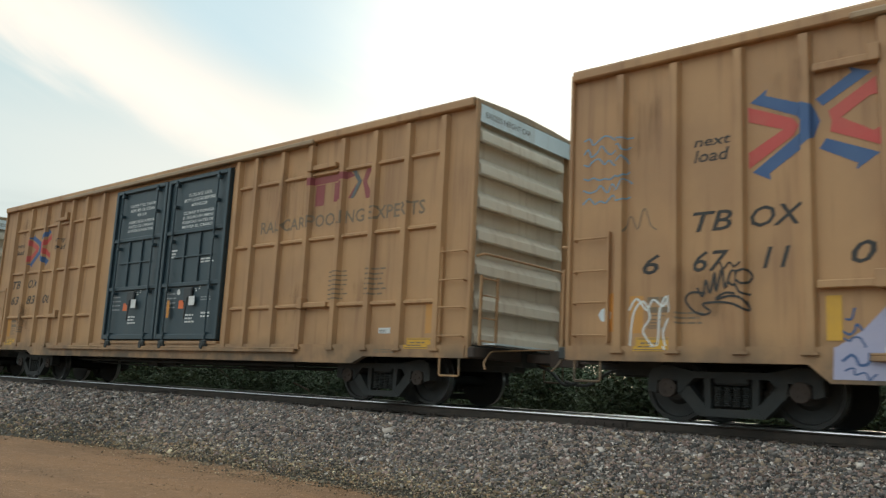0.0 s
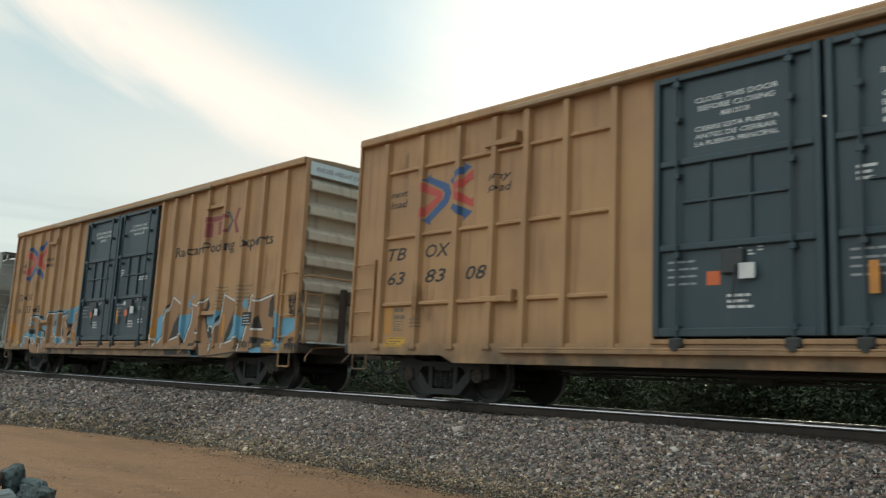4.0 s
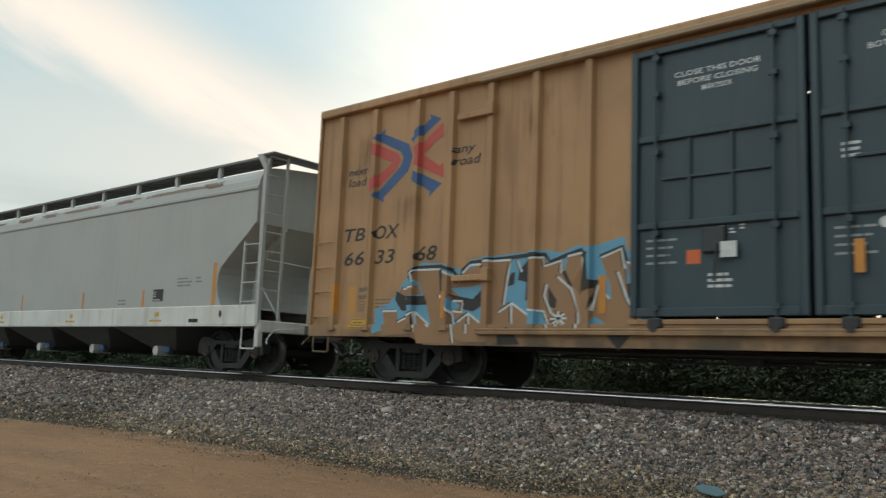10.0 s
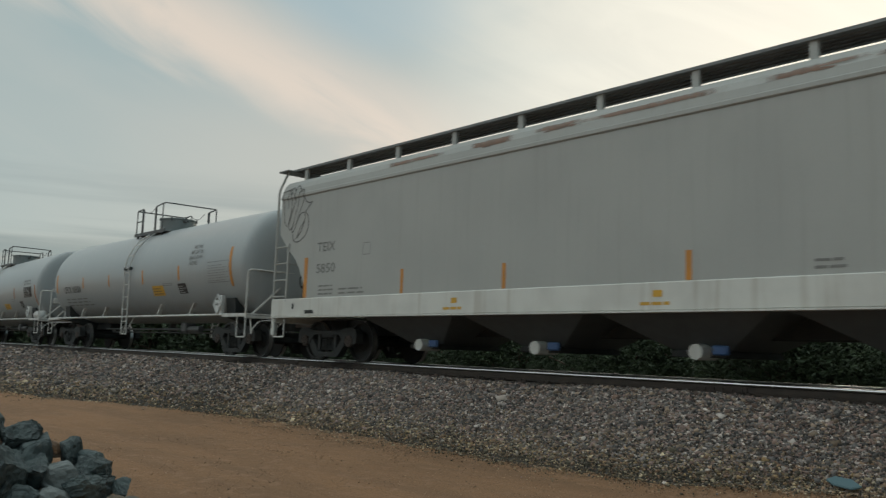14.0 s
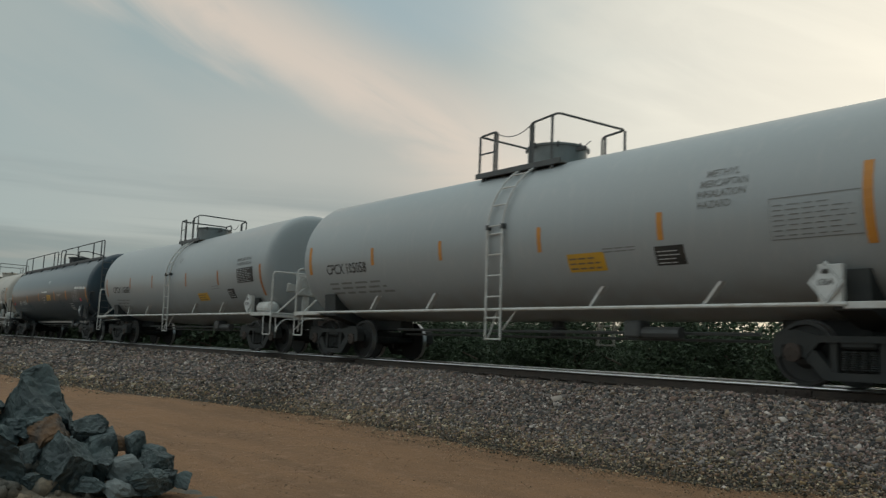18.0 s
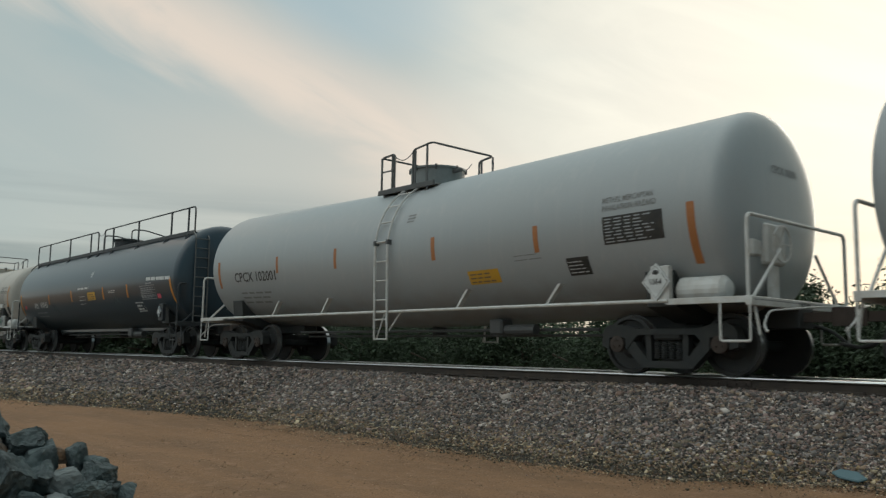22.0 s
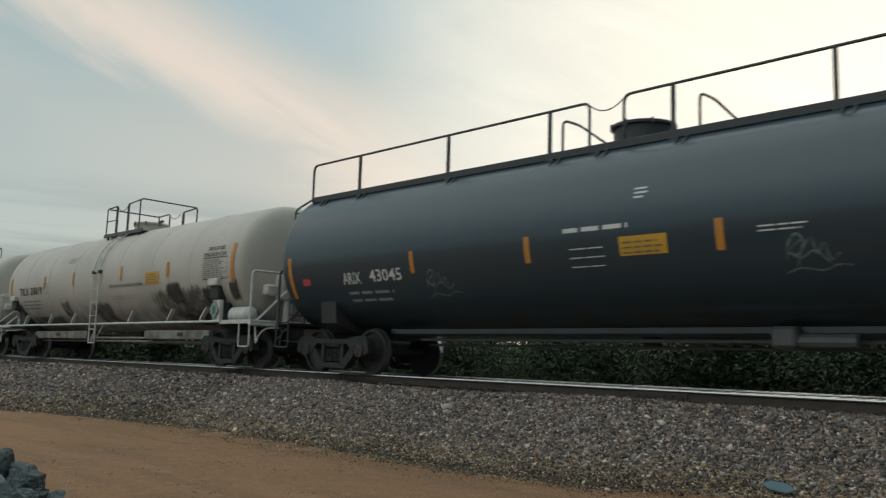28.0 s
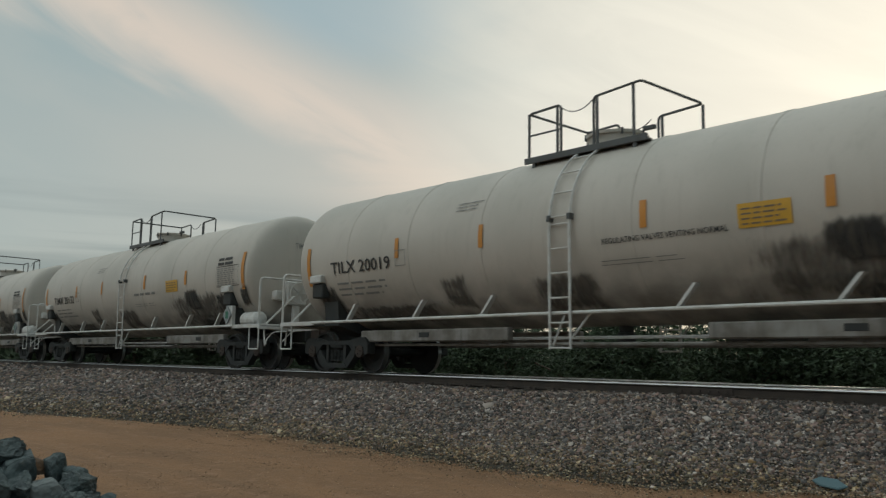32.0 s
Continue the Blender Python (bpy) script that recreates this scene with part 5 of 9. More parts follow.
def common_paint(paint, doors, seed):
    """Small stencils, reflectors and placards that every boxcar carries."""
    paint("reflector", rect_flat((-HALF + 0.62, -HALF + 0.72, 1.2, 1.75)), "orange", "faded orange reflector strip")
    for a, b in ((8.03, 8.58), (-8.32, -7.80)):
        paint("placard", rect_flat((a, b, 0.93, 1.12)), "yellow", "orange-yellow placard")
        paint("placard_border", line_flat([(a + 0.02, 0.95), (b - 0.02, 0.95), (b - 0.02, 1.10), (a + 0.02, 1.10)], 0.014, True), "ink_soft", layer=1)
        paint("placard_text", bars_flat(a + 0.08, b - 0.08, 0.98, 1.08, 2, 0.45, seed), "ink_soft", layer=1)
    paint("reflector", rect_flat((8.44, 8.66, 1.20, 1.70)), "orange_faded", "faded orange reflector panel")
    paint("reflector", rect_flat((-8.41, -8.20, 1.18, 1.70)), "orange_faded", "faded orange reflector panel")
    paint("stencil_box", line_flat([(-8.12, 1.25), (-7.88, 1.25), (-7.88, 1.42), (-8.12, 1.42)], 0.018, True), "ink_soft")
    paint("stencil_lines", bars_flat(-8.10, -7.90, 1.27, 1.40, 3, 0.4, seed + 9, 1), "ink_soft")
    paint("sill_text", bars_flat(7.3, 8.0, 0.86, 0.94, 2, 0.5, seed + 8, 3), "ink_soft")
    paint("small_stencils", merged(bars_flat(6.9, 7.5, 1.9, 2.45, 6, 0.35, seed + 1), bars_flat(5.9, 6.5, 1.85, 2.45, 7, 0.3, seed + 2),
                                   bars_flat(-8.14, -7.76, 1.46, 1.74, 2, 0.55, seed + 3, 2), bars_flat(-7.7, -7.3, 1.3, 1.5, 3, 0.4, seed + 4)), "ink_soft")


# the boxcar that leads: smooth sheets, broad posts
posts_a = [-8.56, -7.73, -6.82, -5.97, -5.05, -4.1, -3.2, 3.2, 4.1, 5.0, 5.95, 6.8, 7.7, 8.55]
doors_a = (-2.5, 0.0, 2.5)
car_a = build_boxcar("boxcar", 2.77, "tan steel boxcar with a large red and blue emblem", posts_a, doors_a, drop=(-6.0, -5.75, 5.75, 6.0), low=0.57)
pa = WallPainter(car_a, posts_a)
common_paint(pa, doors_a, 31)
blue, red = x_emblem(-5.92, 3.76, 1.62, 1.28)
pa("emblem", blue, "blue", "blue arrow emblem")
pa("emblem", red, "red", "red arrow emblem", 1)
pa("lettering", text_flat("next", -7.46, -6.95, 3.72, 0.14, 0.2), "ink")
pa("lettering", text_flat("load", -7.46, -6.97, 3.50, 0.17, 0.2), "ink")
pa("lettering", text_flat("any", -4.75, -4.32, 3.72, 0.14, 0.2), "ink")
pa("lettering", text_flat("road", -4.75, -4.25, 3.50, 0.17, 0.2), "ink")
pa("lettering", text_flat("TB", -7.48, -6.93, 2.54, 0.27, 0.25), "ink")
pa("lettering", text_flat("OX", -6.70, -6.02, 2.54, 0.27, 0.25), "ink")
for s_, u_, v_ in (("6", -8.22, -7.96), ("67", -7.48, -6.98), ("11", -6.55, -6.20), ("0", -5.50, -5.22)):
    pa("lettering", text_flat(s_, u_, v_, 2.0, 0.27, 0.25), "ink", "black italic number")

# the boxcar with a grid of posts and ribs
off_b = -17.92
posts_b = [p - off_b for p in (-26.45, -25.42, -24.45, -23.57, -22.84, -22.01, -21.09, -15.14, -14.50, -13.60, -12.72, -11.77, -10.88, -10.05, -9.20)]
doors_b = (-20.42 - off_b, -17.95 - off_b, -15.40 - off_b)
car_b = build_boxcar("boxcar", off_b, "tan steel boxcar with ribbed sides and dark double doors", posts_b, doors_b, (1.74, 3.05, 4.36))
pb = WallPainter(car_b, posts_b)
common_paint(pb, doors_b, 41)
pb("lettering", text_flat("RAILCAR POOLING EXPERTS", -14.27 - off_b, -9.62 - off_b, 3.30, 0.25), "ink_soft", "dark faded slogan")
ma, sl = rail_emblem(-12.82 - off_b, -10.95 - off_b, 3.72, 4.42)
pb("emblem", ma, "maroon", "maroon emblem")
pb("emblem", sl, "slate", "slate chevron", 1)
blue, red = x_emblem(-24.75 - off_b, 3.72, 1.35, 1.05)
pb("emblem", blue, "blue", "blue arrow emblem")
pb("emblem", red, "red", "red arrow emblem", 1)
for s_, u_, v_, z_, h_ in (("next", -26.33, -25.84, 3.86, 0.13), ("load", -26.33, -25.84, 3.64, 0.15), ("any", -23.75, -23.2, 3.86, 0.13), ("road", -23.75, -23.2, 3.64, 0.15)):
    pb("lettering", text_flat(s_, u_ - off_b, v_ - off_b, z_, h_, 0.2), "ink")
for s_, u_, v_ in (("TB", -26.33, -25.80), ("OX", -25.27, -24.62)):
    pb("lettering", text_flat(s_, u_ - off_b, v_ - off_b, 2.60, 0.24, 0.25), "ink")
for s_, u_, v_ in (("63", -26.30, -25.80), ("83", -25.25, -24.70), ("08", -24.2, -23.7)):
    pb("lettering", text_flat(s_, u_ - off_b, v_ - off_b, 2.13, 0.24, 0.25), "ink", "black italic number")
door_paint(car_b, doors_b[0], doors_b[1], 1.09, 4.90, True, 2)
door_paint(car_b, doors_b[1], doors_b[2], 1.09, 4.90, False, 2)

# the boxcar with spray paint along its foot
off_c = -38.65
posts_c = [p - off_c for p in (-47.40, -46.50, -45.44, -44.66, -43.82, -42.93, -41.98, -36.04, -35.29, -34.39, -33.50, -32.64, -31.69, -30.90, -29.98)]
doors_c = (-41.30 - off_c, -38.85 - off_c, -36.30 - off_c)
car_c = build_boxcar("boxcar", off_c, "tan steel boxcar with dark blue double doors and blue-white graffiti", posts_c, doors_c, end_mat="endtan", brake=True)
pc = WallPainter(car_c, posts_c)
common_paint(pc, doors_c, 51)
for s_, u_, v_ in (("Railcar", 3.47, 4.93), ("Pooling", 5.10, 6.50), ("Experts", 6.73, 8.20)):
    pc("lettering", text_flat(s_, u_, v_, 3.32, 0.27), "ink", "black slogan")
ma, sl = rail_emblem(-33.75 - off_c, -32.0 - off_c, 3.72, 4.35)
pc("emblem", ma, "maroon", "maroon emblem")
pc("emblem", sl, "slate", "slate chevron", 1)
blue, red = x_emblem(-45.72 - off_c, 3.92, 1.74, 1.45)
pc("emblem", blue, "blue", "blue arrow emblem")
pc("emblem", red, "red", "red arrow emblem", 1)
for s_, u_, v_, z_, h_ in (("next", -47.22, -46.72, 3.81, 0.14), ("load", -47.22, -46.72, 3.59, 0.16), ("any", -44.62, -44.17, 3.90, 0.14), ("road", -44.62, -44.05, 3.68, 0.16),
                          ("TB", -47.25, -46.70, 2.55, 0.24), ("OX", -46.45, -45.84, 2.55, 0.24), ("66", -47.22, -46.70, 2.10, 0.25), ("33", -46.42, -45.92, 2.10, 0.25), ("68", -45.40, -44.93, 2.10, 0.25)):
    pc("lettering", text_flat(s_, u_ - off_c, v_ - off_c, z_, h_, 0.2), "ink")
door_paint(car_c, doors_c[0], doors_c[1], 1.09, 4.90, True, 3)
door_paint(car_c, doors_c[1], doors_c[2], 1.09, 4.90, False, 3)

pa("round_decal", poly_flat([(-8.8 + 0.1 * math.cos(k * 0.449), 1.44 + 0.1 * math.sin(k * 0.449)) for k in range(14)]), "whiteblue", "pale round decal")
pb("white_label", rect_flat((7.33, 7.62, 1.20, 1.30)), "white", "small white label")
pb("label_text", bars_flat(7.36, 7.6, 1.22, 1.28, 2, 0.5, 66, 3), "ink_grey", layer=1)

# weather stains down the sides
rng_w = random.Random(77)
for painter in (pa, pb, pc):
    for k in range(9):
        x0 = rng_w.choice((rng_w.uniform(-9.1, -4.2), rng_w.uniform(2.9, 7.6)))
        w = rng_w.uniform(0.5, 1.6)
        z1 = rng_w.choice((4.95, 4.95, 3.6, 2.4))
        painter("weather_stain", rect_flat((x0, x0 + w, max(1.02, z1 - rng_w.uniform(0.9, 2.4)), z1)), "wallwash", "brown weather stain", -0.6)

# spray paint on the last boxcar: broad shapes in sky blue, brown, black and white
BLUE = [
    [(2.31, 1.54), (2.68, 1.62), (3.31, 1.93), (3.85, 1.65), (4.7, 1.81), (5.23, 1.66), (5.98, 1.79), (6.21, 1.82), (6.83, 1.75), (7.52, 1.42), (7.32, 1.09), (7.0, 1.09), (5.88, 0.93), (5.82, 0.69), (5.01, 0.67), (4.17, 1.14), (3.34, 1.31), (2.97, 0.98), (2.61, 0.91), (2.71, 1.17), (2.8, 1.38)],
    [(8.38, 1.74), (8.54, 1.81), (8.72, 1.67), (8.78, 1.57), (9.37, 1.56), (9.41, 1.35), (8.87, 1.1), (8.86, 0.84), (8.6, 0.84), (8.61, 1.57), (8.41, 1.62)],
    [(7.67, 0.91), (8.15, 0.91), (8.15, 0.79), (7.67, 0.79)],
    [(4.87, 0.87), (5.29, 0.87), (5.33, 0.69), (4.91, 0.69)],
]
BROWN = [
    [(3.6, 2.25), (4.04, 2.04), (4.03, 1.79), (3.75, 1.5), (3.58, 1.1), (4.3, 1.26), (4.35, 0.94), (4.18, 0.9), (2.65, 0.85), (3.11, 1.16), (3.32, 1.65), (3.42, 1.87)],
    [(2.33, 1.23), (2.76, 1.09), (2.73, 0.88), (1.98, 0.75), (2.18, 0.96)],
    [(4.65, 2.03), (4.96, 1.96), (5.47, 2.15), (5.51, 1.96), (5.32, 1.78), (5.49, 1.49), (5.88, 0.8), (5.76, 0.69), (5.33, 0.68), (5.25, 1.05), (4.99, 1.08), (4.73, 0.92), (4.26, 0.7), (4.18, 0.85), (4.38, 1.04), (4.67, 1.52), (4.7, 1.81)],
    [(6.23, 2.21), (6.78, 2.03), (6.72, 1.71), (6.45, 1.24), (6.37, 1.0), (7.03, 1.16), (7.06, 0.8), (5.82, 0.69), (5.87, 1.11), (6.1, 1.51), (6.18, 1.78)],
    [(7.46, 2.15), (7.77, 1.99), (8.41, 2.12), (8.29, 1.95), (8.27, 1.63), (8.47, 1.58), (8.54, 1.19), (8.58, 1.07), (7.99, 1.08), (7.67, 1.15), (7.65, 0.8), (7.11, 0.8), (7.32, 1.3), (7.42, 1.71)],
]
BLACK = [
    [(4.03, 1.84), (4.09, 1.29), (3.8, 1.15), (3.54, 1.08), (3.75, 1.5)],
    [(3.48, 0.9), (4.18, 0.9), (4.19, 0.7), (3.49, 0.7)],
    [(4.99, 1.58), (5.19, 1.27), (4.98, 1.27)],
    [(5.47, 2.15), (5.57, 1.95), (5.42, 1.73), (5.49, 1.49), (5.85, 1.3), (5.81, 1.15), (5.6, 1.14), (5.32, 1.78)],
    [(4.7, 0.94), (4.99, 1.08), (5.28, 1.03), (5.34, 0.71), (5.06, 0.87), (4.8, 0.84)],
    [(6.78, 2.01), (6.81, 1.53), (6.62, 1.19), (6.37, 0.97), (6.45, 1.24), (6.72, 1.71)],
    [(7.84, 1.67), (8.04, 1.33), (7.71, 1.34)],
    [(8.41, 2.12), (8.46, 1.62), (8.29, 1.63), (8.26, 1.95)],
    [(7.67, 1.15), (8.15, 1.12), (8.15, 0.91), (7.67, 0.92)],
    [(8.61, 1.38), (8.7, 1.34), (8.69, 1.09), (8.6, 1.09)],
]
WHITE = [
    [(4.04, 2.04), (3.6, 2.24), (3.42, 1.87), (3.32, 1.63), (3.11, 1.16), (2.65, 0.86)],
    [(3.57, 1.09), (3.95, 1.17), (4.32, 1.26)],
    [(5.47, 2.14), (4.96, 1.95), (4.65, 2.02), (4.7, 1.81), (4.67, 1.52), (4.38, 1.03)],
    [(6.78, 2.02), (6.24, 2.2), (6.18, 1.78), (6.1, 1.51), (5.87, 1.11), (5.82, 0.82)],
    [(6.37, 0.88), (6.38, 0.99), (7.03, 1.16)],
    [(8.4, 2.11), (7.77, 1.98), (7.47, 2.15), (7.42, 1.71), (7.32, 1.3), (7.12, 0.81)],
    [(4.98, 1.26), (5.21, 1.26)],
    [(7.69, 1.33), (8.06, 1.32)],
    [(2.33, 1.23), (2.76, 1.09)],
    [(5.59, 1.3), (5.59, 1.43), (5.85, 1.42)],
]
BLOB = [
    (4.45, 2.02, 0.05, 0.1),
    (4.63, 2.2, 0.04, 0.05),
    (5.78, 2.17, 0.06, 0.09),
    (5.76, 1.94, 0.04, 0.04),
    (6.82, 2.07, 0.03, 0.06),
    (7.15, 1.94, 0.09, 0.09),
]
FBLUE = [
    [(-7.71, 1.28), (-7.33, 1.4), (-7.18, 1.55), (-7.03, 1.74), (-6.83, 1.93), (-6.63, 2.06), (-6.17, 2.03), (-5.73, 1.9), (-5.55, 2.06), (-4.96, 2.1), (-4.11, 2.13), (-3.79, 2.07), (-3.52, 2.18), (-3.33, 2.12), (-2.75, 2.25), (-2.72, 2.04), (-2.5, 2.07), (-2.37, 1.98), (-2.38, 1.8), (-2.3, 1.7), (-2.27, 1.05), (-2.46, 1.02), (-3.53, 0.99), (-4.32, 1.0), (-5.27, 0.96), (-6.36, 0.96), (-7.14, 0.96), (-7.52, 0.88), (-7.68, 0.84)],
]
FBROWN = [
    [(-6.73, 1.95), (-6.19, 1.94), (-6.14, 1.41), (-5.88, 1.18), (-5.8, 0.93), (-5.81, 0.69), (-6.6, 0.68), (-6.66, 0.85), (-7.43, 0.81), (-7.49, 1.24), (-7.16, 1.24), (-7.12, 1.04), (-6.71, 1.2), (-6.34, 0.96), (-6.45, 1.27), (-6.63, 1.69), (-6.77, 1.81)],
    [(-7.13, 1.61), (-6.92, 1.66), (-6.66, 1.68), (-6.6, 1.52), (-6.91, 1.49), (-7.07, 1.47)],
    [(-6.17, 1.92), (-5.94, 1.8), (-5.74, 1.69), (-5.7, 1.86), (-5.31, 1.97), (-5.3, 1.65), (-5.48, 1.61), (-5.95, 1.61), (-5.68, 1.4), (-5.67, 1.18), (-5.55, 1.17), (-5.32, 1.03), (-5.27, 0.89), (-5.09, 0.91), (-5.12, 0.72), (-5.62, 0.71), (-5.79, 0.78), (-5.78, 1.05), (-5.88, 1.2), (-5.72, 1.31), (-5.92, 1.41), (-6.09, 1.52)],
    [(-5.31, 1.99), (-4.71, 2.01), (-4.77, 1.8), (-4.86, 1.28), (-4.69, 1.33), (-4.37, 1.13), (-4.4, 0.89), (-4.74, 0.82), (-5.29, 0.84), (-5.31, 1.0), (-5.25, 1.5)],
    [(-4.39, 2.0), (-4.09, 2.01), (-4.04, 1.88), (-3.78, 1.93), (-3.76, 1.76), (-3.62, 1.56), (-3.5, 1.29), (-3.47, 0.9), (-3.6, 0.83), (-3.96, 0.9), (-4.1, 1.2), (-4.37, 1.2), (-4.42, 1.37), (-4.39, 1.82)],
    [(-3.69, 2.01), (-3.38, 2.06), (-3.39, 1.68), (-3.47, 1.42), (-3.17, 1.57), (-2.95, 1.34), (-2.99, 1.6), (-3.14, 1.96), (-2.78, 2.09), (-2.74, 1.75), (-2.67, 1.34), (-2.49, 1.02), (-2.63, 0.93), (-2.94, 0.93), (-3.13, 1.06), (-3.24, 1.12), (-3.31, 0.9), (-3.47, 0.9), (-3.49, 1.29), (-3.62, 1.59), (-3.74, 1.79)],
    [(-2.73, 1.88), (-2.4, 1.7), (-2.64, 1.54)],
]
FBLACK = [
    [(-7.18, 1.59), (-6.96, 1.49), (-6.89, 1.23), (-7.05, 1.25), (-7.2, 1.43)],
    [(-6.96, 1.49), (-6.52, 1.49), (-6.46, 1.34), (-6.87, 1.33)],
    [(-5.95, 1.5), (-5.47, 1.41), (-5.23, 1.61), (-5.26, 1.32), (-5.46, 1.21), (-5.67, 1.25), (-5.68, 1.4), (-5.89, 1.41)],
    [(-4.83, 1.59), (-4.72, 1.8), (-4.64, 1.82), (-4.66, 1.62)],
    [(-4.56, 1.85), (-4.39, 2.0), (-4.42, 1.65), (-4.59, 1.69)],
    [(-4.03, 1.57), (-3.87, 1.36), (-3.89, 1.24), (-4.01, 1.26)],
    [(-3.38, 2.06), (-3.33, 2.01), (-3.3, 1.64), (-3.15, 1.64), (-3.13, 1.56), (-3.43, 1.45), (-3.47, 1.42), (-3.39, 1.68)],
    [(-2.77, 2.07), (-2.73, 1.88), (-2.71, 1.56), (-2.41, 1.64), (-2.63, 1.43), (-2.69, 1.34), (-2.74, 1.75)],
    [(-2.94, 0.9), (-2.53, 0.93), (-2.8, 0.62), (-3.01, 0.87)],
    [(-4.91, 0.86), (-4.74, 0.96), (-4.57, 0.82), (-4.48, 0.69), (-4.9, 0.68)],
]
FEDGE = [
    [(-6.82, 1.79), (-6.7, 1.98), (-6.17, 1.98), (-5.92, 1.91), (-5.77, 1.75), (-5.7, 1.9), (-5.54, 2.01), (-4.69, 2.05), (-4.4, 2.07), (-4.09, 2.06), (-4.0, 1.94), (-3.71, 2.03), (-3.44, 2.1), (-3.33, 2.01)],
    [(-3.14, 1.98), (-2.78, 2.1), (-2.71, 1.88), (-2.38, 1.72)],
    [(-6.19, 1.93), (-6.13, 1.41)],
    [(-5.31, 1.98), (-5.25, 1.5)],
    [(-4.39, 2.0), (-4.41, 1.37)],
    [(-3.76, 1.79), (-3.49, 1.3)],
]
FWHITE = [
    [(-6.74, 1.73), (-6.8, 1.89), (-6.7, 1.94), (-6.19, 1.93)],
    [(-6.14, 1.91), (-5.91, 1.81), (-5.74, 1.69)],
    [(-5.7, 1.84), (-5.54, 1.97), (-5.33, 1.97)],
    [(-5.27, 2.01), (-4.73, 2.01), (-4.77, 1.8), (-4.84, 1.31)],
    [(-4.6, 1.99), (-4.51, 1.81)],
    [(-4.39, 2.0), (-4.13, 2.02), (-4.1, 1.88), (-3.8, 1.95), (-3.8, 1.76)],
    [(-3.69, 2.01), (-3.44, 2.05), (-3.38, 1.94), (-3.41, 1.68)],
    [(-3.12, 1.96), (-2.8, 2.07), (-2.74, 1.78)],
    [(-2.71, 1.88), (-2.41, 1.7)],
    [(-3.86, 1.71), (-3.62, 1.52), (-3.5, 1.22), (-3.49, 0.9)],
    [(-4.05, 1.6), (-4.09, 1.43), (-3.96, 1.16)],
    [(-4.94, 1.19), (-4.69, 1.33), (-4.37, 1.13)],
    [(-5.78, 1.04), (-5.55, 1.18), (-5.32, 1.03)],
    [(-7.12, 1.04), (-6.71, 1.21), (-6.34, 0.96)],
    [(-7.5, 1.24), (-7.16, 1.24)],
    [(-6.19, 1.49), (-5.88, 1.15), (-5.8, 0.69)],
    [(-6.71, 1.19), (-6.69, 0.89)],
    [(-5.55, 1.16), (-5.54, 0.85)],
    [(-4.7, 1.31), (-4.69, 1.0)],
    [(-4.37, 1.22), (-4.1, 1.2), (-3.98, 0.91)],
    [(-2.85, 1.74), (-2.7, 1.34), (-2.49, 1.02)],
    [(-3.26, 1.19), (-3.17, 1.56), (-2.99, 1.36)],
    [(-7.02, 1.62), (-6.73, 1.65)],
    [(-5.89, 1.39), (-5.68, 1.38), (-5.69, 1.2), (-5.89, 1.22)],
    [(-3.98, 1.08), (-3.69, 1.09)],
    [(-3.84, 1.19), (-3.84, 0.96)],
    [(-3.94, 1.16), (-3.72, 0.99)],
    [(-3.73, 1.16), (-3.94, 1.0)],
]


def spray(paint, shapes, mat, label, layer):
    for o in shapes:
        paint("spray_shape", poly_flat(o), mat, label, layer)


spray(pc, BLUE, "skyblue", "sky blue spray paint", 0)
spray(pc, FBLUE, "skyblue", "sky blue spray paint", 0)
spray(pc, BROWN, "spraybrown", "brown spray-painted letter shape", 1)
spray(pc, FBROWN, "spraybrown", "brown spray-painted letter shape", 1)
spray(pc, BLACK, "ink", "black spray-painted shade", 2)
spray(pc, FBLACK, "ink", "black spray-painted shade", 2)
for o in FEDGE:
    pc("spray_outline", line_flat(o, 0.06), "ink", "black spray-painted outline", 2)
for line in FWHITE:
    pc("spray_outline", line_flat(line, 0.036), "spraywhite", "white spray-painted outline", 3)
    pc("spray_outline", line_flat([(a - 0.035, b + 0.015) for a, b in line], 0.025), "ink", "black spray-painted outline", 2)
for o in BROWN:
    pc("spray_outline", line_flat(o, 0.03, True), "ink", "black spray-painted outline", 2)
for line in WHITE:
    pc("spray_outline", line_flat(line, 0.045), "spraywhite", "white spray-painted outline", 3)
    pc("spray_outline", line_flat([(a - 0.045, b + 0.02) for a, b in line], 0.03), "ink", "black spray-painted outline", 2)
for i, (cx, cz, rx, rz) in enumerate(BLOB):
    pc("spray_shape", blob_flat(cx + 0.06, cz, rx * 1.3, rz * 1.3, i, 18, 0.15), "skyblue", "sky blue spray spot", 1)
for cx, z0, z1 in ((-35.95, 1.15, 1.65), (-32.35, 1.15, 1.72), (-30.08, 1.16, 2.12), (-44.7, 1.1, 1.55), (-41.75, 1.15, 1.7)):
    pc("reflector", rect_flat((cx - off_c - 0.06, cx - off_c + 0.06, z0, z1)), "orange", "orange reflector strip", 4)
pc("data_plate", rect_flat((-31.5 - off_c, -31.05 - off_c, 1.42, 1.74)), "ink", "black and white data plate", 4)
pc("data_marks", bars_flat(-31.46 - off_c, -31.1 - off_c, 1.46, 1.72, 4, 0.3, 77, 3), "white", "", 5)
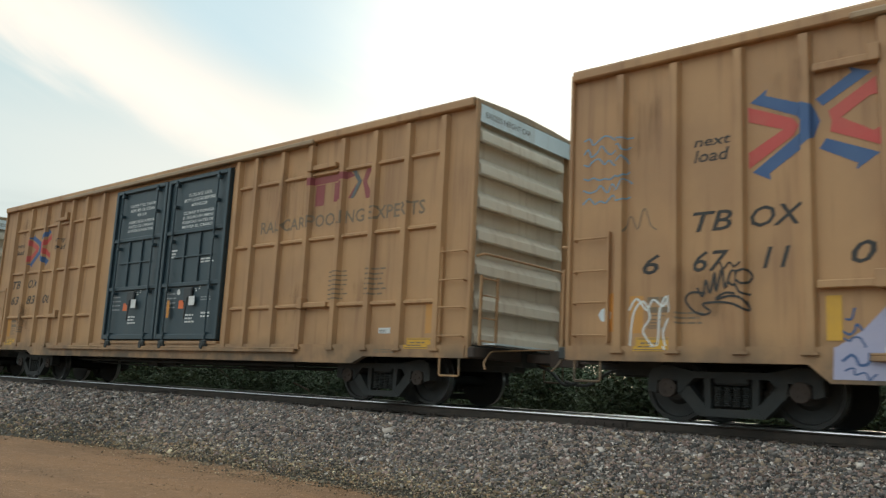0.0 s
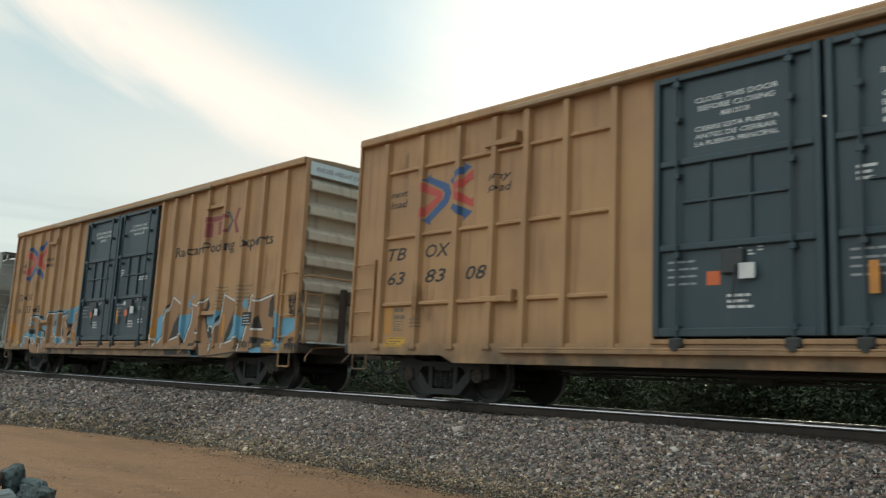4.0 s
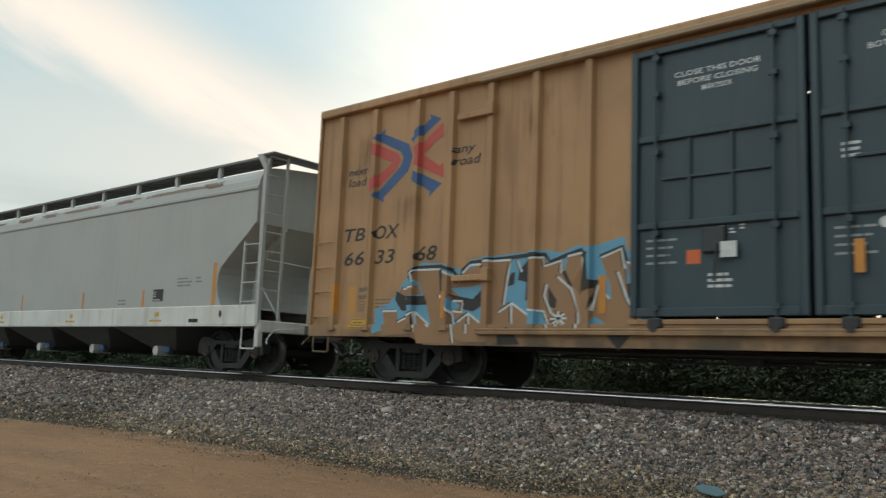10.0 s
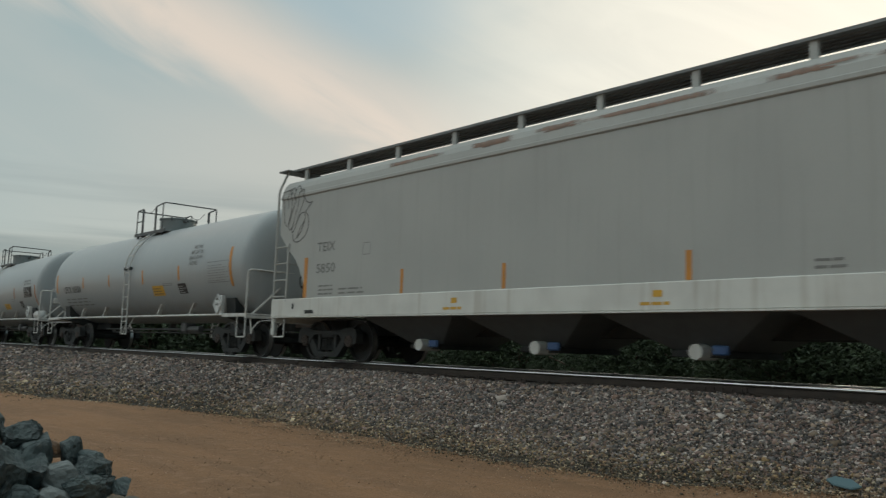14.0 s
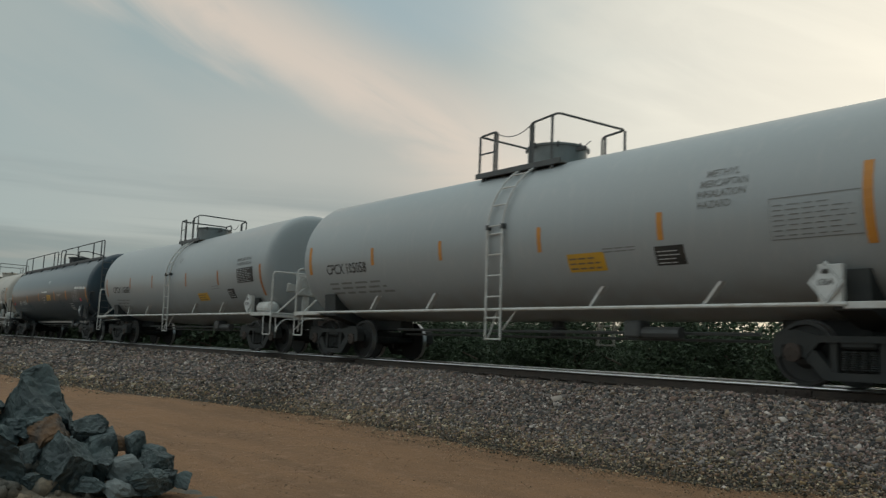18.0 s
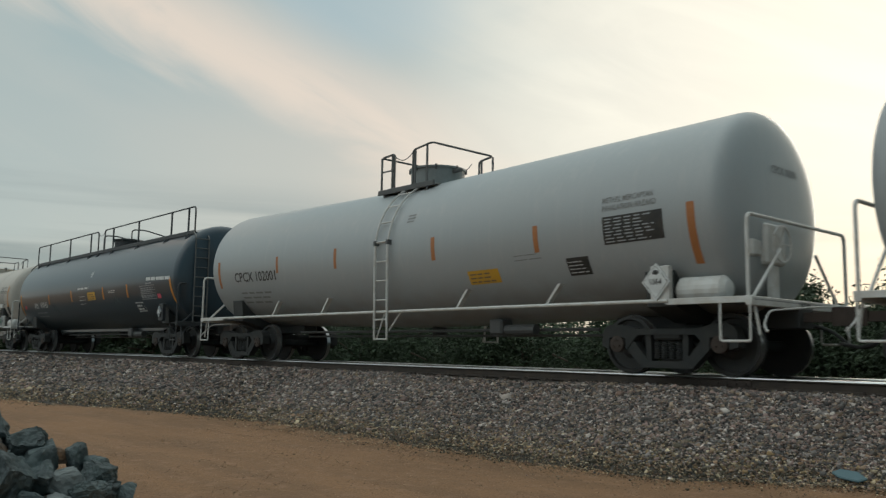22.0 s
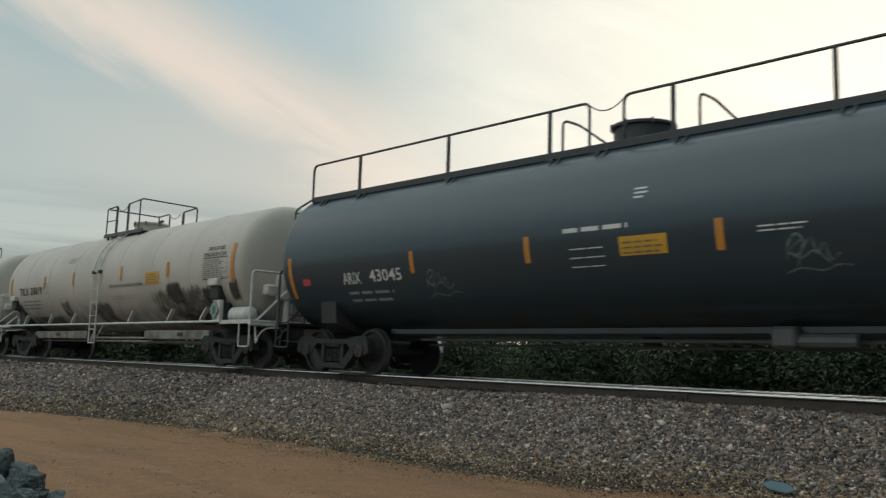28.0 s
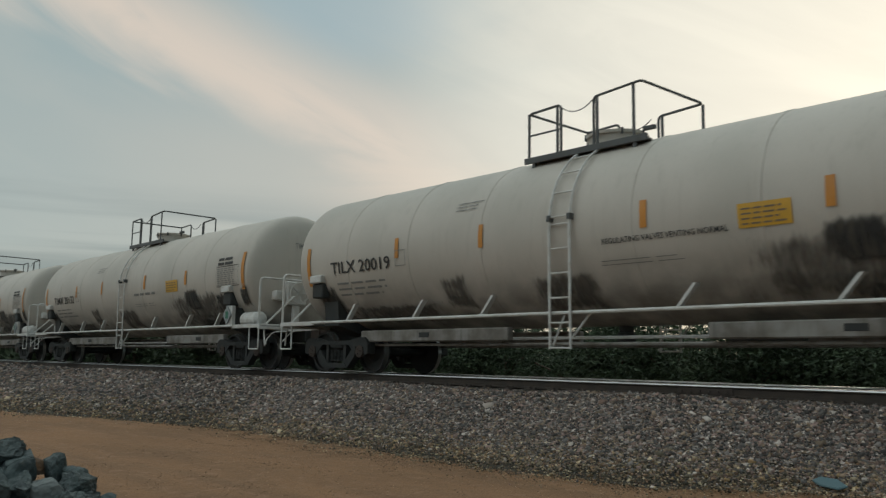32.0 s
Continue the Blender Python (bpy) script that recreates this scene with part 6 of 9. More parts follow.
for cx, cz, k in ((-29.42, 2.02, 1.0), (-29.45, 1.90, 0.8), (-29.38, 1.74, 1.0), (-29.40, 1.66, 0.7), (-29.35, 1.02, 0.9), (-29.42, 0.94, 0.7), (-31.3, 0.97, 0.8), (-34.05, 0.78, 0.6)):
    ux = cx - off_c
    pc("spray_scrawl", curve_flat([(ux + a * k, cz + b * k) for a, b in ((-0.22, 0.02), (-0.14, 0.10), (-0.10, -0.07), (-0.20, -0.04), (-0.04, 0.10), (0.02, -0.08), (0.05, 0.09), (0.12, 0.04), (0.07, -0.02), (0.15, -0.09), (0.22, 0.07), (0.26, -0.05), (0.14, -0.02))], 0.026), "ink", "black scrawl", 3)

# scrawls on the leading boxcar
rng_s = random.Random(12)
for row in range(6):
    z = 4.08 - row * 0.19
    x = -9.2
    pts = []
    while x < -8.35:
        pts.append((x, z + rng_s.uniform(-0.08, 0.08)))
        x += rng_s.uniform(0.05, 0.12)
    pa("spray_scrawl", curve_flat(pts, 0.022, n=4), "sprayblue", "faint blue scrawl", 1)
pa("spray_scrawl", curve_flat([(-8.4, 1.0), (-8.35, 1.45), (-8.2, 1.62), (-8.1, 1.4), (-8.2, 1.2), (-8.0, 1.0), (-7.95, 1.5), (-7.85, 1.68), (-7.78, 1.5), (-7.9, 1.2), (-7.85, 0.95)], 0.03), "spraywhite", "white scrawl", 1)
pa("spray_scrawl", curve_flat([(-8.42, 1.5), (-8.3, 1.66), (-8.15, 1.5), (-8.05, 1.64), (-7.9, 1.55), (-7.8, 1.74)], 0.03), "spraywhite", "white scrawl", 1)
pa("spray_scrawl", curve_flat([(-7.42, 1.78), (-7.34, 1.66), (-7.30, 1.88), (-7.24, 1.70), (-7.18, 1.98), (-7.16, 1.72), (-7.08, 2.02), (-7.04, 1.76), (-6.96, 1.98), (-6.86, 1.94), (-6.92, 1.80), (-7.0, 1.84)], 0.03), "ink", "black scrawl", 1)
pa("spray_scrawl", curve_flat([(-6.86, 1.96), (-6.74, 1.98), (-6.68, 1.88), (-6.78, 1.80), (-6.88, 1.86), (-6.82, 1.70), (-6.70, 1.66)], 0.03), "ink", "black scrawl", 1)
pa("spray_scrawl", curve_flat([(-7.30, 1.70), (-7.50, 1.72), (-7.58, 1.62), (-7.48, 1.48), (-7.34, 1.42), (-7.24, 1.46), (-7.34, 1.56), (-7.10, 1.58), (-6.90, 1.54), (-6.72, 1.46), (-6.78, 1.60), (-6.96, 1.66), (-7.16, 1.62), (-7.04, 1.70), (-6.88, 1.68)], 0.03), "ink", "black scrawl", 1)
pa("spray_scrawl", curve_flat([(-7.20, 2.06), (-7.12, 2.12), (-7.06, 2.02), (-6.98, 2.10), (-6.90, 2.02), (-6.80, 2.08)], 0.024), "ink", "black scrawl", 1)
pa("spray_scrawl", curve_flat([(-8.5, 2.62), (-8.4, 2.85), (-8.3, 2.65), (-8.2, 2.95), (-8.1, 2.7), (-8.0, 2.62)], 0.018), "ink_soft", "faded scrawl", 1)
pa("reflector", rect_flat((-5.8, -5.62, 1.08, 1.62)), "yellow", "yellow reflector strip", 2)
pa("spray_shape", poly_flat([(-5.72, 0.62), (-4.2, 0.62), (-4.2, 1.55), (-5.1, 1.52), (-5.4, 1.2), (-5.7, 1.0)]), "sprayviolet", "pale violet spray paint", 0)
pa("spray_shape", blob_flat(-4.75, 1.32, 0.32, 0.25, 4, 24, 0.15), "blue", "dark blue spray paint", 2)
pa("spray_outline", curve_flat([(-5.1, 1.25), (-4.95, 1.55), (-4.6, 1.62), (-4.35, 1.5)], 0.08), "spraywhite", "white spray outline", 3)
pa("spray_outline", curve_flat([(-5.05, 0.7), (-5.1, 1.0), (-4.9, 1.2), (-4.5, 1.1)], 0.09), "spraywhite", "white spray outline", 3)
rng_s = random.Random(5)
for row in range(5):
    z = 0.68 + row * 0.18
    pts = [(-5.6 + 0.05 * k + rng_s.uniform(-0.03, 0.03), z + rng_s.uniform(-0.07, 0.08)) for k in range(8 - row)]
    pa("spray_scrawl", curve_flat(pts, rng_s.uniform(0.02, 0.035), n=4), "blue", "blue scrawl", 1)

# ---- covered hopper ----
def build_hopper(x):
    car = new_car("covered_hopper", x, "pale grey covered hopper with white sill and roof walkway", "hopper car")
    L = 9.05      # half length over the side sheets at the top
    # cross-section, half: sheet, shoulder crease, curved shoulder, roof
    sec = [(1.56, 1.40), (1.58, 3.85), (1.60, 3.87), (1.60, 3.93), (1.565, 3.95), (1.545, 4.08), (1.49, 4.20), (1.39, 4.30), (1.22, 4.37), (0.8, 4.43), (0.0, 4.50)]
    bm = bmesh.new()
    full = [(-y, z) for y, z in sec] + [(y, z) for y, z in sec[-2::-1]]

    cut = {1: [(1.40, 8.0), (1.60, 7.86), (1.86, 7.80), (2.10, 7.82), (2.25, 7.90), (2.45, 8.13), (2.93, 8.76), (3.18, 9.05), (3.85, 9.05)],
           -1: [(1.40, 8.22), (1.63, 8.24), (1.78, 8.31), (2.13, 8.52), (2.35, 8.70), (2.64, 9.08), (3.01, 9.45), (3.2, 9.45), (3.85, 9.45)]}
    ends = {1: 9.05, -1: 9.45}
    # side sheets with their cut-away lower corners
    for s in (-1, 1):
        left = [bm.verts.new((-xx, s * 1.57, z)) for z, xx in cut[-1]]
        right = [bm.verts.new((xx, s * 1.57, z)) for z, xx in cut[1]]
        for i in range(len(left) - 1):
            bm.faces.new((left[i], right[i], right[i + 1], left[i + 1]))
    part("side_sheet", bm, "hopper", car, "pale grey side sheets")
    bm = bmesh.new()
    top = [(y, z) for y, z in full if z >= 3.84]
    a = [bm.verts.new((-ends[-1], y, z)) for y, z in top]
    b = [bm.verts.new((L, y, z)) for y, z in top]
    for i in range(len(top) - 1):
        bm.faces.new((a[i], b[i], b[i + 1], a[i + 1]))
    bm.faces.new(a)
    bm.faces.new(b[::-1])
    part("roof", bm, "hopper", car, smooth=False)
    for e in (-1, 1):
        xe = e * ends[e]
        dk = 0.28 if e < 0 else 0.0
        bm = bmesh.new()
        prism(bm, [(-1.55, 3.13), (1.55, 3.13), (1.57, 3.86), (-1.57, 3.86)], min(xe, xe - e * 0.04), max(xe, xe - e * 0.04), "x")
        part("end_sheet", bm, "hopper", car)
        # slope sheet from the end down to the first bay, its edges along the cut of the sides
        edge = [(e * xx, z) for z, xx in cut[e][:-1]]
        bm = bmesh.new()
        prism(bm, edge + [(p_[0] - e * 0.04, p_[1] + 0.02) for p_ in edge[::-1]], -1.566, 1.566)
        part("slope_sheet", bm, "hopper", car)
        for yy in (-0.80, 0.80):
            bm = bmesh.new()
            prism(bm, [(e * (dk + 8.05), 1.05), (e * (dk + 8.22), 1.05), (e * (dk + 8.30), 2.25), (e * (dk + 9.06), 3.06), (e * (dk + 9.02), 3.16), (e * (dk + 8.16), 2.36)], yy - 0.05, yy + 0.05)
            part("slope_brace", bm, "hopper", car)
        part("end_platform", boxes((min(e * (dk + 8.0), e * (dk + 9.35)), max(e * (dk + 8.0), e * (dk + 9.35)), -1.50, 1.50, 0.98, 1.06), bevel=0.01), "sillwhite", car)
        part("end_sill", boxes((min(e * (dk + 9.20), e * (dk + 9.38)), max(e * (dk + 9.20), e * (dk + 9.38)), -1.55, 1.55, 0.86, 1.10), bevel=0.015), "sillwhite", car)
        # corner frame: posts, ladders, top bar
        for s in (-1, 1):
            if e < 0:
                part("corner_post", tubes(0.03, rounded([(-9.60, s * 1.57, 1.0), (-9.60, s * 1.57, 4.10), (-9.46, s * 1.42, 4.60)], 0.1), n=8), "hopper", car)
            bm = bmesh.new()
            prism(bm, [(e * (dk + 9.24), 1.0), (e * (dk + 9.34), 1.0), (e * (dk + 9.30), 4.32), (e * (dk + 9.10), 4.60), (e * (dk + 8.95), 4.60), (e * (dk + 9.20), 4.27)], min(s * 1.52, s * 1.60), max(s * 1.52, s * 1.60))
            if e > 0:
                part("corner_post", bm, "hopper", car)
            if e > 0:
                part("ladder_stile", boxes((min(e * (dk + 9.32), e * (dk + 9.36)), max(e * (dk + 9.32), e * (dk + 9.36)), min(s * 1.05, s * 1.11), max(s * 1.05, s * 1.11), 1.0, 4.6)), "hopper", car)
                for k in range(9):
                    z = 1.32 + k * 0.40
                    part("ladder_rung", tubes(0.016, [(e * (dk + 9.34), s * 1.08, z), (e * (dk + 9.34), s * 1.55, z)], n=6), "hopper", car)
            part("ladder_stile", boxes((min(e * (dk + 8.70), e * (dk + 8.75)), max(e * (dk + 8.70), e * (dk + 8.75)), min(s * 1.54, s * 1.60), max(s * 1.54, s * 1.60), 1.35, 2.75)), "hopper", car)
            for k in range(4):
                z = 1.48 + k * 0.40
                part("ladder_rung", tubes(0.016, [(e * (dk + 8.72), s * 1.59, z), (e * (dk + 9.28), s * 1.59, z)], n=6), "hopper", car)
            add_steps(car, e * (dk + 9.02), s * 1.56, 1.02, 0.52, "sillwhite", 0.46)
            part("corner_bracket", boxes((min(e * (dk + 9.26), e * (dk + 9.36)), max(e * (dk + 9.26), e * (dk + 9.36)), min(s * 1.45, s * 1.58), max(s * 1.45, s * 1.58), 0.55, 1.05), bevel=0.02), "sillwhite", car)
            part("end_handrail", tubes(0.018, rounded([(e * (dk + 9.34), s * 1.50, 2.35), (e * (dk + 9.36), s * 0.3, 2.30), (e * (dk + 9.36), s * 0.3, 1.06)], 0.06), n=6), "hopper", car)
            part("corner_stay", tubes(0.02, [(e * (dk + 9.30), s * 0.95, 1.06), (e * (dk + 8.3), s * 0.80, 1.95)], n=6), "hopper", car)
        part("end_walkway", boxes((min(e * (dk + 9.0), e * (dk + 9.45)), max(e * (dk + 9.0), e * (dk + 9.45)), -1.55, 1.55, 4.58, 4.62), bevel=0.01), "walkgrey", car, "grated cross walkway")
        add_coupler(car, 9.30 + dk, e, "sillwhite")
    # hand brake on the far half of one end
    bm = bmesh.new()
    for k in range(14):
        a, b = 2 * math.pi * k / 14, 2 * math.pi * (k + 1) / 14
        tube(bm, [(-9.72, -0.5 + 0.28 * math.cos(a), 1.95 + 0.28 * math.sin(a)), (-9.72, -0.5 + 0.28 * math.cos(b), 1.95 + 0.28 * math.sin(b))], 0.016, 6, False)
    for k in range(5):
        a = 2 * math.pi * k / 5
        tube(bm, [(-9.68, -0.5, 1.95), (-9.72, -0.5 + 0.28 * math.cos(a), 1.95 + 0.28 * math.sin(a))], 0.013, 5, False)
    part("brake_wheel", bm, "iron", car)
    part("brake_housing", boxes((-9.66, -9.45, -0.75, -0.25, 1.5, 2.2), (-9.58, -9.48, -0.55, -0.45, 1.0, 1.5), (-9.5, -9.1, 0.0, 0.4, 1.0, 1.75), bevel=0.03), "rust", car)
    # sills
    for s in (-1, 1):
        part("side_sill", boxes((-9.64, 9.30, min(s * 1.54, s * 1.60), max(s * 1.54, s * 1.60), 1.0, 1.42), bevel=0.015), "sillwhite", car, "white painted side sill")
        part("sill_flange", boxes((-9.64, 9.30, min(s * 1.40, s * 1.62), max(s * 1.40, s * 1.62), 0.975, 1.0)), "sillwhite", car)
    # roof walkway of expanded metal on stands, with gaps of daylight below
    for s in (-1, 1):
        y0, y1 = (s * 0.62, s * 1.28)
        bm = boxes((-9.42, 9.05, min(y0, y1), max(y0, y1), 4.62, 4.645), (-9.42, 9.05, min(y1, y1 + s * 0.03), max(y1, y1 + s * 0.03), 4.61, 4.66))
        part("roof_walkway", bm, "walkgrey", car, "grey grated walkway")
        for q in (0.2, 0.4, 0.6, 0.8):
            ym = y0 + (y1 - y0) * q
            part("walkway_bar", boxes((-9.42, 9.05, ym - 0.012, ym + 0.012, 4.60, 4.625)), "walkgrey", car)
        for k in range(11):
            xx = -8.9 + k * 1.78
            part("walkway_stand", boxes((xx - 0.06, xx + 0.06, min(s * 1.20, s * 1.27), max(s * 1.20, s * 1.27), 4.30, 4.62)), "hopper", car)
    part("end_flap", boxes((9.0, 9.5, 0.1, 1.2, 4.68, 4.74), (9.0, 9.06, 0.1, 1.2, 4.60, 4.74), bevel=0.01), "hopper", car, "raised flap of the cross walkway")
    part("roof_hatch", boxes((-8.4, 8.4, -0.42, 0.42, 4.46, 4.60), bevel=0.03), "hopper", car, "long trough hatch")
    # hopper bays with outlet gates
    for cx in (-4.7, -1.57, 1.57, 4.7):
        bm = bmesh.new()
        vs = []
        for z, hx, hy in ((1.02, 1.50, 1.48), (0.42, 0.42, 0.75)):
            vs.append([bm.verts.new((cx + a * hx, b * hy, z)) for a, b in ((-1, -1), (1, -1), (1, 1), (-1, 1))])
        for i in range(4):
            bm.faces.new((vs[0][i], vs[0][(i + 1) % 4], vs[1][(i + 1) % 4], vs[1][i]))
        bm.faces.new(vs[1])
        bay = part("hopper_bay", bm, "greysteel", car, "dark grey funnel bay")
        part("outlet_gate", boxes((cx - 0.48, cx + 0.48, -0.85, 0.85, 0.34, 0.44), bevel=0.01), "iron", bay)
        bm = bmesh.new()
        lathe(bm, [(-1.12, 0.02), (-1.12, 0.115), (-1.08, 0.12), (-0.6, 0.12)], "y", (cx + 0.1, 0, 0.42), n=16)
        part("outlet_cap", bm, "sillwhite", bay, "pale round outlet cap")
        part("outlet_bracket", boxes((cx + 0.32, cx + 0.58, -1.05, -0.98, 0.38, 0.52), bevel=0.02), "blue", bay, "dull blue bracket")
    add_underframe(car, 9.0, rods=False)
    add_trucks(car, 7.85)

    def paint(name, bm, mat, label="", layer=0, y=-1.57):
        return part(name, lay_flat(bm, y, 0.005 + 0.003 * layer), mat, car, label)
    o = x
    paint("lettering", text_flat("TEIX", -66.72 - o, -66.0 - o, 2.47, 0.21), "ink_grey", "grey reporting mark")
    paint("lettering", text_flat("5850", -66.72 - o, -65.97 - o, 1.98, 0.21), "ink_grey", "grey number")
    paint("small_stencils", merged(bars_flat(-66.6 - o, -65.9 - o, 1.48, 1.75, 3, 0.4, 3, 3), bars_flat(-65.8 - o, -64.6 - o, 1.48, 1.66, 2, 0.4, 4, 3),
                                   bars_flat(-52.7 - o, -52.1 - o, 1.88, 2.12, 3, 0.4, 5, 2), bars_flat(-51.95 - o, -51.7 - o, 1.95, 2.12, 2, 0.4, 6, 1),
                                   bars_flat(-55.3 - o, -54.8 - o, 1.5, 1.68, 2, 0.4, 7, 2)), "ink_grey")
    paint("stencil_frame", line_flat([(-64.95 - o, 2.3), (-64.7 - o, 2.3), (-64.7 - o, 2.55), (-64.95 - o, 2.55)], 0.02, True), "ink_grey")
    paint("data_plate", rect_flat((-53.69 - o, -53.25 - o, 1.56, 1.84)), "ink", "black and white data plate")
    paint("data_marks", merged(bars_flat(-53.66 - o, -53.5 - o, 1.66, 1.82, 3, 0.3, 8, 1), bars_flat(-53.66 - o, -53.28 - o, 1.58, 1.64, 1, 0.4, 9, 2)), "white", layer=1)
    for sx, z1, w in ((-67.16, 2.36, 0.14), (-63.6, 1.92, 0.09), (-60.76, 1.88, 0.09), (-57.1, 1.86, 0.10), (-54.13, 1.84, 0.10), (-51.25, 2.36, 0.13)):
        paint("reflector", rect_flat((sx - o - w / 2, sx - o + w / 2, 1.43, z1)), "orange", "orange reflector strip")
    for cx in (-62.0, -57.6, -53.4):
        paint("sill_stencil", merged(bars_flat(cx - o - 0.3, cx - o + 0.3, 1.08, 1.16, 1, 0.6, 12, 3), rect_flat((cx - o - 0.08, cx - o + 0.08, 1.2, 1.3))), "yellow", y=-1.60)
    # openings in the sill: flat dark patches give their inner shade
    for cx in (-51.9, -66.9):
        paint("sill_slot", rect_flat((cx - o - 0.18, cx - o + 0.18, 1.06, 1.14)), "iron", y=-1.60)
    for cx in (-50.9, -67.6):
        paint("sill_hole", poly_flat([(cx - o + 0.05 * math.cos(k * 0.6), 1.24 + 0.08 * math.sin(k * 0.6)) for k in range(10)]), "grime", y=-1.60)
    # rust blooming along the shoulder
    for i, (cx, w) in enumerate(((-61.2, 0.9), (-57.6, 1.3), (-55.4, 0.8), (-53.2, 1.4), (-63.6, 0.9), (-59.6, 0.7), (-51.6, 0.6))):
        bm = blob_flat(0, 0, w, 0.055, i, 26, 0.6)
        for v in bm.verts:
            ang = max(-0.3, min(1.0, v.co.z / 0.1))
            v.co = (v.co.x + cx - o, -1.545 + 0.02 * ang, 4.13 + v.co.z * 1.2)
        for f in bm.faces:
            f.normal_update()
        part("rust_patch", bm, "rustpatch", car, "flaking rust patch")
    # looping spray drawing at the rear top corner
    loops = ([(-9.42, 4.05), (-9.30, 4.06), (-9.12, 4.08), (-9.12, 4.02), (-9.14, 3.62)], [(-9.42, 4.05), (-9.33, 3.74), (-9.28, 3.36), (-9.18, 3.19), (-9.08, 3.29), (-8.97, 3.71), (-9.03, 4.08), (-9.12, 4.06)],
             [(-9.03, 4.08), (-8.91, 4.10), (-8.80, 3.79), (-8.87, 3.69), (-9.0, 3.40), (-9.08, 3.16), (-8.94, 3.11), (-8.75, 3.55), (-8.63, 3.91), (-8.64, 4.07), (-8.74, 4.14), (-8.85, 4.04), (-8.79, 3.83)],
             [(-8.63, 3.91), (-8.71, 3.66), (-8.92, 3.07), (-8.80, 3.09), (-8.63, 3.45), (-8.43, 3.83), (-8.47, 4.0), (-8.56, 4.02), (-8.63, 3.91)],
             [(-8.47, 3.88), (-8.36, 3.74), (-8.21, 3.67), (-8.08, 3.68), (-8.21, 3.59), (-8.36, 3.47), (-8.25, 3.38), (-8.20, 3.18), (-8.30, 2.93), (-8.57, 2.78), (-8.80, 2.80), (-8.88, 2.98)],
             [(-8.72, 2.84), (-8.56, 3.09), (-8.37, 3.28), (-8.40, 3.44), (-8.56, 3.43), (-8.76, 3.20)], [(-8.72, 2.84), (-8.49, 3.04), (-8.35, 3.32)])
    for pts in loops:
        bm = curve_flat(pts, 0.026)
        for v in bm.verts:
            z = v.co.z
            v.co.y = -1.575 if z < 3.84 else -1.606 if z < 3.96 else -1.573 + (z - 3.95) * 0.14
        for f in bm.faces:
            f.normal_update()
            if f.normal.y > 0:
                f.normal_flip()
        part("spray_scrawl", bm, "ink_dim", car, "looping grey spray drawing")
    return car


build_hopper(-58.95)

# ---- tank cars ----
def shell_profile(half, r, head):
    # dished heads: a tight knuckle at the rim, a flat crown
    arc = []
    for i in range(21):
        a = math.pi / 2 * i / 20
        arc.append((head * math.cos(a) ** 0.74, max(0.02, r * math.sin(a) ** 0.74)))
    prof = [(-half - x, y) for x, y in arc]
    prof += [(-half / 2, r), (0, r), (half / 2, r)]
    prof += [(half + x, y) for x, y in arc[::-1]]
    return prof


def ring_points(x, r, cz, a0, a1, n=10):
    """Points on the shell from angle a0 to a1 (degrees above the near side)."""
    out = []
    for i in range(n + 1):
        a = radians(a0 + (a1 - a0) * i / n)
        out.append((x, -r * math.cos(a), cz + r * math.sin(a)))
    return out


